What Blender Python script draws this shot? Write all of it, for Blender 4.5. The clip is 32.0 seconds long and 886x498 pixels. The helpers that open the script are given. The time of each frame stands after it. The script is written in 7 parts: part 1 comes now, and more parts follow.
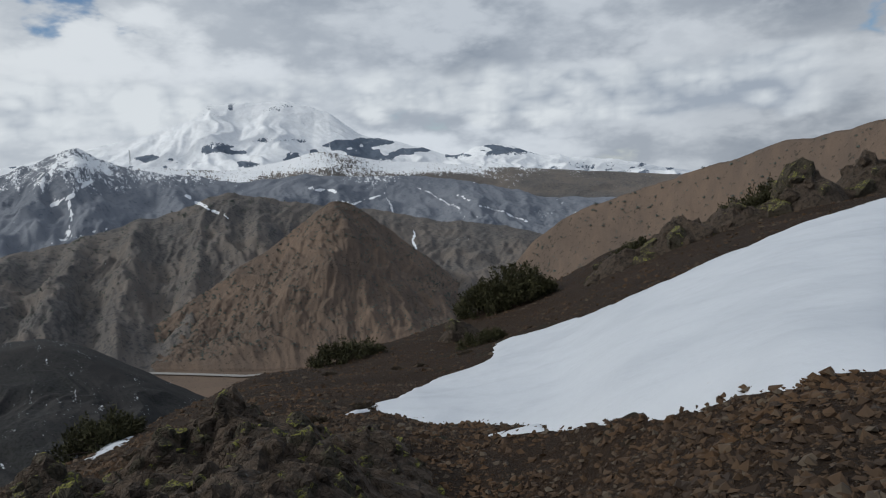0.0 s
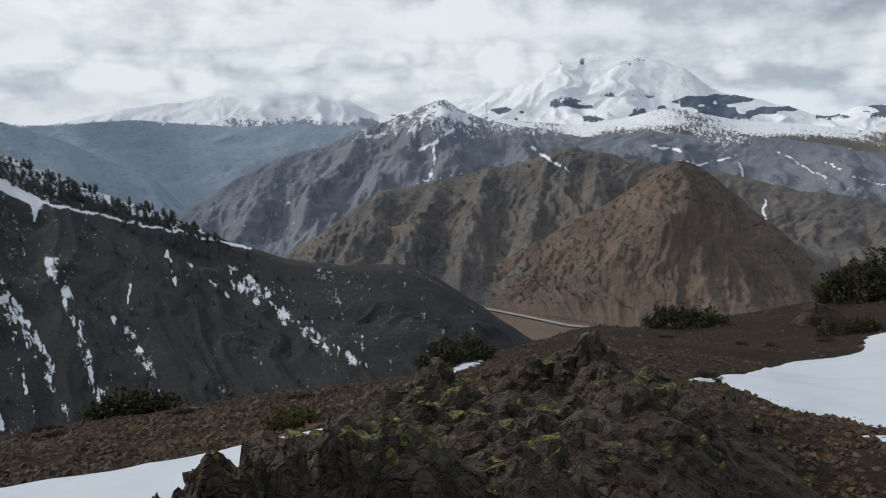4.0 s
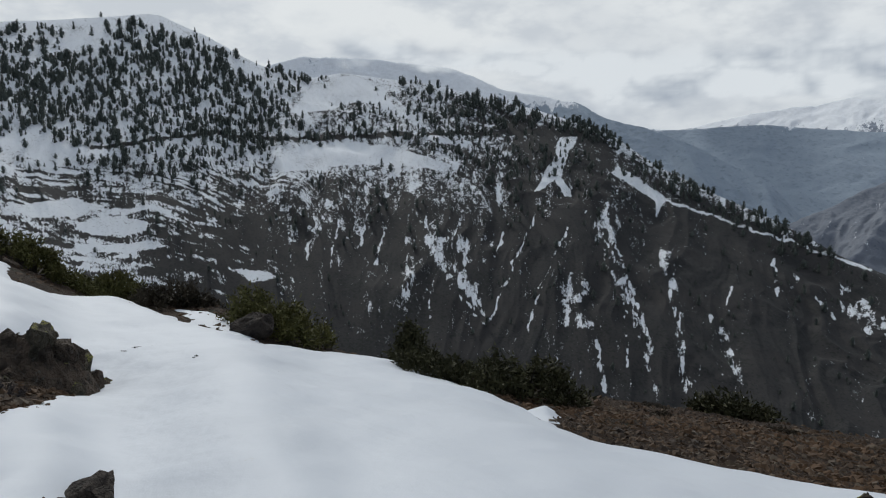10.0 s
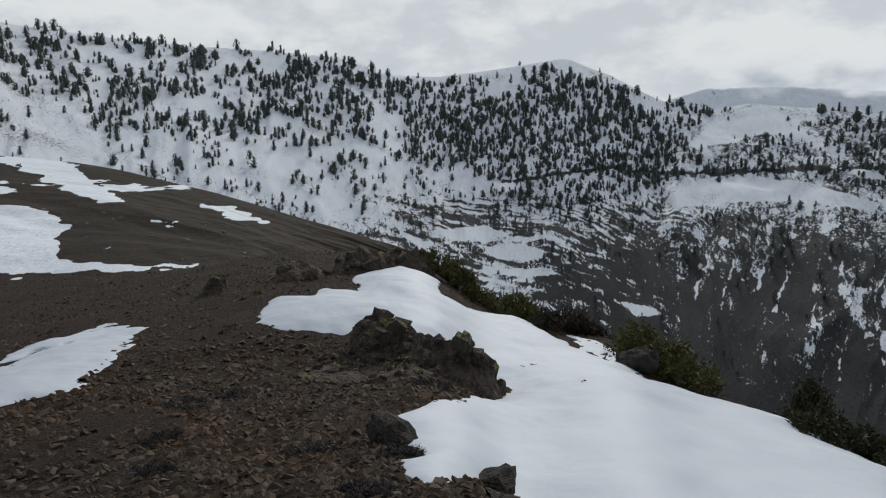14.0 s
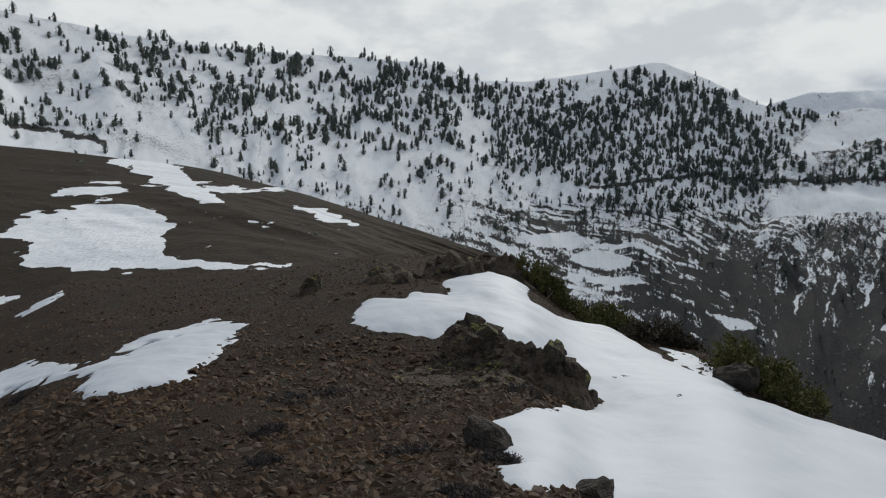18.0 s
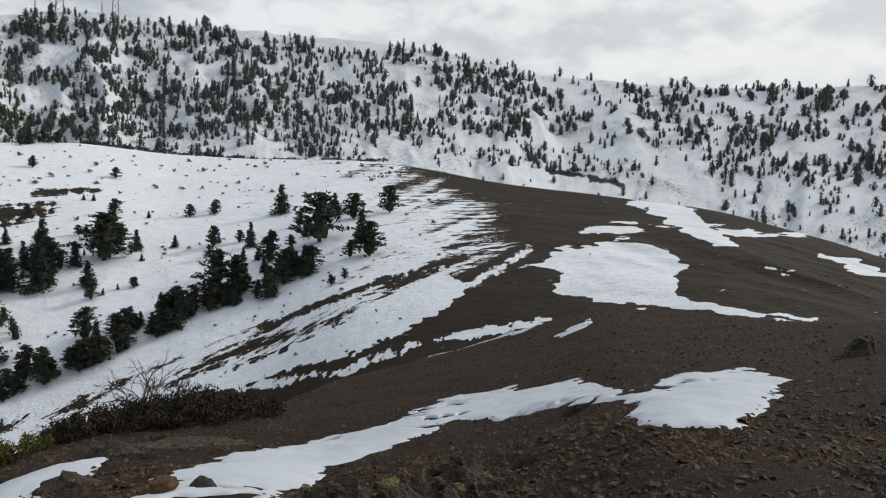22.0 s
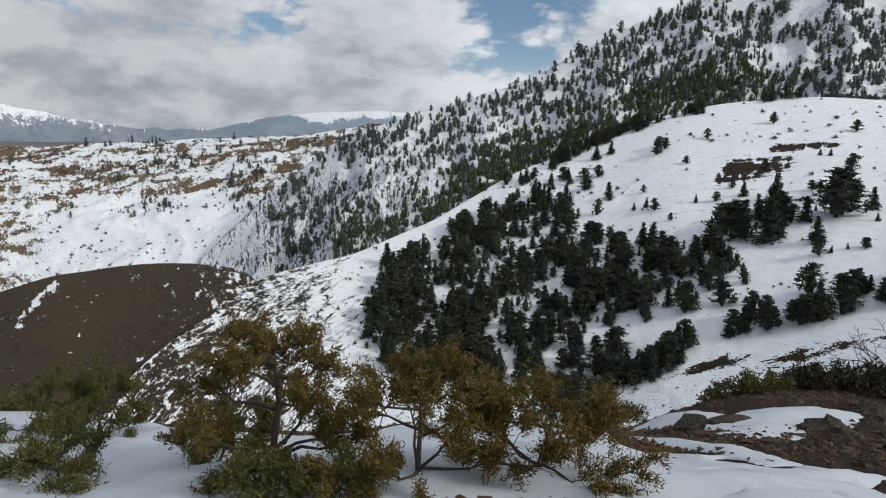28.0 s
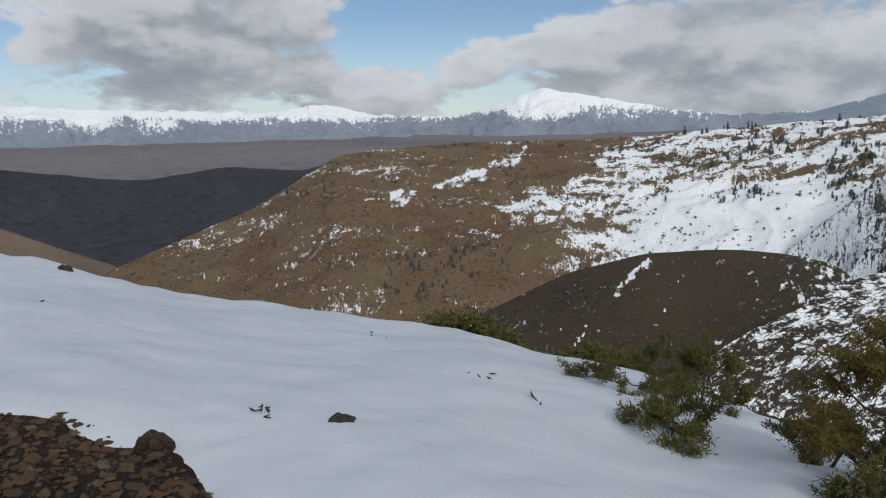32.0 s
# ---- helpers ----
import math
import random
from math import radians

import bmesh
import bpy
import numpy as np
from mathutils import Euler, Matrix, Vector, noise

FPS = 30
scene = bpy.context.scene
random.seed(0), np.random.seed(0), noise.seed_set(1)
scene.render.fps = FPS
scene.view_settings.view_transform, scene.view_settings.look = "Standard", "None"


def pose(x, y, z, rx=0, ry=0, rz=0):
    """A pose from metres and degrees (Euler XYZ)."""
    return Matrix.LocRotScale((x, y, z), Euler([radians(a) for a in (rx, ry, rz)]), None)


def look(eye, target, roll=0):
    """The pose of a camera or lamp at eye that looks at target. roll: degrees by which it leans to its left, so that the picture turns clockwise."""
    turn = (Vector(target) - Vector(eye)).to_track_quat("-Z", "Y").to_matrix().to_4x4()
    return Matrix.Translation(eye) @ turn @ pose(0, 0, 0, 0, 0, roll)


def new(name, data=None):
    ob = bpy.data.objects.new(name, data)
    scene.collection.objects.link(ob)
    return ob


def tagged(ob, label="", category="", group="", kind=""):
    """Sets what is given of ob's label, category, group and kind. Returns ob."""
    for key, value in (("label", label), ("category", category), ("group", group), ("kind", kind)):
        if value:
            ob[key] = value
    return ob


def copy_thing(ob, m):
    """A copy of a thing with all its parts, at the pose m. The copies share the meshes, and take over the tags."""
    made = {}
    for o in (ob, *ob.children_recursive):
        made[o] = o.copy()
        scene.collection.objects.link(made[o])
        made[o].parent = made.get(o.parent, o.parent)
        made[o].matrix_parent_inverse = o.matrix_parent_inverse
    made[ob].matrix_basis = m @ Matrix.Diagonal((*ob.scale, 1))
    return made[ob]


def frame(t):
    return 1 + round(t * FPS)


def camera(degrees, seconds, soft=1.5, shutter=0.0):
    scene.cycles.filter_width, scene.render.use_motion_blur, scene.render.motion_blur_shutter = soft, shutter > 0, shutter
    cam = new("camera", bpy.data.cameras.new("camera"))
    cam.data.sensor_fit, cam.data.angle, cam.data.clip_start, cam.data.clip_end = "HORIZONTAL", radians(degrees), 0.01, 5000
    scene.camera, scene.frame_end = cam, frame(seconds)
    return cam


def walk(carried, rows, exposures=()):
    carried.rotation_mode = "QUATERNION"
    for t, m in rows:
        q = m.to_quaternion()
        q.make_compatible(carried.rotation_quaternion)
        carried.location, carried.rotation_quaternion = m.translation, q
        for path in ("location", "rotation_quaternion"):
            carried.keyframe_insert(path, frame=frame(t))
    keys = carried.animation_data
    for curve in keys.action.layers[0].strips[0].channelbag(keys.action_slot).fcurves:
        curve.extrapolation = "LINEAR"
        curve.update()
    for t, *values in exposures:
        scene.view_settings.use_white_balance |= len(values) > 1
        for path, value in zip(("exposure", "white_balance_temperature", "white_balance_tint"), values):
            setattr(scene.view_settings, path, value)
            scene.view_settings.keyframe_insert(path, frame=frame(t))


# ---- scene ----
# The camera: hand-held on the crown of a stony knoll, turning to its left.
cam = camera(65.5, 32.0, 1.1)
PATH = [
    (0, 0.000, 0.000, 1.600, 1.35, -6.92, -2.94),
    (0.5, 0.024, -0.097, 1.643, 4.94, -7.03, -2.88),
    (1, -0.066, -0.258, 1.657, 8.87, -6.96, -2.11),
    (1.5, -0.117, -0.252, 1.649, 12.55, -7.67, -1.35),
    (2, -0.199, -0.265, 1.633, 16.92, -8.01, -1.21),
    (2.5, -0.269, -0.217, 1.602, 20.23, -8.29, -1.31),
    (3, -0.357, -0.161, 1.561, 24.25, -9.18, -1.38),
    (3.5, -0.383, -0.141, 1.552, 26.75, -9.38, -1.27),
    (5.5, -0.389, -0.204, 1.565, 38.22, -9.76, 0.01),
    (6, -0.446, -0.204, 1.556, 42.40, -8.96, -0.75),
    (6.5, -0.483, -0.207, 1.541, 45.08, -9.87, -0.53),
    (7, -0.528, -0.240, 1.544, 49.22, -9.77, -0.89),
    (7.5, -0.548, -0.310, 1.555, 54.62, -9.68, -0.86),
    (8, -0.556, -0.347, 1.563, 57.54, -9.65, -0.76),
    (8.5, -0.570, -0.373, 1.567, 59.07, -9.35, -0.46),
    (9, -0.580, -0.406, 1.566, 64.01, -9.48, -0.31),
    (9.5, -0.562, -0.444, 1.582, 71.55, -8.99, -0.75),
    (10, -0.555, -0.427, 1.583, 76.94, -8.97, 0.04),
    (10.5, -0.525, -0.462, 1.590, 83.37, -8.46, 0.10),
    (11, -0.490, -0.508, 1.607, 89.58, -8.35, -0.21),
    (11.5, -0.389, -0.533, 1.626, 94.39, -7.31, -0.28),
    (12, -0.233, -0.501, 1.667, 98.17, -6.91, 0.13),
    (12.5, -0.116, -0.441, 1.704, 101.10, -6.80, 0.11),
    (13, -0.130, -0.468, 1.681, 102.85, -6.62, 0.17),
    (13.5, -0.142, -0.471, 1.680, 105.94, -6.12, 0.30),
    (14, -0.133, -0.489, 1.678, 108.65, -6.17, 0.05),
    (14.5, -0.155, -0.481, 1.688, 109.08, -6.67, 0.19),
    (16.5, -0.089, -0.522, 1.711, 106.75, -5.96, 0.89),
    (17, -0.066, -0.513, 1.706, 108.06, -5.98, 0.68),
    (17.5, -0.053, -0.515, 1.698, 109.96, -5.96, 0.43),
    (18, -0.010, -0.600, 1.713, 115.70, -5.83, 0.66),
    (18.5, 0.076, -0.758, 1.713, 123.85, -6.17, 0.68),
    (19, 0.123, -0.837, 1.708, 131.82, -6.45, 1.09),
    (19.5, 0.202, -0.948, 1.707, 137.08, -7.25, 0.98),
    (20, 0.336, -1.024, 1.702, 142.73, -7.39, 1.26),
    (20.5, 0.433, -1.018, 1.690, 146.90, -7.46, 1.21),
    (21, 0.437, -1.066, 1.694, 148.11, -6.26, 0.78),
    (21.5, 0.482, -1.106, 1.702, 151.97, -4.90, 0.63),
    (22, 0.560, -1.152, 1.706, 156.06, -3.30, 1.92),
    (22.5, 0.602, -1.234, 1.695, 166.27, -3.32, 1.84),
    (23, 0.585, -1.251, 1.669, 172.77, -6.08, 1.84),
    (23.5, 0.571, -1.202, 1.664, 178.26, -7.23, 1.62),
    (24, 0.514, -1.166, 1.658, 183.05, -7.97, 0.65),
    (24.5, 0.501, -1.189, 1.658, 184.14, -7.97, 0.76),
    (26.5, 0.907, -1.355, 1.535, 195.98, -8.44, 1.59),
    (27, 1.053, -1.300, 1.530, 200.21, -8.27, 1.95),
    (27.5, 1.187, -1.223, 1.516, 205.51, -8.77, 1.93),
    (28, 1.315, -1.122, 1.508, 211.68, -8.80, 1.61),
    (28.5, 1.452, -1.092, 1.487, 216.75, -9.24, 1.51),
    (29, 1.542, -1.062, 1.468, 221.10, -9.33, 2.18),
    (29.5, 1.599, -1.026, 1.462, 223.93, -9.35, 1.98),
    (30, 1.610, -1.002, 1.457, 227.00, -9.44, 2.11),
    (30.5, 1.592, -0.978, 1.476, 233.17, -9.14, 1.28),
    (31, 1.571, -0.959, 1.457, 240.90, -10.34, 1.18),
    (31.5, 1.541, -0.912, 1.465, 248.16, -10.54, 0.63),
    (32, 1.538, -0.841, 1.460, 258.29, -10.05, -1.33),
]


def aim(x, y, z, yaw, pitch, roll):
    """A pose from the eye, the heading (to the left of +y), the tilt and the lean."""
    a, p = radians(yaw), radians(pitch)
    way = Vector((-math.sin(a) * math.cos(p), math.cos(a) * math.cos(p), math.sin(p)))
    return look((x, y, z), Vector((x, y, z)) + way, roll)


walk(cam, [(t, aim(*row)) for t, *row in PATH], [(0.0, -0.32, 5980, 8), (3.0, -0.2, 5980, 8), (6.0, -0.08, 5960, 8), (9.0, -0.28, 5980, 8), (14.0, -0.34, 6020, 8), (17.0, -0.35, 6070, 8), (19.5, -0.08, 6220, 8), (21.0, 0.03, 6220, 8), (22.0, -0.12, 6220, 8), (24.0, -0.04, 6180, 8), (27.0, -0.12, 6120, 8), (32.0, -0.24, 5990, 8)])
# ---- sky and sun: broken cloud with the sun veiled behind the dark ridge ----
SUN_HEADING, SUN_HEIGHT = 96.0, 33.0
_a, _h = radians(SUN_HEADING), radians(SUN_HEIGHT)
SUN_WAY = Vector((-math.sin(_a) * math.cos(_h), math.cos(_a) * math.cos(_h), math.sin(_h)))


def link(tree, a, b):
    tree.links.new(a, b)


def maths(tree, op, a, b=None, clamp=False):
    n = tree.nodes.new("ShaderNodeMath")
    n.operation, n.use_clamp = op, clamp
    for slot, v in ((0, a), (1, b)):
        if v is None:
            continue
        if isinstance(v, (int, float)):
            n.inputs[slot].default_value = v
        else:
            link(tree, v, n.inputs[slot])
    return n.outputs[0]


def smooth(tree, x, low, high):
    n = tree.nodes.new("ShaderNodeMapRange")
    n.interpolation_type = "SMOOTHSTEP"
    n.inputs["From Min"].default_value, n.inputs["From Max"].default_value = low, high
    link(tree, x, n.inputs["Value"])
    return n.outputs[0]


def mix(tree, t, a, b):
    n = tree.nodes.new("ShaderNodeMix")
    n.data_type = "RGBA"
    for slot, v in ((0, t), (6, a), (7, b)):
        if isinstance(v, (int, float)):
            n.inputs[slot].default_value = v
        elif isinstance(v, (tuple, list)):
            n.inputs[slot].default_value = (*v, 1)
        else:
            link(tree, v, n.inputs[slot])
    return n.outputs[2]


def noise_tex(tree, vec, scale, detail=4.0, rough=0.55, warp=0.0):
    n = tree.nodes.new("ShaderNodeTexNoise")
    n.inputs["Scale"].default_value, n.inputs["Detail"].default_value = scale, detail
    n.inputs["Roughness"].default_value, n.inputs["Distortion"].default_value = rough, warp
    if vec is not None:
        link(tree, vec, n.inputs["Vector"])
    return n.outputs["Fac"]


def make_world():
    world = bpy.data.worlds.new("world")
    scene.world = world
    world.use_nodes = True
    t = world.node_tree
    t.nodes.clear()
    out, back = t.nodes.new("ShaderNodeOutputWorld"), t.nodes.new("ShaderNodeBackground")
    sky = t.nodes.new("ShaderNodeTexSky")
    sky.sky_type, sky.sun_disc = "NISHITA", False
    sky.sun_elevation, sky.sun_rotation = radians(SUN_HEIGHT), radians(-SUN_HEADING)
    sky.altitude, sky.air_density, sky.dust_density = 1500, 1.0, 0.6
    blue = t.nodes.new("ShaderNodeVectorMath")
    blue.operation = "SCALE"
    link(t, sky.outputs[0], blue.inputs[0])
    blue.inputs["Scale"].default_value = 0.095
    where = t.nodes.new("ShaderNodeTexCoord").outputs["Generated"]
    apart = t.nodes.new("ShaderNodeSeparateXYZ")
    link(t, where, apart.inputs[0])
    x, y, z = apart.outputs
    # Heaped cloud: noise over the sky's dome, flattened, so that banks lie level; each is dark below and bright above.
    flat = t.nodes.new("ShaderNodeCombineXYZ")
    link(t, x, flat.inputs[0])
    link(t, y, flat.inputs[1])
    link(t, maths(t, "MULTIPLY", z, 2.1), flat.inputs[2])
    large = noise_tex(t, flat.outputs[0], 3.6, 7.0, 0.52, 0.0)
    wide = noise_tex(t, flat.outputs[0], 0.8, 2.0, 0.5)
    puff = maths(t, "ABSOLUTE", maths(t, "SUBTRACT", noise_tex(t, flat.outputs[0], 10.0, 4.0, 0.55, 0.0), 0.5))
    amount = maths(t, "ADD", large, maths(t, "MULTIPLY", maths(t, "SUBTRACT", wide, 0.5), 0.5))
    amount = maths(t, "ADD", amount, maths(t, "MULTIPLY", maths(t, "SUBTRACT", puff, 0.07), 0.40))
    to_sun = t.nodes.new("ShaderNodeVectorMath")
    to_sun.operation = "DOT_PRODUCT"
    link(t, where, to_sun.inputs[0])
    to_sun.inputs[1].default_value = SUN_WAY
    glow = smooth(t, to_sun.outputs["Value"], -0.1, 0.95)
    away = smooth(t, maths(t, "MULTIPLY", to_sun.outputs["Value"], -1.0), 0.0, 0.75)
    lean = maths(t, "SUBTRACT", maths(t, "MULTIPLY", glow, 0.24), maths(t, "MULTIPLY", away, 0.065))
    lean = maths(t, "ADD", lean, maths(t, "MULTIPLY", smooth(t, z, 0.26, 0.06), 0.06))
    lean = maths(t, "ADD", lean, maths(t, "MULTIPLY", smooth(t, to_sun.outputs["Value"], -0.62, -0.05), 0.055))
    cover = smooth(t, maths(t, "ADD", amount, lean), 0.475, 0.545)
    thick = smooth(t, amount, 0.50, 0.68)
    shift = t.nodes.new("ShaderNodeVectorMath")
    shift.operation = "ADD"
    link(t, flat.outputs[0], shift.inputs[0])
    shift.inputs[1].default_value = (SUN_WAY.x * 0.03, SUN_WAY.y * 0.03, 0.085)
    beyond = noise_tex(t, shift.outputs[0], 3.6, 7.0, 0.52, 0.0)
    relief = smooth(t, maths(t, "SUBTRACT", maths(t, "SUBTRACT", beyond, large), maths(t, "MULTIPLY", maths(t, "SUBTRACT", puff, 0.07), 0.6)), -0.10, 0.13)
    bright = mix(t, away, mix(t, glow, (0.92, 0.93, 0.94), (1.05, 1.03, 0.98)), (0.84, 0.83, 0.81))
    dull = mix(t, away, mix(t, glow, (0.27, 0.31, 0.37), (0.66, 0.685, 0.72)), (0.24, 0.265, 0.305))
    shade = maths(t, "ADD", maths(t, "MULTIPLY", thick, 0.30), maths(t, "MULTIPLY", relief, 0.62), True)
    cloud = mix(t, shade, bright, dull)
    veil = smooth(t, z, 0.16, -0.02)
    hazed = mix(t, maths(t, "MULTIPLY", veil, 0.55), blue.outputs[0], (0.74, 0.78, 0.83))
    link(t, mix(t, cover, hazed, cloud), back.inputs["Color"])
    back.inputs["Strength"].default_value = 0.92
    link(t, back.outputs[0], out.inputs[0])


make_world()
sun = new("sun", bpy.data.lights.new("sun", "SUN"))
sun.data.energy, sun.data.angle, sun.data.color = 2.0, radians(9), (1.0, 0.93, 0.82)
sun.matrix_world = look(SUN_WAY * 300, (0, 0, 0))
# ---- the lie of the land ----
EYE = 1.6  # the eye stands this high over the knoll's crown, which is z = 0


def lattice(x, y, seed):
    h = (x.astype(np.int64) * 374761393 + y.astype(np.int64) * 668265263 + seed * 974634777) & 0xFFFFFFFF
    h = ((h ^ (h >> 13)) * 1274126177) & 0xFFFFFFFF
    return ((h ^ (h >> 16)) & 0xFFFFFF) / float(0xFFFFFF)


def value_noise(x, y, seed=0):
    """Smooth noise from 0 to 1 over a plane."""
    x, y = np.broadcast_arrays(np.asarray(x, float), np.asarray(y, float))
    i, j = np.floor(x), np.floor(y)
    u, v = x - i, y - j
    u, v = u * u * (3 - 2 * u), v * v * (3 - 2 * v)
    low = lattice(i, j, seed) * (1 - u) + lattice(i + 1, j, seed) * u
    high = lattice(i, j + 1, seed) * (1 - u) + lattice(i + 1, j + 1, seed) * u
    return low * (1 - v) + high * v


def fbm(x, y, seed=0, octaves=4):
    total, weight, amount = 0.0, 0.0, 1.0
    for n in range(octaves):
        total = total + amount * value_noise(np.asarray(x) * 2**n, np.asarray(y) * 2**n, seed + 17 * n)
        weight += amount
        amount *= 0.5
    return total / weight


def ridged(x, y, seed=0, octaves=3):
    total, weight, amount = 0.0, 0.0, 1.0
    for n in range(octaves):
        total = total + amount * (1 - np.abs(2 * value_noise(np.asarray(x) * 2**n, np.asarray(y) * 2**n, seed + 13 * n) - 1))
        weight += amount
        amount *= 0.5
    return total / weight


def ramp(low, high, x):
    t = np.clip((np.asarray(x, float) - low) / (high - low), 0, 1)
    return t * t * (3 - 2 * t)


# The knoll: heading (degrees to the left of +y), angle of its brow below the eye, distance of the brow, bend of the slope.
BROW_A = [
    (53.5, -20.7, 15, 1), (67.3, -20.3, 14, 1), (80.1, -18.3, 14, 0.9), (90.0, -15.9, 15.5, 0.7),
    (95.9, -12.9, 17, 0.6), (101.9, -11.9, 18.5, 0.55), (106.9, -10.5, 20, 0.55), (109.9, -7.7, 22, 0.55),
    (112.9, -6.3, 24, 0.55), (117.9, -6.0, 26, 0.55), (123.9, -6.2, 28, 0.6), (130.8, -7.1, 31, 0.64),
    (144.8, -7.4, 44, 0.75), (149.7, -9.2, 45, 0.8), (157.6, -11.7, 45, 0.8), (165.5, -13.7, 40, 0.9),
    (170.5, -15.3, 30, 1), (180.4, -15.5, 28, 1),
]
BROW_B = [
    (185.4, -15.9, 27, 1), (190.4, -17.4, 22, 1.2), (199.3, -20.7, 16, 1.5), (206.3, -21.1, 15, 1.7),
    (220.4, -21.4, 14.5, 1.6), (230.0, -20.6, 14.5, 1.4), (236.5, -19.7, 14.5, 1.3), (241.0, -18.9, 14.5, 1.2), (245.5, -18.0, 14.5, 1.1),
    (249.4, -17.4, 15, 1.1), (253.4, -16.3, 15.5, 1.1), (258.8, -15.7, 16, 1), (264.5, -14.7, 17, 1), (273.2, -13.1, 18.5, 1),
    (279.1, -11.3, 20, 1), (284.7, -9.6, 22, 1), (288.2, -8.5, 24, 1), (296.0, -6.8, 32, 1),
]
BROW_C = [
    (310.1, -4.5, 45, 0.8), (328.1, -2.7, 42, 0.7), (335.1, -3.8, 45, 0.65), (341.2, -5.6, 45, 0.6),
    (347.2, -7.3, 45, 0.6), (351.3, -9.7, 42, 0.6), (357.0, -11.7, 38, 0.6), (360.9, -13.0, 36, 0.65),
    (365.8, -14.1, 32, 0.8), (372.6, -15.8, 26, 1), (378.6, -16.2, 22, 1.05), (384.6, -18.1, 18, 1.15),
    (392.2, -19.9, 16, 1.2), (402.6, -20.6, 15, 1.1),
]
_brow = np.array(BROW_A + BROW_B + BROW_C)
_turns = np.arange(0, 360, 0.5)
_around = np.concatenate([_brow[:, 0] - 360, _brow[:, 0], _brow[:, 0] + 360])
_order = np.argsort(_around)
_soft = np.exp(-0.5 * (np.arange(-8, 9) / 2.5) ** 2)
_soft /= _soft.sum()
BROW = []
for _k in (1, 2, 3):
    _v = np.interp(_turns, _around[_order], np.tile(_brow[:, _k], 3)[_order])
    for _again in range(40 if _k == 3 else 1):
        _v = np.convolve(np.concatenate([_v[-8:], _v, _v[:8]]), _soft, "valid")
    BROW.append(_v)


def brow(az):
    az = np.asarray(az, float) % 360
    return [np.interp(az, np.append(_turns, 360), np.append(v, v[0])) for v in BROW]


def ground_z(x, y):
    """Height of the knoll."""
    x, y = np.asarray(x, float), np.asarray(y, float)
    az, r = np.degrees(np.arctan2(-x, y)), np.hypot(x, y)
    el, far, bend = brow(az)
    top = EYE + far * np.tan(np.radians(el))
    q = np.minimum(r / far, 1)
    z = top * q**bend * (r / (r + 0.8)) * (far + 0.8) / far
    past = np.maximum(r - far, 0)
    z = z - past * (np.tan(np.radians(-el)) + 0.1 + 0.3 * past / (past + 8))
    z = z - 0.7 * np.exp(-(((az - 115) / 13) ** 2) - ((r - 11) / 5) ** 2)  # a hollow before the rocky rim
    rough = np.minimum(r / 4, 1)
    z = z + rough * (0.34 * (fbm(x / 3.1, y / 3.1, 3, 3) - 0.5) + 0.10 * (fbm(x / 0.7, y / 0.7, 5, 3) - 0.5))
    return z

# Ridges, as heading, angle of the crest over the eye's level, distance in metres.
DARK_CREST = [
    (18.7, -19.4, 480), (22.6, -17.0, 500), (26.2, -14.6, 520), (29.4, -12.5, 540), (32.4, -11.2, 560),
    (36.9, -11.2, 570), (41.7, -10.4, 590), (46.4, -8.4, 620), (50.9, -5.9, 650), (55.4, -4.0, 680), (59.7, -2.1, 710),
    (63.7, 0.7, 740), (67.5, 1.9, 770), (71.0, 2.9, 800), (77.6, 4.4, 830), (81.8, 4.9, 850), (85.0, 5.4, 860),
    (88.3, 4.8, 860), (92.0, 6.0, 880), (95.2, 7.8, 900), (98.7, 9.2, 900), (103.1, 8.7, 900), (109.1, 7.9, 900),
]
FOREST_CREST = [
    (113.1, 8.1, 880), (116.9, 9.3, 860), (122.8, 9.7, 820), (127.8, 9.7, 760), (134.8, 9.9, 680), (142.7, 10.5, 600),
    (149.1, 11.3, 540), (157.0, 12.8, 500), (163.4, 13.3, 470), (183.5, 13.3, 420), (189.4, 12.2, 410),
    (194.4, 10.6, 390), (198.3, 8.9, 370), (202.2, 7.1, 350), (206.8, 4.7, 330), (216.8, 1.4, 300), (221.0, -0.4, 290), (224.0, -2.6, 280), (228.0, -6.0, 268), (232.0, -10.0, 255), (236.0, -14.0, 240),
]
LONG_FOOT = [
    (18.9, -25.4, 300), (40.8, -25.7, 300), (60.5, -25.3, 300), (80.2, -23.0, 300), (94.9, -17.0, 330),
    (104.9, -13.1, 350), (114.8, -10.2, 350), (124.8, -8.4, 330), (139.8, -5.7, 300), (155.0, -1.2, 270),
    (165.0, 0.5, 260), (190.0, -0.3, 250), (200.0, -4.0, 225), (208.0, -12.0, 170), (223.7, -20.0, 140), (236.0, -22.0, 140),
]
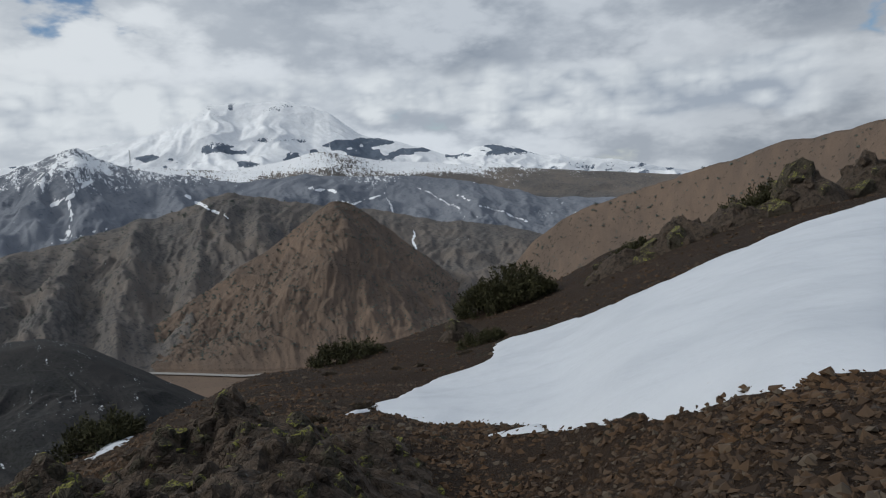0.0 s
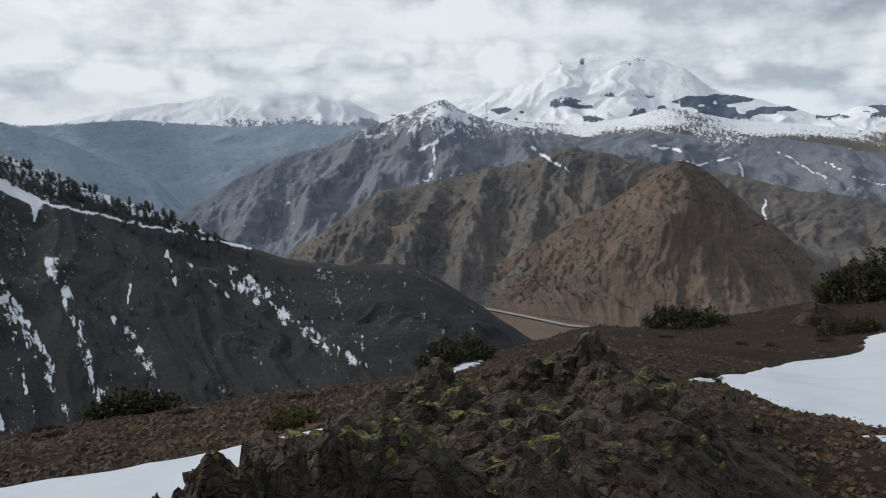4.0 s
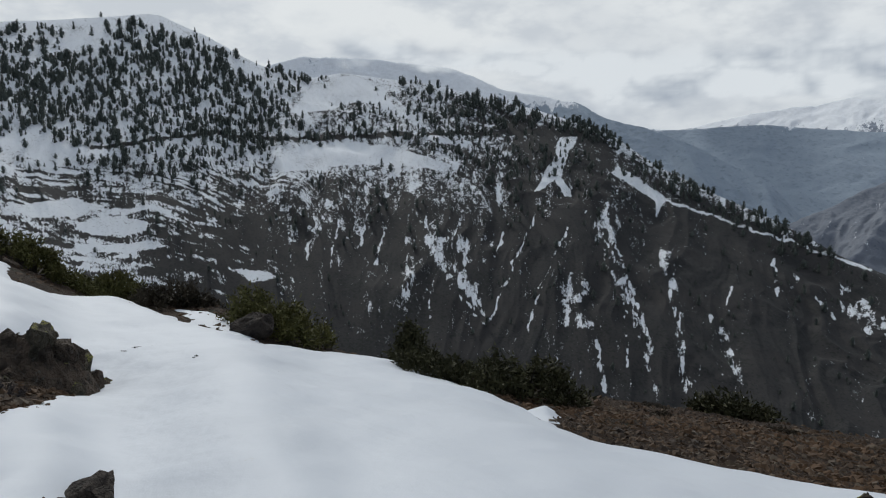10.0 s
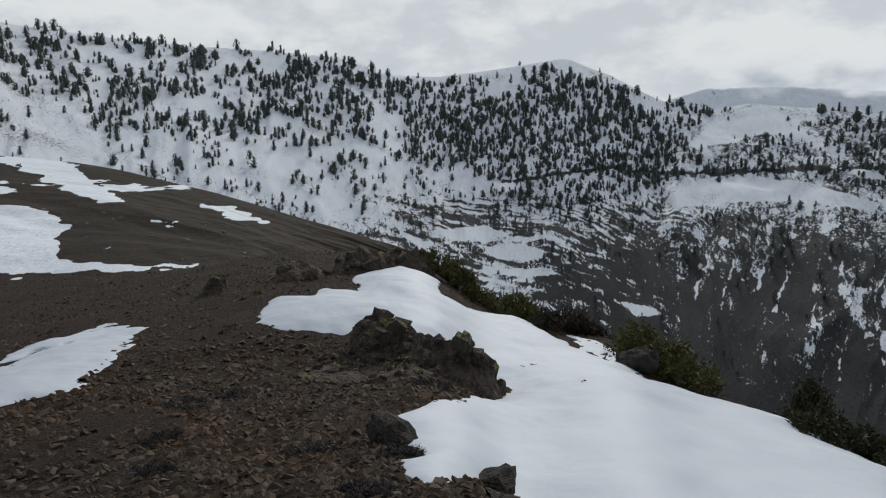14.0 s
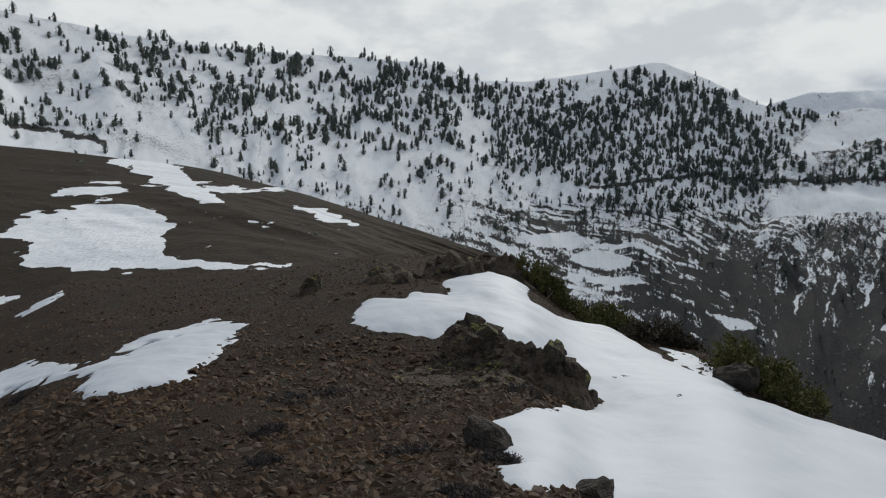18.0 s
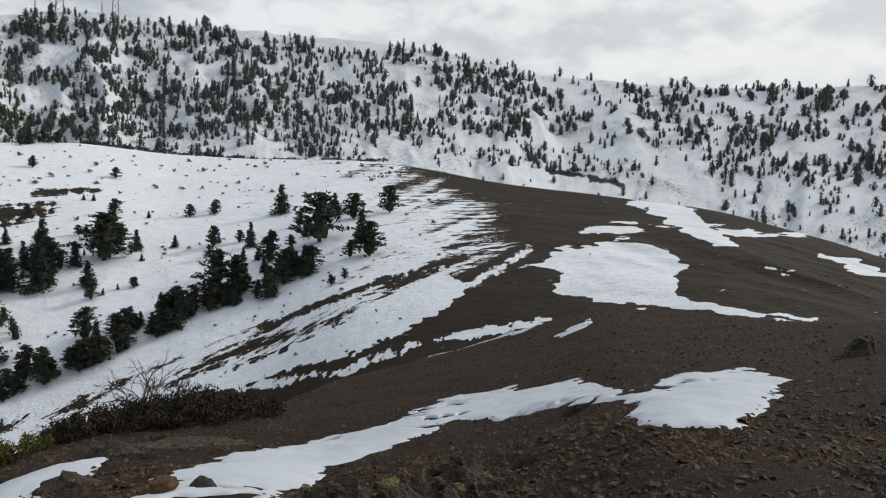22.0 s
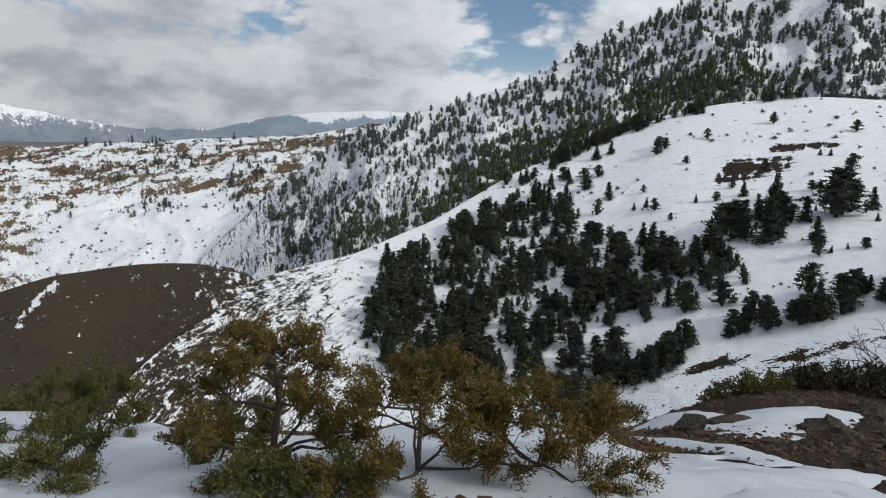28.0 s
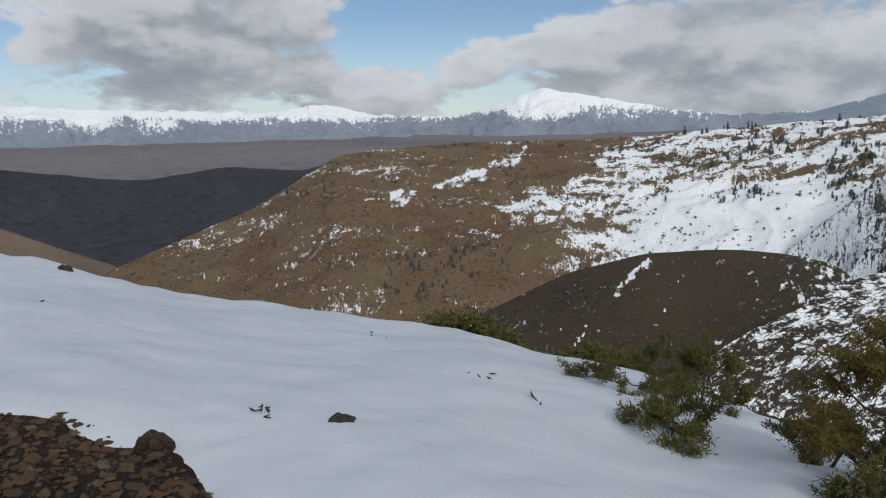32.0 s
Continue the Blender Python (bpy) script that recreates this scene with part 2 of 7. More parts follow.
BOWL_CREST = [
    (105.9, -10.1, 28), (108.9, -7.6, 32), (111.9, -6.1, 42), (115.9, -4.8, 60), (120.9, -3.3, 85), (127.0, -1.4, 115),
    (132.0, -0.1, 140), (135.2, 0.7, 152), (140.4, 1.3, 172), (145.4, 1.8, 188), (150.8, 2.2, 203), (154.3, 2.7, 215), (157.6, 3.3, 225), (161.0, 3.7, 233), (165.1, 3.8, 240),
    (172.1, 3.5, 245), (178.1, 3.5, 245), (184.1, 4.0, 240), (190.1, 3.5, 230), (194.1, 2.8, 222), (200.0, 0.0, 205),
    (205.9, -2.1, 190), (212.9, -6.5, 163), (216.6, -8.1, 152), (218.9, -9.2, 147), (223.2, -10.2, 138), (226.9, -11.1, 128),
    (229.7, -13.4, 115), (232.5, -15.0, 106), (235.3, -16.8, 98), (238.1, -19.5, 92), (240.0, -22.5, 88),
]
BOWL_FOOT = [
    (105.9, -13.1, 26), (111.9, -10.1, 28), (117.8, -9.2, 30), (130.8, -9.5, 36), (144.7, -10.3, 50),
    (157.5, -14.2, 55), (165.4, -16.5, 60), (171.3, -19.7, 65), (184.2, -22.2, 75), (199.1, -25.7, 80),
    (212.2, -26.1, 80), (240.0, -26.4, 80),
]
MOUND_CREST = [
    (224.7, -13.9, 135), (227.8, -10.5, 145), (230.8, -9.9, 148), (235.3, -9.7, 150), (241.8, -10.3, 150),
    (247.9, -12.0, 145), (257.9, -16.8, 130), (263.9, -20.5, 120),
]
MOUND_FOOT = [
    (224.3, -25.4, 85), (263.9, -26.0, 85),
]
SPUR_CREST = [
    (210.1, 1.6, 420), (217.1, 1.4, 420), (222.6, 0.4, 420), (228.0, 0.0, 430), (235.0, -0.5, 440), (245.9, -1.2, 450),
    (252.7, -1.3, 450), (259.7, -1.4, 440), (263.0, -1.7, 430), (266.6, -2.1, 420), (270.0, -4.0, 400),
    (273.6, -6.1, 380), (278.0, -7.7, 360), (284.1, -9.9, 330), (289.1, -12.9, 300),
]
SPUR_FOOT = [
    (209.7, -9.0, 240), (225.7, -13.4, 220), (244.7, -17.8, 200), (270.0, -19.0, 190), (289.2, -17.9, 190),
]
LOW_CREST = [
    (252.0, -1.6, 1500), (258.0, -1.8, 1450), (264.8, -1.9, 1400), (269.4, -3.1, 1300), (275.5, -2.7, 1300),
    (281.7, -3.5, 1200), (290.7, -2.2, 1300), (302.0, -1.4, 1300),
]
OLIVE_CREST = [
    (278.1, -14.0, 560), (284.1, -9.7, 620), (288.1, -7.7, 650), (291.1, -6.2, 680), (302.1, -3.7, 700),
]
RANGE_CREST = [
    (218.1, 1.4, 4300), (225.8, 1.1, 4300), (229.9, 0.6, 4300), (235.5, 0.4, 4300), (239.5, 0.9, 4300),
    (244.6, 1.9, 4300), (249.7, 2.9, 4300), (252.7, 2.1, 4300), (255.4, 0.9, 4400), (263.7, 1.0, 4500),
    (267.8, 2.1, 4500), (271.8, 1.4, 4500), (278.1, 1.7, 4500), (285.1, 1.8, 4500), (290.2, 2.2, 4500),
    (303.9, 2.1, 4500),
]
BLUE_CREST = [
    (212.1, 2.2, 2600), (217.1, 2.4, 2600), (222.1, 2.1, 2600), (226.1, 1.6, 2600), (231.0, 0.3, 2600),
    (236.0, -0.7, 2600),
]
PYRAMID_CREST = [
    (-5.8, -13.0, 1000), (-2.5, -11.0, 990), (0.6, -9.6, 980), (2.4, -7.7, 970), (5.2, -5.4, 950), (8.0, -3.3, 920), (9.9, -2.5, 900), (12.2, -3.6, 890),
    (15.5, -5.9, 875), (19.4, -8.1, 865), (23.2, -10.3, 850), (26.0, -11.7, 845), (28.8, -12.9, 840), (31.5, -15.0, 830),
]
SLOPE_CREST = [
    (-45.1, 3.6, 330), (-38.1, 3.0, 350), (-31.5, 1.7, 380), (-29.0, 0.9, 400), (-25.5, 0.6, 420), (-19.8, -1.2, 450),
    (-13.4, -3.1, 480), (-8.8, -4.7, 500), (-6.0, -6.7, 520), (-4.1, -8.9, 540), (-1.6, -12.1, 560),
]
MAST_CREST = [
    (-13.9, -3.3, 1700), (-6.6, -2.8, 1700), (-4.3, -2.0, 1700), (2.6, -0.7, 1750), (9.5, -0.4, 1700),
    (14.1, -0.3, 1650), (17.6, -0.4, 1600), (22.5, 0.4, 1600), (25.4, 1.0, 1600), (28.7, 2.4, 1600), (31.5, 1.7, 1600),
    (33.5, 1.0, 1580), (36.9, -0.4, 1500), (43.5, -2.3, 1350), (46.3, -3.7, 1300), (49.1, -5.5, 1250),
    (54.2, -8.4, 1200),
]
SHOULDER_CREST = [
    (-9.0, -6.6, 1300), (-4.0, -5.2, 1300), (2.0, -4.4, 1300), (6.2, -3.4, 1280), (12.1, -2.6, 1250), (18.6, -1.2, 1230), (22.8, -2.6, 1200), (25.5, -3.0, 1180),
    (29.1, -4.0, 1150), (33.0, -4.6, 1100), (34.6, -4.8, 1080), (38.4, -7.8, 1020), (41.2, -9.2, 1000), (46.3, -11.6, 950),
]
PEAK_CREST = [
    (-30.0, -2.0, 3300), (-20.0, -1.4, 3300), (-17.9, -1.3, 3300), (-14.2, -0.3, 3300), (-11.5, 0.1, 3300), (-6.7, 0.5, 3300),
    (-4.2, 1.5, 3300), (-2.0, 1.5, 3300), (0.2, 0.6, 3300), (2.0, 1.4, 3300), (4.2, 2.0, 3300), (5.6, 2.3, 3300), (7.4, 2.7, 3300),
    (9.2, 4.1, 3320), (11.1, 5.1, 3350), (13.3, 5.7, 3400), (16.6, 5.7, 3400), (20.7, 5.4, 3400), (23.2, 4.4, 3350), (25.5, 3.2, 3300),
    (29.0, 2.2, 3300), (34.0, 1.3, 3300),
]
PLATEAU_CREST = [
    (-20.0, -1.8, 2300), (-10.0, -0.9, 2300), (-3.0, -0.3, 2300), (2.0, 0.3, 2300), (6.0, 0.6, 2250), (9.0, 1.3, 2200),
    (11.0, 1.7, 2200), (14.0, 1.0, 2200), (18.0, 0.4, 2200), (24.0, 1.0, 2200), (30.0, 0.5, 2200),
]
HAZE_CREST = [
    (34.0, 0.5, 2600), (40.6, 0.8, 2600), (45.2, 0.6, 2600), (52.5, 1.2, 2600), (58.2, 0.8, 2600), (66.0, 1.3, 2600),
]
CLOUDY_CREST = [
    (31.0, 0.4, 4200), (35.3, 1.9, 4200), (36.9, 3.0, 4200), (40.6, 3.5, 4200), (43.5, 3.8, 4200), (46.5, 3.1, 4200), (48.7, 2.6, 4200), (50.9, 2.4, 4200), (54.1, 1.8, 4200),
    (58.0, 0.8, 4200), (63.0, -0.5, 4200),
]
GORGE_CREST = [
    (48.2, -6.5, 1300), (49.9, -5.1, 1350), (51.8, -2.9, 1400), (56.3, -0.8, 1500), (60.5, 1.0, 1600),
    (64.1, 1.7, 1650), (66.0, 2.9, 1700), (68.7, 3.5, 1750), (72.3, 4.1, 1800), (75.8, 5.6, 1850), (77.3, 6.0, 1850),
    (82.0, 6.4, 1900), (88.0, 6.6, 1900), (94.0, 5.0, 1900),
]
# ---- materials ----
def material(name):
    m = bpy.data.materials.new(name)
    m.use_nodes = True
    t = m.node_tree
    return m, t, t.nodes["Principled BSDF"]


def place(t):
    """Places in metres, the same for every mesh."""
    return t.nodes.new("ShaderNodeNewGeometry").outputs["Position"]


def bump(t, shader, height, strength, distance):
    b = t.nodes.new("ShaderNodeBump")
    b.inputs["Strength"].default_value, b.inputs["Distance"].default_value = strength, distance
    link(t, height, b.inputs["Height"])
    link(t, b.outputs[0], shader.inputs["Normal"])


HILL_WHITE = (0.80, 0.82, 0.85)
SNOW_WHITE = (0.52, 0.55, 0.60)  # snow on the knoll, a darker white than on the hills


def land_material(name, soil, soil_b, scrub, grain=1.0, ragged=0.5, scrub_amount=0.55, snow_white=HILL_WHITE, poke=0.0):
    """Open mountainside: soil and scrub where the mesh's snow cover is thin, snow elsewhere. grain: metres."""
    m, t, s = material(name)
    p = place(t)
    cover = t.nodes.new("ShaderNodeAttribute")
    cover.attribute_name = "snow"
    flow = t.nodes.new("ShaderNodeUVMap")
    stretch = t.nodes.new("ShaderNodeMapping")
    stretch.inputs["Scale"].default_value = (1.0, 0.22, 1.0)
    link(t, flow.outputs[0], stretch.inputs[0])
    streak = noise_tex(t, stretch.outputs[0], 0.17 / grain, 6.0, 0.66, 0.4)
    speck = noise_tex(t, p, 0.28 / grain, 4.0, 0.6)
    fine = noise_tex(t, p, 1.3 / grain, 3.0, 0.6)
    dash = t.nodes.new("ShaderNodeMapping")
    dash.inputs["Scale"].default_value = (1.0, 0.4, 1.0)
    link(t, flow.outputs[0], dash.inputs[0])
    dabs = noise_tex(t, dash.outputs[0], 0.42 / grain, 4.0, 0.65, 0.3)
    big = noise_tex(t, p, 0.012 / grain, 4.0, 0.55)
    ground_tint = mix(t, smooth(t, maths(t, "ADD", maths(t, "MULTIPLY", big, 0.6), maths(t, "MULTIPLY", streak, 0.4)), 0.36, 0.62), soil, soil_b)
    bushes = smooth(t, maths(t, "ADD", speck, maths(t, "MULTIPLY", maths(t, "SUBTRACT", big, 0.5), 0.35)), scrub_amount, scrub_amount + 0.07)
    earth = mix(t, bushes, ground_tint, scrub)
    earth = mix(t, maths(t, "MULTIPLY", fine, 0.5), earth, tuple(c * 0.5 for c in soil))
    rough = maths(t, "ADD", maths(t, "MULTIPLY", maths(t, "SUBTRACT", streak, 0.5), ragged), maths(t, "ADD", maths(t, "MULTIPLY", maths(t, "SUBTRACT", fine, 0.5), ragged * 0.5), maths(t, "MULTIPLY", maths(t, "SUBTRACT", dabs, 0.5), ragged * 0.8)))
    mask = smooth(t, maths(t, "ADD", cover.outputs["Fac"], rough), 0.475, 0.535)
    if poke:
        mask = maths(t, "MULTIPLY", mask, maths(t, "SUBTRACT", 1.0, smooth(t, maths(t, "ADD", noise_tex(t, p, 0.55 / grain, 3.0, 0.6), maths(t, "MULTIPLY", maths(t, "SUBTRACT", big, 0.5), 0.5)), 0.70 - poke, 0.715 - poke)))
    snow = mix(t, smooth(t, speck, 0.35, 0.75), snow_white, tuple(0.9 * c for c in snow_white))
    link(t, mix(t, mask, earth, snow), s.inputs["Base Color"])
    s.inputs["Roughness"].default_value = 0.9
    s.inputs["Specular IOR Level"].default_value = 0.15
    bump(t, s, maths(t, "ADD", speck, maths(t, "MULTIPLY", fine, 0.5)), 0.5, 1.2 * grain)
    return m


def snow_material():
    m, t, s = material("snow")
    p = place(t)
    big, mid, fine = noise_tex(t, p, 0.35, 4.0, 0.5), noise_tex(t, p, 1.7, 3.0, 0.5), noise_tex(t, p, 45.0, 2.0, 0.6)
    tint = mix(t, smooth(t, big, 0.42, 0.72), SNOW_WHITE, (0.46, 0.49, 0.54))
    dirt = smooth(t, noise_tex(t, p, 6.0, 6.0, 0.7), 0.66, 0.76)
    link(t, mix(t, maths(t, "MULTIPLY", dirt, 0.35), tint, (0.42, 0.38, 0.34)), s.inputs["Base Color"])
    s.inputs["Roughness"].default_value = 0.65
    s.inputs["Subsurface Weight"].default_value = 0.0
    bump(t, s, maths(t, "ADD", maths(t, "MULTIPLY", mid, 1.0), maths(t, "MULTIPLY", fine, 0.05)), 0.35, 0.12)
    return m


def soil_material():
    m, t, s = material("stony_soil")
    p = place(t)
    big, mid, fine = noise_tex(t, p, 0.3, 4.0, 0.55), noise_tex(t, p, 3.0, 4.0, 0.6), noise_tex(t, p, 34.0, 5.0, 0.7)
    cells = t.nodes.new("ShaderNodeTexVoronoi")
    cells.inputs["Scale"].default_value = 26.0
    link(t, p, cells.inputs["Vector"])
    earth = mix(t, smooth(t, big, 0.38, 0.62), (0.0260, 0.0126, 0.0049), (0.0151, 0.0088, 0.0045))
    earth = mix(t, smooth(t, mid, 0.45, 0.7), earth, (0.0319, 0.0155, 0.0060))
    pebble = t.nodes.new("ShaderNodeSeparateColor")
    link(t, cells.outputs["Color"], pebble.inputs[0])
    earth = mix(t, maths(t, "MULTIPLY", pebble.outputs[0], 0.5), earth, (0.0437, 0.0277, 0.0160))
    flags = t.nodes.new("ShaderNodeTexVoronoi")
    flags.inputs["Scale"].default_value = 11.0
    link(t, p, flags.inputs["Vector"])
    flag = t.nodes.new("ShaderNodeSeparateColor")
    link(t, flags.outputs["Color"], flag.inputs[0])
    shown = maths(t, "MULTIPLY", smooth(t, flag.outputs[1], 0.55, 0.62), smooth(t, flags.outputs["Distance"], 0.46, 0.36))
    earth = mix(t, maths(t, "MULTIPLY", shown, 0.8), earth, mix(t, flag.outputs[0], (0.0554, 0.0311, 0.0151), (0.0487, 0.0370, 0.0260)))
    earth = mix(t, smooth(t, noise_tex(t, p, 0.9, 5.0, 0.65), 0.60, 0.68), earth, (0.0185, 0.0185, 0.0084))
    earth = mix(t, maths(t, "MULTIPLY", smooth(t, fine, 0.4, 0.7), 0.6), earth, (0.0134, 0.0092, 0.0067))
    link(t, earth, s.inputs["Base Color"])
    s.inputs["Roughness"].default_value = 0.92
    s.inputs["Specular IOR Level"].default_value = 0.2
    relief = maths(t, "ADD", maths(t, "MULTIPLY", cells.outputs["Distance"], -0.8), fine)
    bump(t, s, relief, 1.0, 0.05)
    return m


SNOW, SOIL = snow_material(), soil_material()


# ---- the large forms ----
def sheet(name, x, y, z, mat, layers=None, uv=None, parent=None):
    """A grid of points as one smooth mesh object; layers: float attributes by name."""
    rows, columns = x.shape
    mesh = bpy.data.meshes.new(name)
    mesh.vertices.add(rows * columns)
    mesh.vertices.foreach_set("co", np.stack([x, y, z], -1).astype(np.float32).ravel())
    i = np.arange(rows * columns).reshape(rows, columns)
    quads = np.stack([i[:-1, :-1], i[:-1, 1:], i[1:, 1:], i[1:, :-1]], -1).reshape(-1, 4)
    mesh.loops.add(quads.size)
    mesh.loops.foreach_set("vertex_index", quads.ravel().astype(np.int32))
    mesh.polygons.add(len(quads))
    mesh.polygons.foreach_set("loop_start", np.arange(0, quads.size, 4, dtype=np.int32))
    mesh.polygons.foreach_set("use_smooth", np.ones(len(quads), dtype=bool))
    mesh.update(calc_edges=True)
    if uv is not None:
        layer = mesh.uv_layers.new(name="flow")
        layer.data.foreach_set("uv", np.stack([uv[0].ravel()[quads.ravel()], uv[1].ravel()[quads.ravel()]], -1).astype(np.float32).ravel())
    for key, values in (layers or {}).items():
        mesh.attributes.new(key, "FLOAT", "POINT").data.foreach_set("value", np.asarray(values, np.float32).ravel())
    mesh.materials.append(mat)
    ob = new(name, mesh)
    if parent:
        ob.parent = parent
    return ob


def eased(knots, az, soft=0.8):
    """Height angle and distance along a ridge line, its bends eased over some degrees."""
    knots = np.array(knots)
    fine = np.arange(knots[0, 0] - 4, knots[-1, 0] + 4, 0.1)
    reach = int(3 * soft / 0.1)
    w = np.exp(-0.5 * (np.arange(-reach, reach + 1) * 0.1 / soft) ** 2)
    w /= w.sum()
    got = []
    for k in (1, 2):
        v = np.interp(fine, knots[:, 0], knots[:, k])
        v = np.convolve(np.pad(v, reach, mode="edge"), w, "valid")
        got.append(np.interp(az, fine, v))
    return got


FLOOR_Z = -190.0


class Hill:
    """A mountainside that rises from a foot to a crest, both given by heading; v runs from 0 at the foot to 1 on the crest."""

    def __init__(self, crest, foot=None, reach=0.6, gully=60.0, depth=10.0, rough=2.0, bulge=1.0, seed=1, soft=0.5, wild=0.0, spurs=()):
        self.spurs = spurs
        self.crest, self.foot, self.reach = crest, foot, reach
        self.mean = 0.5 * (np.mean([d for _, _, d in crest]) + np.mean([d for _, _, d in foot] if foot else [reach * d for _, _, d in crest]))
        self.gully, self.depth, self.rough, self.bulge, self.seed, self.soft, self.wild = gully, depth, rough, bulge, seed, soft, wild

    def surf(self, az, v):
        ec, dc = eased(self.crest, az, self.soft)
        zc = EYE + dc * np.tan(np.radians(ec))
        if self.foot is None:
            df, zf = dc * self.reach, np.full_like(dc, FLOOR_Z)
        else:
            ef, df = eased(self.foot, az, 2.0)
            zf = EYE + df * np.tan(np.radians(ef))
        up = np.clip(v, 0, 1)
        d = df + (dc - df) * v
        z = zf + (zc - zf) * up**self.bulge - np.maximum(v - 1, 0) * np.maximum(zc - zf, 30) * 0.8 - np.maximum(-v, 0) * 700
        arc = np.radians(az) * self.mean
        hold = np.sin(np.pi * np.clip(up, 0.02, 0.98)) ** 0.7
        bend = 1.0 * fbm(arc / self.gully / 2, v * 4, self.seed + 5, 3)
        z = z - self.depth * hold * (1 - ridged(arc / self.gully + bend, v * 0.9 + bend, self.seed, 3)) * 2
        z = z + self.rough * (1.0 * fbm(arc / (0.22 * self.gully) + 3 * bend, v * 15, self.seed + 9, 4) + 0.6 * ridged(arc / (0.34 * self.gully) + 4 * bend, v * 3.5 + bend, self.seed + 27, 4) - 0.8) * (0.3 + hold)
        for top, low, wide, high in self.spurs:
            line = low + (top - low) * up**0.8 + 0.9 * wide * (fbm(v * 4, 0.15 * az + top, self.seed + 33, 4) - 0.5) * (1 - 0.6 * up)
            away = np.sqrt(((az - line) / (wide * (1.0 - 0.65 * up))) ** 2 + 0.012)
            z = z + 0.45 * high * hold * np.maximum(1.1 - away, 0) * (0.55 + 0.9 * fbm(v * 6, 0.3 * az, self.seed + 34, 3))
        z = z + self.wild * (ridged(arc / (0.5 * self.gully), 0.3 + 0 * v, self.seed + 21, 4) - 0.5) * up**3
        a = np.radians(az)
        return -np.sin(a) * d, np.cos(a) * d, z, arc, v * np.hypot(dc - df, zc - zf)

    def build(self, name, mat, step=0.15, rows=110, span=None, snow=None, past=1.2, lie=0.0):
        """lie: by how many degrees the streaks of snow are turned from the line of fall."""
        a0, a1 = span or (self.crest[0][0], self.crest[-1][0])
        az = np.linspace(a0, a1, max(int((a1 - a0) / step), 8))
        v = np.concatenate([[-0.05], np.linspace(0, 1, rows), np.linspace(1, past, 5)[1:]])
        A, V = np.meshgrid(az, v)
        x, y, z, arc, fall = self.surf(A, V)
        el = np.degrees(np.arctan2(z - EYE, np.hypot(x, y)))
        cover = np.zeros_like(A) if snow is None else snow(A, V, el, arc, fall)
        c, s = math.cos(radians(lie)), math.sin(radians(lie))
        arc, fall = c * arc + s * fall, c * fall - s * arc
        return sheet(name, x[:, ::-1], y[:, ::-1], z[:, ::-1], mat, {"snow": cover[:, ::-1]}, (arc[:, ::-1], fall[:, ::-1]))

    def at(self, az, el):
        """Where the way at that heading and height angle first meets the hillside."""
        v = np.linspace(0, 1, 400)
        x, y, z, _, _ = self.surf(np.full(400, float(az)), v)
        e = np.degrees(np.arctan2(z - EYE, np.hypot(x, y)))
        k = int(np.argmax(e >= el)) if (e >= el).any() else 399
        return Vector((x[k], y[k], z[k])), float(v[k])


def outline_distance(px, py, outline):
    """Metres from each point to the outline, positive inside."""
    inside, near = np.zeros(px.shape, bool), np.full(px.shape, 1e9)
    for (x0, y0), (x1, y1) in zip(outline, outline[1:] + outline[:1]):
        dx, dy = x1 - x0, y1 - y0
        t = np.clip(((px - x0) * dx + (py - y0) * dy) / (dx * dx + dy * dy + 1e-9), 0, 1)
        near = np.minimum(near, np.hypot(px - x0 - t * dx, py - y0 - t * dy))
        cross = (y0 > py) != (y1 > py)
        inside ^= cross & (px < (x1 - x0) * (py - y0) / (y1 - y0 + 1e-12) + x0)
    return np.where(inside, near, -near)


def strokes(A, E, lines, soft=0.12, fray=1.0, thin=0.95, gaps=0.0):
    """How much each place lies under one of the strokes: heading, height angle, heading, height angle, half width, in degrees."""
    got = np.zeros_like(A)
    frayed = 0.9 + fray * (1.9 * fbm(A * 4.0, E * 2.6, 91, 4) - 1.05)
    frayed = frayed - gaps * ramp(0.50, 0.62, fbm(A * 3.0, E * 1.7, 95, 3))
    A = A + 0.7 * (fbm(A * 1.3, E * 1.3, 92, 5) - 0.5)
    E = E + 0.5 * (fbm(A * 1.6, E * 1.6, 93, 4) - 0.5)
    for a0, e0, a1, e1, w in lines:
        dx, dy = a1 - a0, e1 - e0
        t = np.clip(((A - a0) * dx + (E - e0) * dy) / (dx * dx + dy * dy + 1e-9), 0, 1)
        far = np.hypot(A - a0 - t * dx, E - e0 - t * dy)
        got = np.maximum(got, np.exp(-((far / (thin * w + 0.2 * soft)) ** 2)))
    return np.minimum(got * frayed * 1.45, 1.1)


def structure(ob, label, category):
    return tagged(ob, label, category, kind="structure")


# Snow dimmed for cloud shadow, soil lifted for haze, both in the colour.
EARTH_DARK = land_material("dark_mountainside", (0.039, 0.037, 0.037), (0.028, 0.029, 0.031), (0.018, 0.020, 0.020), 0.45, 1.5, 0.53, (0.69, 0.715, 0.75), 0.06)
EARTH_BROWN = land_material("brown_hillside", (0.034, 0.023, 0.0135), (0.026, 0.019, 0.012), (0.014, 0.0125, 0.007), 0.45, 1.7, 0.60)
EARTH_MOUND = land_material("bare_mound", (0.066, 0.049, 0.031), (0.050, 0.038, 0.024), (0.025, 0.022, 0.013), 0.35, 1.7, 0.60)
EARTH_SPECK = land_material("speckled_hillside", (0.044, 0.033, 0.024), (0.033, 0.026, 0.019), (0.018, 0.017, 0.011), 0.16, 1.5, 0.62)
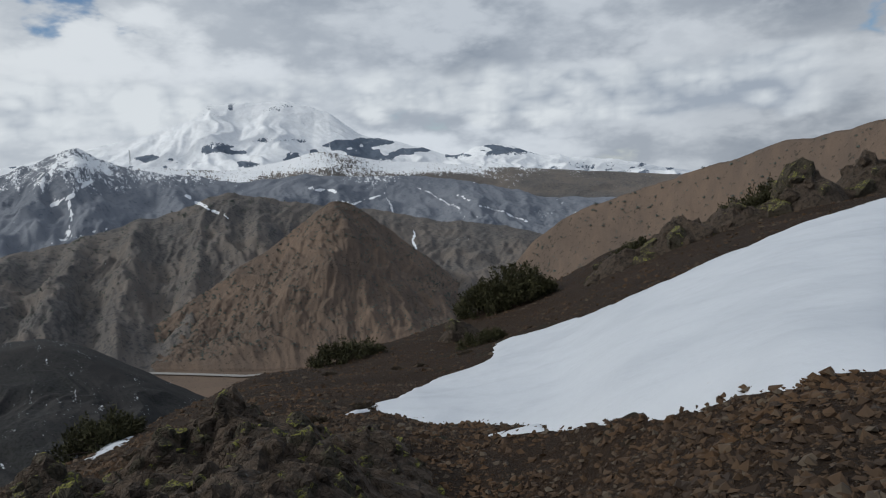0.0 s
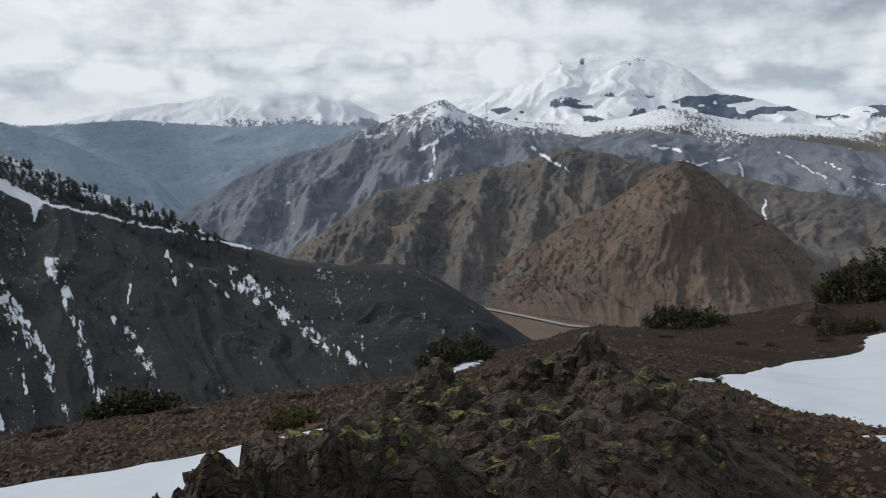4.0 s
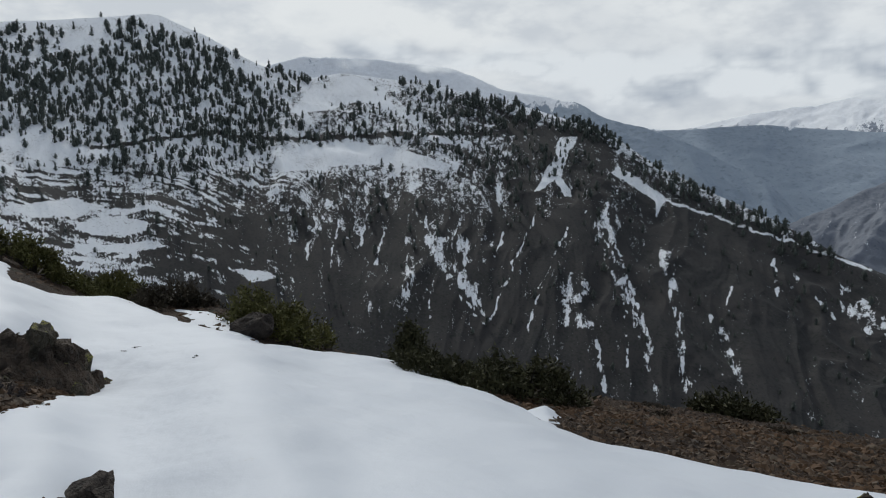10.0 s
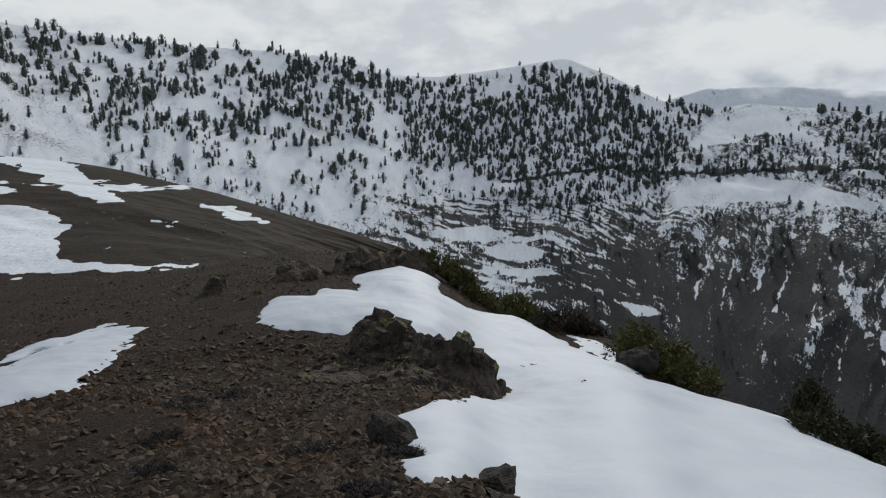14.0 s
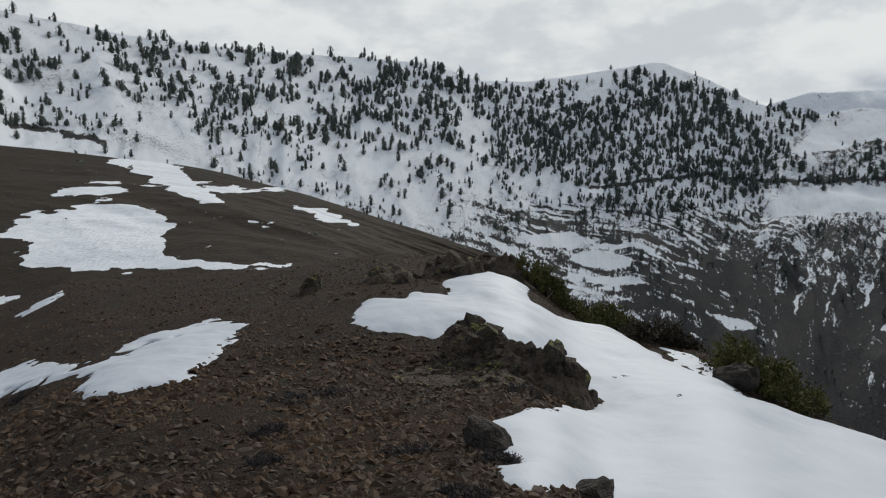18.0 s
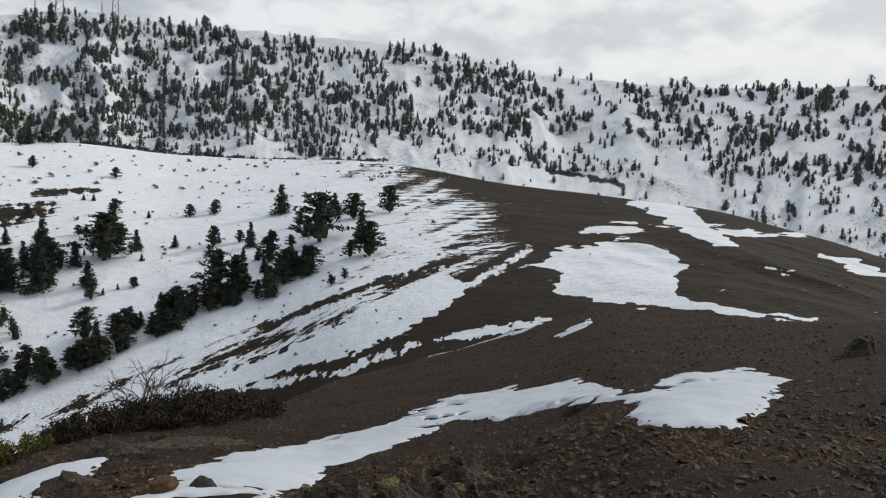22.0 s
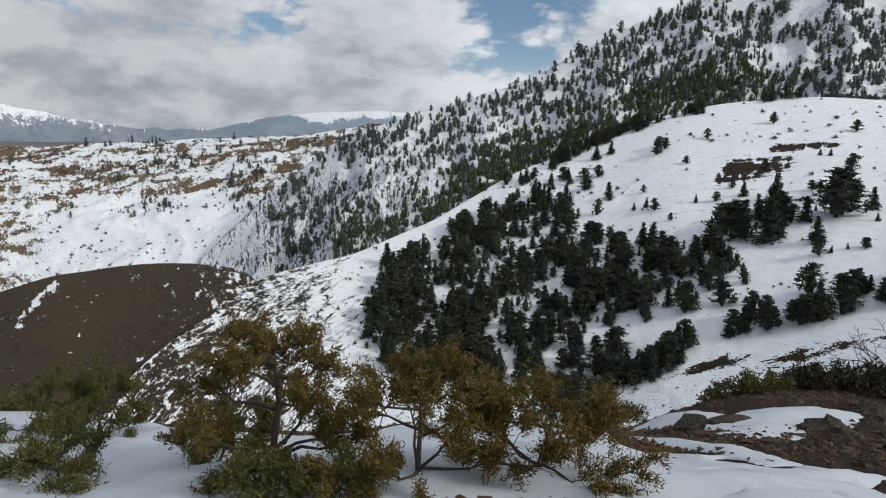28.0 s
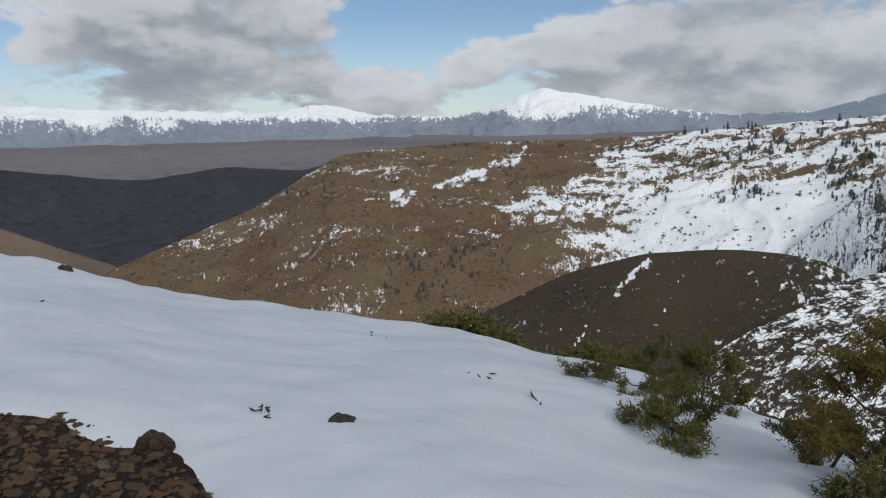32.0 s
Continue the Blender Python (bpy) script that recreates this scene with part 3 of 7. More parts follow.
EARTH_WARM = land_material("warm_hillside", (0.165, 0.125, 0.072), (0.150, 0.084, 0.052), (0.055, 0.044, 0.026), 0.36, 1.4, 0.55)
EARTH_TAN = land_material("tan_mountainside", (0.178, 0.130, 0.098), (0.118, 0.092, 0.076), (0.058, 0.050, 0.042), 0.9, 0.9, 0.60)
# Blue-grey stands in for haze and shade, put into the base colours.
EARTH_HAZED = land_material("blue_mountainside", (0.215, 0.232, 0.268), (0.172, 0.190, 0.226), (0.130, 0.147, 0.180), 2.2, 1.2, 0.56)
# Scrub slopes, greyed and lightened in colour to stand in for haze.
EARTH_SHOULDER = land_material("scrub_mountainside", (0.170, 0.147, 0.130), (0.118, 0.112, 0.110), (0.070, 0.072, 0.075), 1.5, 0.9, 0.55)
# The cloud shadow on the low hills is this dark base colour.
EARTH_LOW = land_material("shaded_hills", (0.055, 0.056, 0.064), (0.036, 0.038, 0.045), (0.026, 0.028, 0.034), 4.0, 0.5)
# Farther slopes, peak and range: haze painted in as bluer, paler rock.
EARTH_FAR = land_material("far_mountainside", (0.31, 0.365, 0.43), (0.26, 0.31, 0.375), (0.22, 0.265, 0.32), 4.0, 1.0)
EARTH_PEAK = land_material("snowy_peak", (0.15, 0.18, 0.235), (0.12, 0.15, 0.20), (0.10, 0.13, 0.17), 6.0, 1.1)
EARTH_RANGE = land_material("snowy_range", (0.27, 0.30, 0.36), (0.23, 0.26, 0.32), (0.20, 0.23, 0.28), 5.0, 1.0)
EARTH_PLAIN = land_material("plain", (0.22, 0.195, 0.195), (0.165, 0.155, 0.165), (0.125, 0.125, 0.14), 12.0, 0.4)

dark_ridge = Hill(DARK_CREST + FOREST_CREST, LONG_FOOT, gully=48, depth=9, rough=3, bulge=0.92, seed=3)
bowl = Hill(BOWL_CREST, BOWL_FOOT, gully=40, depth=0.9, rough=0.6, bulge=1.0, seed=11, soft=1.0)
mound = Hill(MOUND_CREST, MOUND_FOOT, gully=30, depth=1.0, rough=0.8, bulge=0.8, seed=15, soft=0.8)
spur = Hill(SPUR_CREST, SPUR_FOOT, gully=60, depth=5, rough=3, bulge=0.9, seed=18)
low = Hill(LOW_CREST, None, 0.5, gully=150, depth=12, rough=6, seed=21)
olive = Hill(OLIVE_CREST, None, 0.55, gully=80, depth=8, rough=4, seed=22)
far_range = Hill(RANGE_CREST, [(200, -1.6, 3600), (310, -1.6, 3600)], gully=210, depth=50, rough=22, seed=25, wild=26, spurs=[(249.7, 246.0, 2.6, 80), (249.7, 253.5, 2.4, 80), (244.6, 241.5, 2.4, 50), (267.8, 265.5, 2.2, 50), (271.8, 274.5, 2.4, 50), (283.0, 281.0, 2.4, 50), (290.2, 293.0, 2.4, 50)])
blue_ridge = Hill(BLUE_CREST, [(205, -3, 1700), (240, -3, 1700)], gully=160, depth=12, rough=6, seed=26)
pyramid = Hill(PYRAMID_CREST, [(-8, -15, 715), (3, -16.2, 660), (9, -16.0, 668), (13.9, -15.8, 677), (18.5, -15.6, 686), (21.9, -15.0, 715), (25.8, -14.3, 752), (32, -13.8, 780)], gully=40, depth=7, rough=9, bulge=1.0, seed=31, spurs=[(10.2, 19.0, 6.0, 46), (9.5, 10.5, 4.0, 30), (8.0, 2.0, 4.5, 34), (18.0, 25.5, 2.6, 16), (13.5, 15.0, 1.8, 14), (5.0, -3.0, 3.0, 18), (10.0, 6.5, 1.8, 14)])
slope = Hill(SLOPE_CREST, None, 0.5, gully=46, depth=9, rough=6, seed=33, spurs=[(-19, -12, 5, 18), (-11, -7, 3, 12), (-30, -22, 6, 18)])
mast = Hill(MAST_CREST, None, 0.62, gully=110, depth=26, rough=20, seed=35, spurs=[(29.0, 37.5, 5.5, 95), (29.0, 25.5, 4.0, 70), (35.0, 44.5, 4.0, 60), (12.0, 20.0, 5.0, 60), (10.0, 6.0, 5.0, 50), (42.0, 50.0, 3.0, 40), (0.0, -5.0, 5.0, 40), (22.0, 23.5, 2.5, 34)])
shoulder = Hill(SHOULDER_CREST, None, 0.62, gully=60, depth=12, rough=13, seed=37, spurs=[(33.5, 39.5, 3.2, 52), (29.0, 33.5, 2.8, 48), (25.0, 27.5, 2.4, 44), (20.0, 22.5, 2.2, 40), (16.0, 18.0, 2.0, 30), (38.0, 44.0, 2.4, 34)])
peak = Hill(PEAK_CREST, [(-40, -2.5, 2400), (40, -2.5, 2400)], gully=230, depth=60, rough=20, seed=41, wild=12, spurs=[(14.0, 16.5, 4.0, 90), (10.0, 5.0, 4.0, 80), (18.5, 23.0, 4.0, 80), (2.0, -2.0, 4.0, 40)])
plateau = Hill(PLATEAU_CREST, [(-40, -6, 1600), (40, -6, 1600)], gully=180, depth=14, rough=7, seed=43)
haze_ridge = Hill(HAZE_CREST, [(30, -6, 1900), (70, -6, 1900)], gully=200, depth=16, rough=8, seed=45)
cloudy = Hill(CLOUDY_CREST, [(30, -2, 3400), (66, -2, 3400)], gully=200, depth=40, rough=14, seed=47, wild=12)
gorge = Hill(GORGE_CREST, None, 0.75, gully=120, depth=16, rough=12, seed=49, spurs=[(66.0, 60.5, 4.0, 45), (58.0, 53.0, 3.0, 40), (75.0, 69.0, 4.0, 40)])


# Snow lying in tracks, gullies and fields: heading, height angle, heading, height angle, half width (degrees).
TRACKS = [
    (59.5, -4.5, 53.9, -6.3, 0.14), (53.9, -6.3, 44.9, -9.0, 0.14), (83.9, 3.8, 79.0, 1.7, 0.75), (79.5, 0.6, 75.1, -0.3, 0.42),
]
GULLIES = [
    (80.0, -9.4, 80.1, -13.1, 0.28), (75.4, -12.9, 73.4, -15.3, 0.23), (66.8, -7.1, 68.5, -11.3, 0.23), (68.5, -11.3, 69.8, -15.4, 0.23),
    (66.4, -10.8, 66.7, -15.0, 0.33), (63.7, -6.2, 61.3, -12.3, 0.23), (61.3, -12.3, 59.9, -16.0, 0.23), (59.1, -8.7, 59.0, -9.9, 0.28),
    (57.5, -12.7, 57.0, -18.7, 0.28), (51.1, -8.8, 50.6, -11.5, 0.19), (64.0, -16.0, 63.3, -20.1, 0.38), (65.1, -5.7, 63.2, -9.0, 0.33),
    (70.8, -9.3, 72.9, -14.8, 0.19), (81.8, -7.1, 82.6, -10.2, 0.19), (85.8, -6.9, 86.4, -10.4, 0.19), (83.7, -7.0, 84.1, -8.8, 0.19),
    (87.9, -7.7, 88.5, -10.2, 0.23), (53.8, -11.2, 54.2, -13.1, 0.19), (78.4, -12.7, 78.0, -14.6, 0.19), (71.5, -6.5, 72.6, -9.5, 0.16),
    (69.3, -6.0, 70.6, -9.0, 0.16), (62.0, -13.0, 61.4, -18.0, 0.18), (49.5, -10.0, 46.5, -13.0, 0.16), (43.5, -13.5, 39.0, -17.5, 0.16),
]
# White fields, shelves, tracks and the widest gullies of the dark ridge: outlines by heading and height angle.
FIELDS = [
    [(105.5, -6.4), (104.4, -5.8), (102.2, -5.6), (100.3, -6.2), (100.4, -6.8), (101.8, -7.1), (104.1, -7.0)],
    [(105.5, -7.5), (103.2, -7.8), (100.3, -7.6), (98.9, -8.1), (101.8, -8.4), (105.1, -8.2)],
    [(109.7, -4.6), (105.1, -4.2), (103.2, -4.9), (105.1, -5.7), (107.9, -5.3)],
    [(112.5, -4.6), (109.7, -5.8), (107.4, -7.0), (107.9, -7.9), (110.7, -6.2)],
    [(110.1, -0.2), (107.8, 0.2), (104.6, -0.9), (105.5, -1.5), (109.2, -1.1)],
    [(90.9, -2.2), (89.8, -0.9), (88.2, -0.3), (84.4, -0.2), (80.7, -0.6), (78.2, -1.4), (76.2, -2.0), (76.8, -2.6), (79.4, -2.1), (82.3, -1.9), (86.6, -2.2), (89.7, -2.6)],
    [(87.3, 4.5), (84.7, 5.1), (82.6, 4.6), (82.1, 3.3), (84.6, 2.9), (86.7, 2.3), (89.4, 2.1), (88.5, 3.2)],
    [(133.5, 2.5), (128.3, 1.6), (123.4, -0.2), (119.4, -1.6), (115.5, -2.5), (114.2, -3.4), (117.8, -3.8), (122.7, -1.5), (128.4, -0.2), (133.6, 0.9)],
    [(94.2, -10.2), (91.8, -10.4), (90.9, -11.0), (92.7, -11.3)],
    [(67.5, 0.3), (66.0, 0.3), (66.7, -0.9), (67.1, -2.2), (67.2, -2.9), (66.4, -4.5), (67.0, -4.5), (67.8, -3.2), (68.7, -3.9), (69.5, -4.2), (68.6, -2.6), (67.8, -1.3)],
    [(62.9, -2.0), (60.1, -3.6), (59.0, -4.6), (59.7, -5.9), (59.9, -4.8), (61.6, -3.7), (63.4, -2.6)],
]
DRIFTS = [
    [(65.6, 1.2), (62.9, 0.6), (58.7, -1.8), (55.0, -3.5), (50.8, -6.3), (47.1, -7.8), (50.8, -7.0), (55.9, -4.4), (59.2, -3.2), (62.9, -1.0)],
    [(80.5, -8.1), (78.9, -7.9), (79.2, -9.9), (79.8, -12.5), (80.3, -14.4), (80.4, -12.0), (80.0, -9.9)],
    [(79.2, -6.0), (75.4, -6.4), (74.3, -11.6), (73.5, -14.4), (74.8, -12.9), (76.1, -11.5), (77.9, -10.0)],
    [(66.9, -10.1), (65.2, -10.8), (64.8, -12.0), (65.5, -13.9), (64.4, -14.8), (66.1, -15.5), (67.0, -13.3), (67.1, -11.5)],
    [(63.4, -4.6), (62.5, -6.7), (63.5, -8.8), (61.7, -10.7), (59.8, -15.8), (58.9, -20.4), (59.8, -17.7), (61.2, -14.0), (63.3, -10.2), (64.6, -7.3)],
    [(59.3, -8.6), (58.6, -8.8), (58.7, -10.2), (57.8, -11.4), (56.8, -18.6), (56.1, -19.3), (57.0, -19.5), (57.7, -14.9), (58.4, -11.7), (59.3, -9.8)],
    [(55.4, -13.4), (54.0, -14.8), (52.9, -17.2), (52.4, -19.5), (53.4, -17.2), (54.6, -14.9)],
    [(46.6, -10.4), (44.3, -11.7), (41.8, -14.8), (37.2, -18.0), (33.9, -19.9), (37.9, -18.4), (42.4, -15.3), (46.1, -12.1)],
]
SADDLE_SNOW = [
    [(150.4, -4.3), (147.4, -3.6), (147.9, -3.0), (144.6, -2.6), (142.5, -1.9), (141.1, -2.0), (138.8, -2.4), (137.9, -3.4), (137.2, -3.6), (138.3, -4.6), (138.0, -6.0), (136.2, -6.6), (128.9, -7.0), (133.4, -7.2), (138.0, -7.0), (142.6, -7.0), (147.6, -6.2), (147.1, -4.8), (148.8, -4.4)],
    [(145.2, -1.4), (144.2, -0.8), (141.2, -0.6), (140.0, -1.2), (141.6, -1.6)],
    [(142.1, 0.9), (140.7, 1.3), (138.2, 1.0), (136.6, 0.6), (135.8, -0.4), (133.7, -1.9), (135.4, -1.9), (137.7, -1.0), (140.0, -0.6), (138.9, -0.1)],
    [(135.5, -0.6), (132.0, -0.9), (128.6, -0.9), (129.4, -1.2), (133.7, -1.3)],
    [(128.1, -2.4), (125.6, -2.5), (123.3, -3.8), (125.2, -3.6)],
    [(131.8, -3.5), (130.1, -3.6), (130.7, -3.95)],
]
SADDLE_STRIPS = [
    [(157.5, -10.7), (154.9, -9.7), (151.1, -9.0), (147.8, -8.5), (150.2, -9.3), (154.4, -10.4)],
    [(151.3, -10.5), (148.3, -9.3), (149.2, -10.1)],
    [(146.8, -9.9), (144.0, -8.4), (144.9, -9.5)],
    [(181.5, -15.4), (174.2, -14.4), (164.5, -12.0), (160.0, -9.9), (156.8, -8.1), (154.9, -6.3), (155.8, -5.6), (158.6, -6.0), (162.7, -8.2), (168.8, -11.4), (174.1, -13.3)],
]
BOWL_STRIPES = [
    (181.5, -15.4, 166.7, -11.5, 0.38), (166.7, -11.5, 155.8, -7.0, 0.38), (155.8, -7.0, 149.3, -2.9, 0.38),
    (173.0, -14.5, 165.0, -13.3, 0.38), (165.0, -13.3, 158.6, -10.9, 0.38), (157.2, -10.7, 149.2, -9.0, 0.19),
    (172.1, -12.8, 162.2, -9.9, 0.28), (162.2, -9.9, 154.9, -6.3, 0.28),
]
BOWL_BARE = [
    (171.2, -9.9, 162.2, -6.2, 0.23), (162.2, -6.2, 154.9, -3.9, 0.23), (168.8, -12.2, 158.6, -9.0, 0.33),
    (174.1, -13.5, 164.9, -10.2, 0.19),
]
MOUND_STREAKS = [
    (241.2, -10.8, 243.0, -12.3, 0.42), (243.0, -12.3, 243.9, -13.6, 0.38), (246.1, -16.2, 247.0, -17.9, 0.28),
    (255.9, -16.3, 255.2, -16.5, 0.38), (235.6, -16.5, 236.1, -17.0, 0.19),
]
ROADS = [
    (184.0, 4.0, 177.0, 3.6, 0.12), (177.0, 3.6, 169.5, 3.5, 0.12), (169.5, 3.5, 160.9, 3.9, 0.12),
    (199.4, 6.0, 193.2, 4.8, 0.12), (147.6, 3.5, 141.4, 2.4, 0.19),
]
BARE_SPOTS = [
    (189.5, -1.4, 186.0, -0.8, 0.66), (190.3, -2.1, 188.2, -1.6, 0.42), (186.9, 0.2, 182.9, 0.6, 0.19),
]
# The spur: bare brown slopes, the snow that lies in them, and the wooded ravine at its foot.
SPUR_BROWN = [
    [(262.2, -1.5), (256.8, -0.9), (251.2, -0.8), (245.1, -1.1), (246.1, -3.6), (249.3, -4.8), (251.6, -5.7), (253.9, -6.6), (255.0, -7.2), (257.6, -7.2), (262.5, -7.2)],
    [(240.5, -5.0), (240.9, -6.0), (242.1, -7.2), (245.2, -7.9), (245.8, -7.6), (243.4, -6.7), (242.4, -6.1)],
    [(262.5, -7.2), (255.0, -7.0), (251.7, -7.9), (248.8, -8.5), (250.0, -9.1), (255.1, -9.8), (259.1, -9.9), (262.8, -10.8)],
]
SPUR_WHITE = [
    [(251.2, -1.7), (251.8, -3.0), (253.5, -3.9), (256.0, -4.8), (259.0, -5.1), (258.8, -4.7), (254.8, -3.4), (252.9, -2.3)],
    [(262.4, -5.3), (261.0, -4.8), (260.3, -5.3), (261.5, -6.4), (262.5, -6.4)],
    [(254.4, -6.6), (251.6, -5.9), (247.6, -5.4), (247.3, -6.1), (248.8, -6.8), (251.1, -7.1), (249.9, -6.2), (252.5, -6.9)],
]
RAVINE = [(262.8, -10.8), (259.1, -10.5), (252.9, -9.6), (249.8, -10.3), (251.5, -11.5), (255.2, -12.5), (258.5, -14.0), (263.0, -15.0)]


def long_snow(A, V, E, arc, fall):
    """Thin streaks on the steep dark face, near full cover on the forest side, terraces in the valley head."""
    wobble = fbm(A / 5, E / 3, 7) - 0.5
    face = 0.12 + 0.40 * np.maximum(np.maximum(ramp(0.86, 0.97, V + 0.12 * wobble), (0.55 - 0.35 * ramp(62, 64.5, A) * ramp(73, 70, A)) * ramp(52, 60, A) * ramp(-8.0, -4.5, E + 4 * wobble)), ramp(70, 78, A) * ramp(-5.5, -2.5, E + 3 * wobble)) + 0.16 * ramp(0.90, 1.0, V)
    face = 0.06 + (face - 0.06) * ramp(40, 66, A) + 0.5 * (fbm(arc / 6, fall / 40, 12, 5) - 0.5)
    face = face + 0.30 * ramp(60, 76, A) * ramp(-17, -12, E) * ramp(0.56, 0.68, fbm(arc / 4, fall / 26, 13, 3)) * ramp(0.40, 0.55, fbm(arc / 30, fall / 22, 10, 2))
    side = 0.60 + 0.26 * ramp(-5, 1, E) + 0.30 * (fbm(A / 3, E / 2, 8) - 0.5)
    head = ramp(86, 95, A) * (1 - ramp(112, 120, A)) * ramp(0.5, -3, E)
    steps = head * (0.26 * np.sin(fall / 1.9 + 26 * fbm(arc / 45, fall / 30, 14)) * ramp(0.46, 0.60, fbm(arc / 22, fall / 14, 18)) - 0.13 + 0.7 * (fbm(arc / 14, fall / 7, 15, 5) - 0.5) + 0.9 * (fbm(arc / 9 + 0.1 * fall, fall / 2.4, 20, 4) - 0.5))
    face = face + 0.13 * ramp(24, 28, A) * ramp(50, 46, A) * ramp(-1.2, 0.4, E - np.interp(A, [25, 34, 47], [-24, -19.9, -10.8])) * ramp(0.45, 0.62, fbm(A / 0.5, E / 0.4, 17, 4))
    cover = face + (side - face) * ramp(84, 99, A + 8 * wobble - 7 * ramp(-3, -6, E)) + steps
    white = np.maximum(strokes(A, E, TRACKS, 0.1, 0.4, 0.62), strokes(A, E, GULLIES, 0.1, 1.2, 0.48, 0.7))
    cover = np.maximum(cover, cover * 0.5 + 0.72 * white)
    frayed, torn = 0.5 * (fbm(A / 0.9, E / 0.5, 53, 4) - 0.5), fbm(A / 0.40, E / 0.75, 54, 5) - 0.5
    for outline in FIELDS:
        inner = outline_distance(A, E, outline)
        cover = np.maximum(cover, np.where(inner > -0.8, 0.5 + 0.9 * np.clip((inner + frayed * 0.7) / 0.16, -1, 1), 0))
    for outline in DRIFTS:
        cover = np.maximum(cover, (0.33 + 1.9 * torn) * ramp(-0.45, 0.10, outline_distance(A, E, outline)))
    bare = strokes(A, E, ROADS + [(104.0, -0.6, 96.0, 0.5, 0.12), (96.0, 0.5, 89.0, 0.1, 0.12), (89.0, 0.1, 77.0, 0.6, 0.12), (77.0, 0.6, 65.0, 0.7, 0.12)])
    return cover * (1 - 0.9 * bare)


def bowl_edge(E):
    return np.interp(E, [-17, -11.5, -7, -2.9, -0.5, 1.5, 3.6], [184, 167.5, 157, 151, 151, 154, 158.5])


def bowl_snow(A, V, E, arc, fall):
    """Brown saddle, then strips of snow that close up into the white bowl."""
    s = A - bowl_edge(E)
    strips = fbm((0.38 * A + 0.92 * E) / 0.6, (0.92 * A - 0.38 * E) / 6, 9, 4) - 0.5
    cover = ramp(-1.5, 2.5, s) * (0.60 + 0.36 * ramp(3, 13, s)) + 1.1 * strips * ramp(-5, 0, s) * (1 - 0.8 * ramp(5, 15, s))
    cover = cover - 0.22 * ramp(206, 217, A) * ramp(-3, -10, E) - 0.33 * ramp(217, 229, A) + ramp(208, 216, A) * 0.3 * (fbm(A / 0.9, E / 0.5, 44, 2) - 0.5)
    white = strokes(A, E, BOWL_STRIPES, 0.12, 0.8, 0.75)
    fingers = fbm(A / 1.5, E / 0.32, 38, 4) - 0.5
    cover = np.maximum(cover, 0.80 * white + 1.15 * fingers * (white > 0.03))
    bare = strokes(A, E, BOWL_BARE + BARE_SPOTS, 0.25)
    cover = cover * (1 - 0.85 * bare)
    frayed = 1.5 * (fbm(A / 1.6, E / 0.25, 52, 5) - 0.5)
    for outline in SADDLE_SNOW + SADDLE_STRIPS:
        cover = np.maximum(cover, 0.5 + 1.1 * np.clip((outline_distance(A, E * 1.6, [(a, e * 1.6) for a, e in outline]) + frayed) / 0.22, -1, 1))
    return cover


def mound_snow(A, V, E, arc, fall):
    edge = ramp(234, 227, A + 4 * (fbm(A / 2, E, 4) - 0.5))
    cover = 0.05 + 0.75 * (fbm(A / 0.6, E / 0.3, 4, 5) - 0.5) + 0.36 * edge
    white = strokes(A, E, MOUND_STREAKS, 0.12, 1.0, 0.6, 0.3)
    return np.maximum(cover, 0.62 * white + 1.0 * (fbm(A / 0.8, E / 0.4, 39, 4) - 0.5) * (white > 0.05))


def spur_snow(A, V, E, arc, fall):
    """Clean snow on the shaded side; warm scrub with thin drifts towards the plain."""
    worn = 3.2 * (fbm(A / 2.2, E / 0.9, 6, 5) - 0.5)
    brown = np.maximum(ramp(252, 256, A), ramp(246, 251, A) * ramp(-6.8, -7.8, E))
    for outline in SPUR_BROWN:
        brown = np.maximum(brown, ramp(-0.9, 0.7, outline_distance(A, E * 1.5, [(a, e * 1.5) for a, e in outline]) + worn))
    drift = fbm((arc + 1.6 * fall) / 40, (fall - 0.4 * arc) / 9, 16, 5) - 0.5
    clean = ramp(-4.2, -5.8, E) * ramp(246, 238, A)
    cover = 0.63 + 0.30 * clean - 0.39 * brown + (0.85 - 0.5 * clean) * drift - 0.30 * (1 - clean) * ramp(0.48, 0.62, fbm(arc / 5, fall / 5, 36, 3))
    for outline in SPUR_WHITE:
        cover = np.maximum(cover, (0.46 + 1.6 * (fbm(A / 0.7, E / 0.4, 40, 4) - 0.5)) * ramp(-0.3, 0.1, outline_distance(A, E, outline)))
    return cover - 0.5 * ramp(-0.4, 0.4, outline_distance(A, E, RAVINE) + 0.6 * worn)


def high_snow(low_el, high_el, most=0.95, least=0.05):
    return lambda A, V, E, arc, fall: least + (most - least) * ramp(low_el, high_el, E + 1.6 * (fbm(A / 2.5, E / 1.2, 5) - 0.5)) + 0.5 * (fbm(arc / 150, fall / 130, 19, 5) - 0.5)


FAR_LINES = [
    (12.2, -1.3, 10.0, -1.7, 0.09), (8.7, -2.8, 5.8, -2.1, 0.09), (5.8, -2.1, 5.3, -3.8, 0.09),
    (3.1, -1.7, -0.1, -3.6, 0.06), (0.0, -2.6, -5.9, -5.0, 0.06), (29.7, -3.6, 29.4, -1.0, 0.09),
    (31.0, -4.1, 25.9, -3.1, 0.07), (21.4, -1.4, 18.4, -3.4, 0.09), (27.6, 0.5, 30.5, -1.5, 0.19),
    (10.0, -2.4, 8.7, -2.7, 0.09), (3.9, -4.8, 3.5, -6.7, 0.07),
]


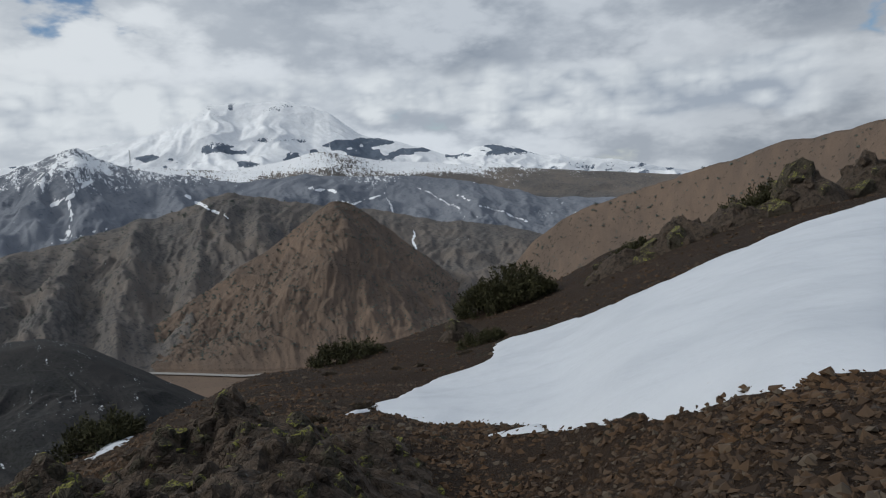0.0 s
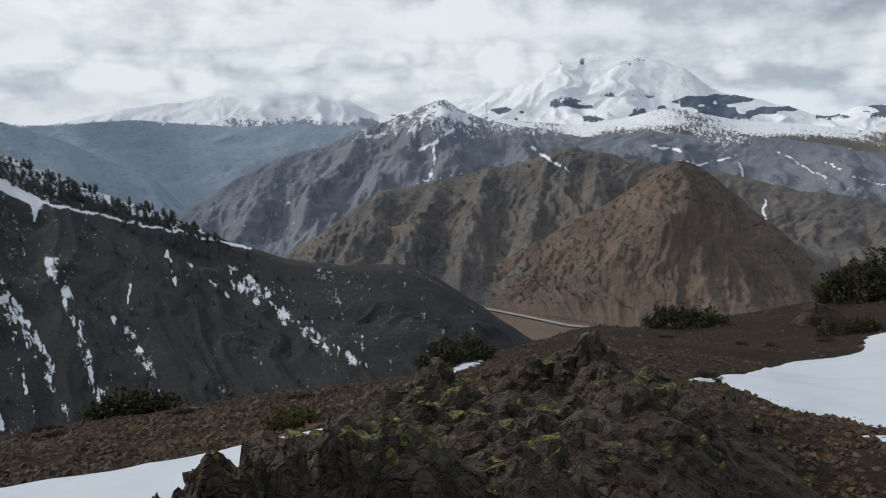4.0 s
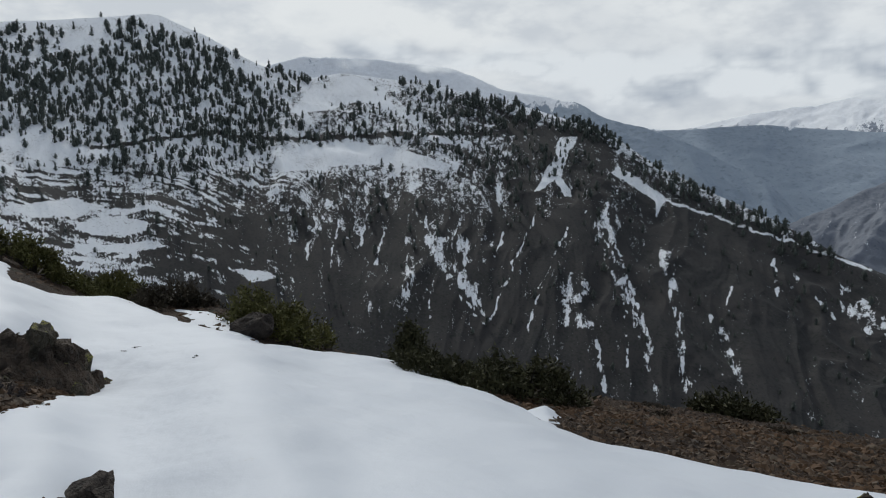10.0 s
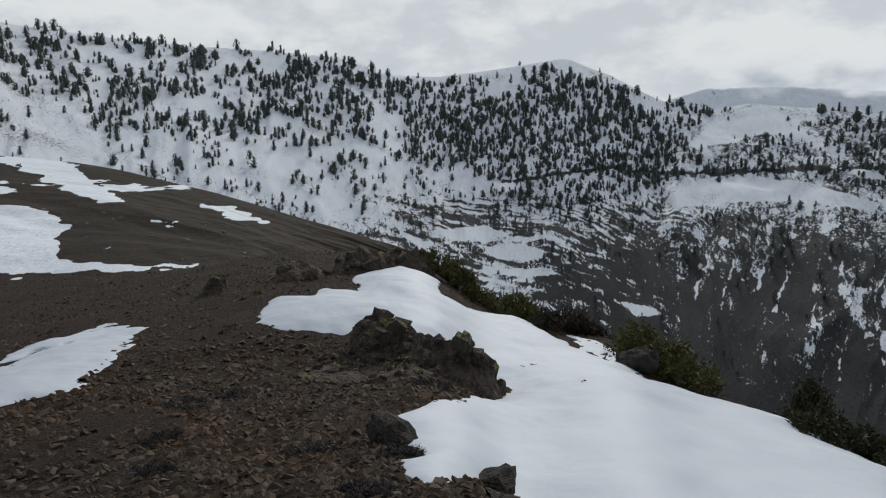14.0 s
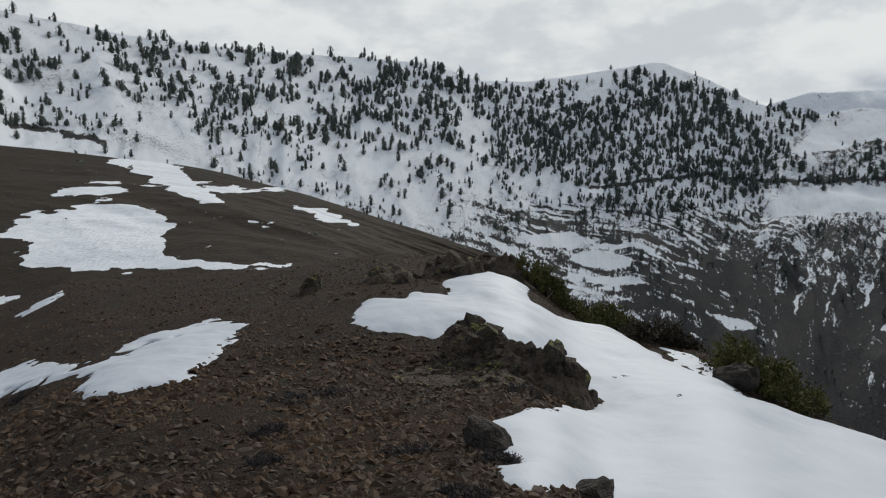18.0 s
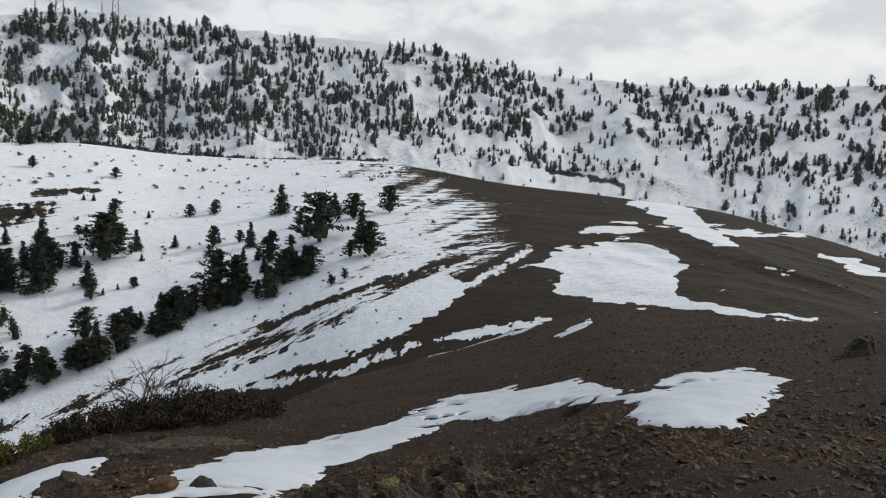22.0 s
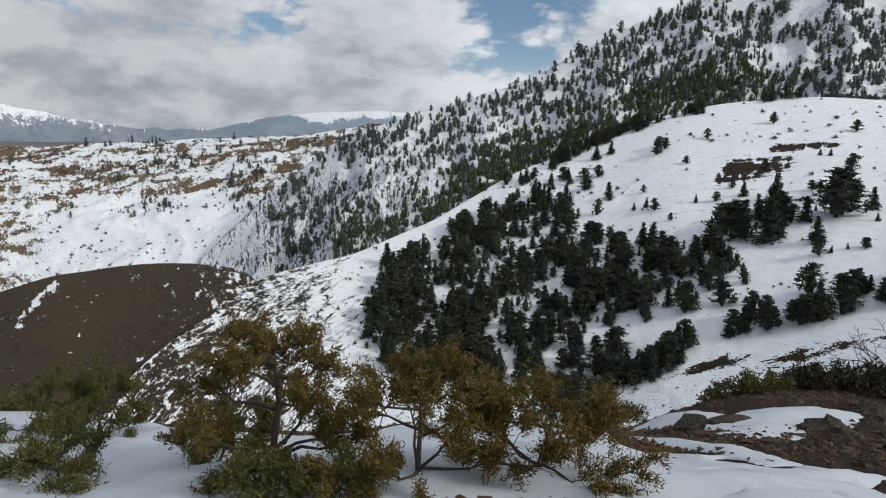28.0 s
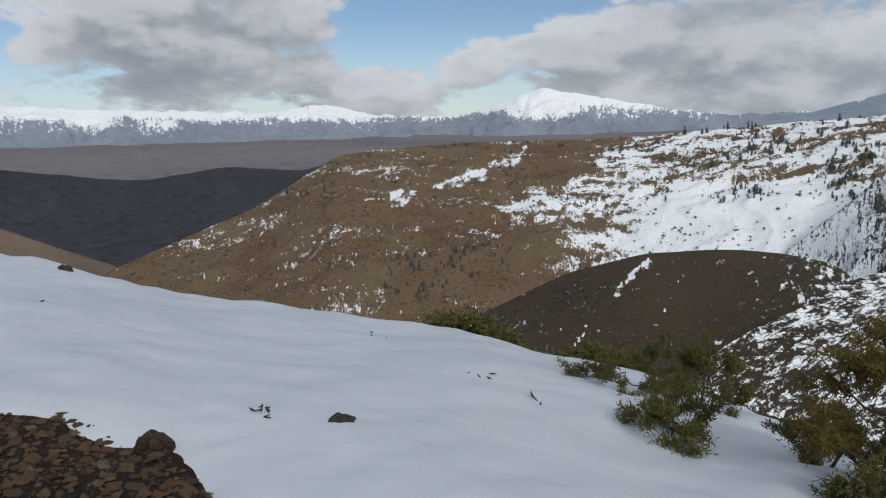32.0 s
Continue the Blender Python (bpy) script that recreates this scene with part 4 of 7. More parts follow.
def peak_snow(A, V, E, arc, fall):
    """Near full cover, with bare bluffs in a belt half way up and rock ribs under the summit."""
    bluff = ramp(0.2, 1.0, E) * ramp(3.4, 2.0, E) * ramp(0.52, 0.60, fbm(A / 1.9, E / 0.7, 23, 3))
    ribs = ramp(3.2, 4.6, E) * ramp(0.52, 0.66, ridged(A / 1.1 + 0.3 * E, E / 1.5, 24, 3)) * ramp(0.38, 0.6, fbm(A / 2.0, E / 1.2, 25, 3))
    return 0.95 - 0.75 * bluff - 0.34 * ribs - 0.5 * ramp(0.6, -1.2, E) * ramp(0.36, 0.6, fbm(A / 0.9, E / 0.35, 26, 3)) + 0.25 * (fbm(arc / 90, fall / 60, 19, 4) - 0.5)


def lined_snow(A, V, E, arc, fall):
    """Thin high snow, with white tracks and gullies drawn through it."""
    return np.maximum(high_snow(-2.0, 2.4, 0.62, 0.12)(A, V, E, arc, fall), strokes(A, E, FAR_LINES, 0.08, 1.0, 0.7, 0.5))


structure(dark_ridge.build("mountain_dark", EARTH_DARK, 0.075, 250, (18.7, 112.0), long_snow), "steep dark mountainside streaked with snow gullies", "mountain")
structure(dark_ridge.build("mountain_forest", EARTH_DARK, 0.17, 120, (112.0, 236.0), long_snow), "snow-covered mountainside dotted with dark conifers", "mountain")
structure(bowl.build("hill_bowl", EARTH_BROWN, 0.10, 190, (105.9, 208.0), bowl_snow, 1.2, 64), "brown saddle and snowy bowl below the forest", "hill")
structure(bowl.build("hill_flank", EARTH_SPECK, 0.13, 110, (208.0, 240.0), bowl_snow, 1.2, 30), "snowy hill flank speckled with brown scrub", "hill")
structure(mound.build("hill_mound", EARTH_MOUND, 0.1, 110, None, mound_snow), "rounded bare brown mound with thin snow patches", "hill")
structure(spur.build("hill_spur", EARTH_WARM, 0.11, 130, None, spur_snow), "warm brown hill spur half covered in snow", "hill")
structure(low.build("hills_low", EARTH_LOW, 0.25, 60), "dark low hills, cloud shadow painted into their colour", "hill")
structure(olive.build("hill_olive", EARTH_TAN, 0.25, 60), "olive brown hill at the edge of the plain", "hill")
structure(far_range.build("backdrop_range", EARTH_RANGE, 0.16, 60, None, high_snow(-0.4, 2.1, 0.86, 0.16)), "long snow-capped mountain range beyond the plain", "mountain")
structure(blue_ridge.build("mountain_blue", EARTH_FAR, 0.15, 60, None, high_snow(1.0, 2.2, 0.9)), "far ridge tinted blue for haze, with a snowy crest", "mountain")
structure(pyramid.build("mountain_pyramid", EARTH_TAN, 0.08, 170), "pyramid-shaped tan mountain spur with scrub", "mountain")
structure(slope.build("hill_slope", EARTH_TAN, 0.18, 90, None, high_snow(0.8, 2.5, 0.75, 0.0)), "scrubby tan slope with a snowy rim", "hill")
structure(mast.build("mountain_mast", EARTH_HAZED, 0.11, 140, None, lined_snow), "dark mountain tinted for haze, with thin snow on its top", "mountain")
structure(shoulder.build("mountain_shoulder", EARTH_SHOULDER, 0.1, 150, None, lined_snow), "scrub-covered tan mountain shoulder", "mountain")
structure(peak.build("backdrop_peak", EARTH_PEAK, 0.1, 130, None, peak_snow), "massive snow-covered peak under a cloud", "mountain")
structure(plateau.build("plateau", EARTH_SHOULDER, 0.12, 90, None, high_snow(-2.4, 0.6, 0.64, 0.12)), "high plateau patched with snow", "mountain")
structure(haze_ridge.build("mountain_haze", EARTH_FAR, 0.15, 70, None, high_snow(0.0, 1.6, 0.5)), "ridge across the gorge, tinted blue for haze", "mountain")
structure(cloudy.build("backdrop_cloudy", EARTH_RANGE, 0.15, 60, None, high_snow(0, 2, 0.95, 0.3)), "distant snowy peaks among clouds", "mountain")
structure(gorge.build("mountain_gorge", EARTH_FAR, 0.18, 80, None, high_snow(0.5, 5, 0.8, 0.0)), "mountainside tinted blue for haze, falling into the gorge", "mountain")

_a, _r = np.meshgrid(np.linspace(0, 2 * np.pi, 241), np.concatenate([[5], np.geomspace(60, 4900, 60)]))
structure(sheet("ground_valley", -np.sin(_a) * _r, np.cos(_a) * _r, FLOOR_Z + 0 * _r, EARTH_TAN, {"snow": 0 * _r}), "wide valley floor between the mountains", "ground")
_a, _r = np.meshgrid(np.radians(np.linspace(214, 308, 200)), np.geomspace(480, 4700, 80))
_el = np.interp(_r, [480, 900, 1250, 1600, 2500, 4700], [-21, -11.5, -6.5, -3.0, -1.5, -0.35])
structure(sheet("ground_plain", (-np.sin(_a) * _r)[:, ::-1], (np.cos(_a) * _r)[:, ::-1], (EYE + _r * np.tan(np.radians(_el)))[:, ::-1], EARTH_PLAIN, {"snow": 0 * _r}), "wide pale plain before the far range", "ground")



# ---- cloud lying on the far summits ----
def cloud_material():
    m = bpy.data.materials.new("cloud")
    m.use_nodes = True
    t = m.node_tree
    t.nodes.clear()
    # The sheet itself glows; its lit and shaded parts are painted into the glow.
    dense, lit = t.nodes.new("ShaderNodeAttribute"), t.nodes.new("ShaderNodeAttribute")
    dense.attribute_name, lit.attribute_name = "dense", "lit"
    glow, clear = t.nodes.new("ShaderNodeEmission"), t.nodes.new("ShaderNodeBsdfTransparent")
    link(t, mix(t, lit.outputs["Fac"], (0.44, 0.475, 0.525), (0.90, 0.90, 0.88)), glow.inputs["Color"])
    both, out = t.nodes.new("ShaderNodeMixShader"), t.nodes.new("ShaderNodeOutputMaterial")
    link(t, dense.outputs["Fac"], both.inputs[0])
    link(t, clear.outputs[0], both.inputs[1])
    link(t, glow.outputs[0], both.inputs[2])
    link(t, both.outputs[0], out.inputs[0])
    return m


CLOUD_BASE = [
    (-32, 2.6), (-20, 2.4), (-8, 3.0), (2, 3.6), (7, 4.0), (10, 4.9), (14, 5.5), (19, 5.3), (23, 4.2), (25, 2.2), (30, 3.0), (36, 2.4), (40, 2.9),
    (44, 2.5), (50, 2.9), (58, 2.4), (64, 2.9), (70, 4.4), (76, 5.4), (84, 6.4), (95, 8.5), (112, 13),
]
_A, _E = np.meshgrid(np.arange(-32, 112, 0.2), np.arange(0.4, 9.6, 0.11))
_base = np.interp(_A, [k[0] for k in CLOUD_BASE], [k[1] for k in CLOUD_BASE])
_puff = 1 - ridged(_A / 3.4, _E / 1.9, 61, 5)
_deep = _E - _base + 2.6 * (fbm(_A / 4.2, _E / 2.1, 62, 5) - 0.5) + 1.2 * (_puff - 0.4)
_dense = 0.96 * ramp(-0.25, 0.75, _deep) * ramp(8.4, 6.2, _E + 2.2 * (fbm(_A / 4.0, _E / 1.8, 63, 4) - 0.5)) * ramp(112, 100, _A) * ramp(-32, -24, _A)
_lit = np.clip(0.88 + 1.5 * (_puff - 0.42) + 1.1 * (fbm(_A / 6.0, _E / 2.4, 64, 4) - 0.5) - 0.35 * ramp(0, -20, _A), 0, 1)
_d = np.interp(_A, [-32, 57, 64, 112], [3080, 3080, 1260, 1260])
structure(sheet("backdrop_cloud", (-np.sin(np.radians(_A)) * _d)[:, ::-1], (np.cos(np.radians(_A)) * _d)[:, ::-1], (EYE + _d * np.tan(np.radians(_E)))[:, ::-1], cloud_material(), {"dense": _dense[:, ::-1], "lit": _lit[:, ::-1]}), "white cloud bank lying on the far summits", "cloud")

# The knoll itself.
_az = np.linspace(0, 360, 761)
_r = np.concatenate([[0.05], np.geomspace(0.5, 85, 165)])
_A, _R = np.meshgrid(np.radians(_az), _r)
_x, _y = -np.sin(_A) * _R, np.cos(_A) * _R
ground = structure(sheet("ground", _x[:, ::-1], _y[:, ::-1], ground_z(_x, _y)[:, ::-1], SOIL), "stony brown earth on the crown of a knoll", "ground")


# ---- snow lying on the knoll: outlines on the plan ----
SNOW_A = [
    (-2.1, 11.8), (-1.5, 14.4), (-0.5, 17.6), (0.8, 19.4), (1.0, 22.9), (1.6, 23.4), (3.4, 22.3), (4.4, 18.9),
    (5.8, 18.4), (8.0, 19.3), (10.4, 20.1), (14.7, 23.9), (23.3, 32.4), (4.1, 5.3), (3.1, 5.0), (2.8, 5.3), (2.5, 5.2),
    (2.4, 5.9), (2.1, 6.5), (1.9, 6.5), (1.5, 7.9), (1.0, 9.3), (0.2, 11.1), (-0.6, 11.2), (-1.1, 11.8), (-1.8, 12.8),
]
SNOW_B = [
    (-19.2, -7.8), (-17.7, -6.6), (-15.9, -5.8), (-16.5, -5.4), (-18.4, -4.5), (-15.5, -2.8), (-13.1, -1.0),
    (-14.6, 0.6), (-14.3, 1.7), (-13.8, 2.5), (-9.4, 3.0), (-8.5, 3.1), (-7.9, 3.3), (-6.9, 4.2), (-5.7, 5.8),
    (-4.3, 5.6), (-6.6, 5.6), (-5.4, 5.8), (-4.1, 5.7), (-3.5, 4.9), (-3.0, 3.0), (-2.7, 1.5), (-2.9, 0.2),
    (-3.6, -0.9), (-5.9, -1.8), (-4.9, -2.0), (-4.7, -2.1), (-4.8, -2.4), (-5.3, -2.7), (-5.5, -2.6), (-6.1, -3.0),
    (-6.6, -3.4), (-7.4, -3.2), (-8.1, -3.0), (-10.3, -3.2), (-11.4, -3.3), (-12.1, -3.7), (-12.6, -4.2),
    (-11.3, -5.3), (-11.8, -6.2), (-11.5, -6.3), (-11.1, -6.8), (-11.0, -7.4), (-11.4, -8.1), (-13.6, -9.2),
    (-13.8, -8.3), (-14.8, -8.5), (-14.3, -7.3), (-15.6, -8.0), (-18.4, -8.6),
]
SNOW_C = [
    (3.2, -8.8), (1.9, -8.3), (1.2, -8.9), (0.6, -9.9), (0.4, -11.1), (-0.7, -13.8), (-1.5, -15.5), (-3.5, -16.9),
    (-5.3, -17.3), (-9.1, -21.2), (-9.7, -18.5), (-9.8, -16.2), (-9.1, -14.0), (-8.3, -11.6), (-10.3, -13.0),
    (-12.4, -12.8), (-11.6, -10.8), (-10.0, -10.0), (-9.0, -9.3), (-7.4, -8.3), (-6.3, -8.6), (-6.5, -9.2),
    (-7.5, -11.4), (-7.2, -12.8), (-7.5, -12.9), (-6.4, -15.9), (-4.0, -13.7), (-2.7, -12.6), (-1.3, -10.4),
    (-0.5, -8.7), (-1.3, -7.0), (0.5, -5.6), (2.5, -5.4),
]
SNOW_D = [
    (33.4, 14.7), (31.9, 11.0), (29.7, 6.4), (27.1, 1.9), (23.2, -1.9), (18.8, -4.6), (16.9, -5.6), (15.4, -6.5),
    (13.9, -7.5), (11.4, -8.4), (7.0, -7.8), (4.7, -11.8), (3.5, -8.8), (2.1, -7.8), (0.9, -8.9), (0.9, -8.3),
    (1.5, -6.4), (3.6, -5.0), (4.6, -3.2), (5.2, -1.2), (5.8, -0.2), (6.4, 0.1), (6.8, 0.3), (7.1, 0.8), (7.4, 1.0),
    (7.7, 1.4), (7.7, 1.8), (7.6, 2.3),
]
SNOW_SMALL = [
    [(-17.5, -28.5), (-18.8, -29.3), (-21.8, -31.7), (-20.4, -29.4), (-18.1, -27.3), (-16.9, -27.1)],
    [(-20.5, -40.0), (-21.8, -39.4), (-22.2, -37.6), (-20.2, -37.1)],
    [(-16.2, -40.6), (-19.5, -40.5), (-22.6, -38.0), (-21.3, -39.7), (-17.2, -40.8)],
    [(-7.0, 11.8), (-8.2, 14.4), (-7.5, 14.8), (-6.7, 12.9), (-6.3, 10.9)],
    [(-9.5, 2.9), (-10.1, 3.3), (-9.8, 3.5), (-8.7, 3.1), (-8.8, 2.9)],
    [(-16.7, -2.9), (-16.4, -2.0), (-15.1, -1.1), (-13.0, -0.8), (-13.1, -1.5), (-14.8, -2.5)],
    [(-13.8, 2.4), (-13.6, 3.1), (-13.1, 3.1), (-13.2, 2.3)],
    [(0.2, 9.8), (0.6, 9.5), (1.0, 9.5), (1.0, 9.0), (0.6, 9.2)],
    [(4.4, -9.8), (4.9, -16.5), (3.1, -13.7), (1.5, -15.1), (1.1, -14.9), (1.1, -13.1), (1.8, -10.7), (2.4, -10.1), (4.7, -13.8)],
    [(4.1, -10.3), (3.7, -10.7), (2.3, -9.2), (1.5, -8.4), (1.9, -8.1), (2.9, -9.0)],
]


def snow_patch(outline, step, thick, ragged, label, seed, holes=0.0):
    """Snow with an edge that thins out, dimpled and hollowed by thaw."""
    o = np.array(outline)
    x0, y0, x1, y1 = o[:, 0].min() - 1, o[:, 1].min() - 1, o[:, 0].max() + 1, o[:, 1].max() + 1
    gx, gy = np.meshgrid(np.arange(x0, x1, step), np.arange(y0, y1, step))
    far = outline_distance(gx, gy, outline) + ragged * ((fbm(gx / 0.9, gy / 0.9, seed, 4) - 0.5) * 2 + 1.1 * (ridged(gx / 0.5, gy / 0.5, seed + 7, 3) - 0.62))
    far = far - holes * ramp(0.56, 0.70, fbm(gx / 0.45, gy / 0.30, seed + 11, 3)) * ramp(0.40, 0.6, fbm(gx / 2.4, gy / 2.4, seed + 12, 2))
    lift = thick * (1 - np.exp(-np.maximum(far, 0) / 0.5)) + 0.55 * np.minimum(far, 0) + 0.05 * (fbm(gx / 0.8, gy / 0.8, seed + 3, 3) - 0.5) + 0.10 * (fbm(gx / 3.5, gy / 1.8, seed + 4, 2) - 0.5)
    z = ground_z(gx, gy) + np.maximum(lift, -0.5)
    keep = far > -0.35
    index = -np.ones(gx.shape, int)
    faces = keep[:-1, :-1] | keep[1:, :-1] | keep[:-1, 1:] | keep[1:, 1:]
    used = np.zeros(gx.shape, bool)
    for a in (slice(None, -1), slice(1, None)):
        for b in (slice(None, -1), slice(1, None)):
            used[a, b] |= faces
    index[used] = np.arange(used.sum())
    quads = np.stack([index[:-1, :-1], index[:-1, 1:], index[1:, 1:], index[1:, :-1]], -1)[faces]
    mesh = bpy.data.meshes.new("snow_patch")
    mesh.from_pydata(np.stack([gx[used], gy[used], z[used]], -1).tolist(), [], quads.tolist())
    mesh.polygons.foreach_set("use_smooth", np.ones(len(quads), bool))
    mesh.materials.append(SNOW)
    return tagged(new("snow_patch", mesh), label, "snow", "snow patches on the knoll")


snow_patch(SNOW_A, 0.12, 0.16, 0.12, "broad smooth snow field on a brown slope", 51)
snow_patch(SNOW_B, 0.10, 0.16, 0.16, "wide white snow bank among dark rocks", 52)
snow_patch(SNOW_C, 0.07, 0.09, 0.34, "long ragged snow strip on stony earth", 53, 1.1)
snow_patch(SNOW_D, 0.12, 0.14, 0.15, "smooth untrodden snow slope below junipers", 54)
for _n, _o in enumerate(SNOW_SMALL):
    snow_patch(_o, 0.07, 0.30 if _n == 4 else 0.09, 0.10, "small remnant snow patch on brown earth", 60 + _n)


# ---- trees ----
def leaf_material(name, dark, light, per_island=False):
    m, t, s = material(name)
    if per_island:
        pick = t.nodes.new("ShaderNodeNewGeometry").outputs["Random Per Island"]
    else:
        pick = t.nodes.new("ShaderNodeObjectInfo").outputs["Random"]
    grain = noise_tex(t, place(t), 2.5, 3.0, 0.6)
    tone = maths(t, "ADD", maths(t, "MULTIPLY", pick, 0.5), maths(t, "MULTIPLY", grain, 0.5))
    link(t, mix(t, tone, dark, light), s.inputs["Base Color"])
    s.inputs["Roughness"].default_value, s.inputs["Specular IOR Level"].default_value = 0.75, 0.2
    return m


def bark_material(name, a, b):
    m, t, s = material(name)
    n = noise_tex(t, place(t), 9.0, 5.0, 0.6)
    link(t, mix(t, n, a, b), s.inputs["Base Color"])
    s.inputs["Roughness"].default_value = 0.9
    bump(t, s, n, 0.6, 0.03)
    return m


PINE_GREEN = leaf_material("pine_needles", (0.023, 0.029, 0.019), (0.058, 0.066, 0.042))
FIR_GREEN = leaf_material("fir_needles", (0.024, 0.035, 0.026), (0.060, 0.076, 0.054))
# Far trees and scrub: paler, greyer green with the haze mixed in.
WOOD_FAR = leaf_material("forest_needles", (0.046, 0.056, 0.050), (0.108, 0.122, 0.106), True)
STAND_GREEN = leaf_material("stand_needles", (0.022, 0.029, 0.020), (0.056, 0.066, 0.042), True)
WOOD_GREEN = leaf_material("pine_belt_needles", (0.042, 0.054, 0.028), (0.100, 0.116, 0.054), True)
BARK = bark_material("bark", (0.075, 0.055, 0.042), (0.035, 0.027, 0.022))


def triangles(name, verts, faces, mat):
    mesh = bpy.data.meshes.new(name)
    mesh.from_pydata(np.asarray(verts).tolist(), [], np.asarray(faces).tolist())
    mesh.polygons.foreach_set("use_smooth", np.zeros(len(faces), bool))
    mesh.materials.append(mat)
    return mesh


def tufts(rng, centres, size, count, flat=1.0):
    """Small pointed blades round each centre: verts and faces."""
    n = len(centres) * count
    c = np.repeat(np.asarray(centres, float), count, 0)
    way = rng.normal(size=(n, 3)) * (1, 1, flat)
    way /= np.linalg.norm(way, axis=1)[:, None]
    side = np.cross(way, rng.normal(size=(n, 3)))
    side /= np.linalg.norm(side, axis=1)[:, None]
    long = size * rng.uniform(0.6, 1.3, (n, 1))
    root = c + way * long * 0.15
    v = np.stack([root - side * long * 0.28, root + side * long * 0.28, c + way * long], 1).reshape(-1, 3)
    return v, np.arange(3 * n).reshape(-1, 3)


def tube(points, radii, sides=5):
    """A tapered limb along points."""
    points, v, f = np.asarray(points, float), [], []
    for k, (p, r) in enumerate(zip(points, radii)):
        way = points[min(k + 1, len(points) - 1)] - points[max(k - 1, 0)]
        way /= np.linalg.norm(way) + 1e-9
        a = np.cross(way, (0.3, 0.9, 0.2))
        a /= np.linalg.norm(a)
        b = np.cross(way, a)
        for s in range(sides):
            t = 2 * math.pi * s / sides
            v.append(p + r * (math.cos(t) * a + math.sin(t) * b))
            if k:
                i, j = (k - 1) * sides, k * sides
                f.append((i + s, i + (s + 1) % sides, j + (s + 1) % sides, j + s))
    return v, f


def joined(pieces):
    verts, faces, start = [], [], 0
    for v, f in pieces:
        verts.extend(np.asarray(v).tolist())
        faces.extend([[start + i for i in one] for one in f])
        start += len(v)
    return verts, faces


def with_heart(rng, v, f, wide):
    """Adds the dense, shaded inner part of a crown, ragged all over."""
    hv, hf, sides = [], [], 9
    levels = np.linspace(0.08, 0.92, 9)
    for k, h in enumerate(levels):
        for s in range(sides):
            a = 2 * math.pi * (s + rng.uniform(-0.3, 0.3)) / sides
            d = wide(h) * rng.uniform(0.35, 1.15)
            hv.append((d * math.cos(a), d * math.sin(a), h + rng.normal() * 0.02))
            if k:
                i, j, t = (k - 1) * sides, k * sides, (s + 1) % sides
                hf += [(i + s, i + t, j + t), (i + s, j + t, j + s)]
    return np.concatenate([v, hv]), np.concatenate([f, np.array(hf) + len(v)])


def fir_meshes(seed):
    """A spired fir, one metre high: trunk and crown meshes."""
    rng = np.random.default_rng(seed)
    centres = []
    for level in np.linspace(0.10, 0.98, 15):
        reach = 0.27 * (1 - level) ** 0.85 + 0.015
        for k in range(max(4, int(11 * (1 - level)) + 3)):
            a = rng.uniform(0, 2 * math.pi)
            long = reach * rng.uniform(0.65, 1.15)
            for t in (0.35, 0.7, 1.0):
                centres.append((math.cos(a) * long * t, math.sin(a) * long * t, level - 0.10 * t * long / 0.27 + rng.normal() * 0.008))
    v, f = tufts(rng, centres, 0.070, 6, 0.4)
    v, f = with_heart(rng, v, f, lambda h: 0.14 * (1 - h) + 0.004)
    tv, tf = tube([(0, 0, -0.06), (0.004, 0, 0.4), (0, 0, 0.95)], [0.022, 0.015, 0.003])
    return triangles("trunk", tv, tf, BARK), triangles("crown", v, f, FIR_GREEN)


def pine_wide(h):
    """Half width of a pine's crown by height: blunt, widest below the middle."""
    return 0.38 * max(1 - h, 0.0) ** 0.50 * min(1.0, 0.45 + 1.9 * h)


def pine_meshes(seed):
    """A full, blunt-topped pine, one metre high: limbs that rise outwards, each bearing flat pads of needles."""
    rng = np.random.default_rng(seed)
    pieces, centres = [tube([(0, 0, -0.06), (rng.normal() * 0.01, rng.normal() * 0.01, 0.5), (rng.normal() * 0.015, 0, 0.93)], [0.028, 0.02, 0.004])], []
    skew = rng.uniform(0.70, 1.25, 8)
    for k in range(58):
        level = 0.16 + 0.83 * (k + rng.uniform(0, 1)) / 58
        a = rng.uniform(0, 2 * math.pi)
        reach = (pine_wide(level) + 0.012) * rng.uniform(0.72, 1.08) * skew[int(a / 0.786) % 8]
        end = np.array((math.cos(a) * reach, math.sin(a) * reach, min(level + 0.10 * reach + rng.normal() * 0.01, 1.0)))
        if k % 3 == 0:
            pieces.append(tube([(0, 0, max(level - 0.05, 0.03)), end], [0.006, 0.002], 3))
        for t in (0.55, 0.8, 1.0):
            middle = end * (t, t, 1) + (0, 0, -0.10 * (1 - t) * reach)
            for _ in range(2):
                centres.append(middle + rng.normal(size=3) * (0.030, 0.030, 0.014))
    v, f = tufts(rng, centres, 0.074, 5, 0.7)
    v, f = with_heart(rng, v, f, lambda h: 0.40 * pine_wide(h))
    tv, tf = joined(pieces)
    return triangles("trunk", tv, tf, BARK), triangles("crown", v, f, PINE_GREEN)


def tree_thing(meshes, kind, label):
    root = new(kind)
    root.empty_display_size = 0.2
    for mesh in meshes:
        part_ob = new(mesh.name, mesh)
        part_ob.parent = root
    return tagged(root, label, "tree", "conifers in the snowy bowl")


FIR_LABEL, PINE_LABEL = "dark green spired fir standing in snow", "dark green bushy pine standing in snow"
FIRS = [tree_thing(fir_meshes(100 + k), "fir_tree", FIR_LABEL) for k in range(4)]
PINES = [tree_thing(pine_meshes(120 + k), "pine_tree", PINE_LABEL) for k in range(5)]
_pick = random.Random(4)
_firsts = {}


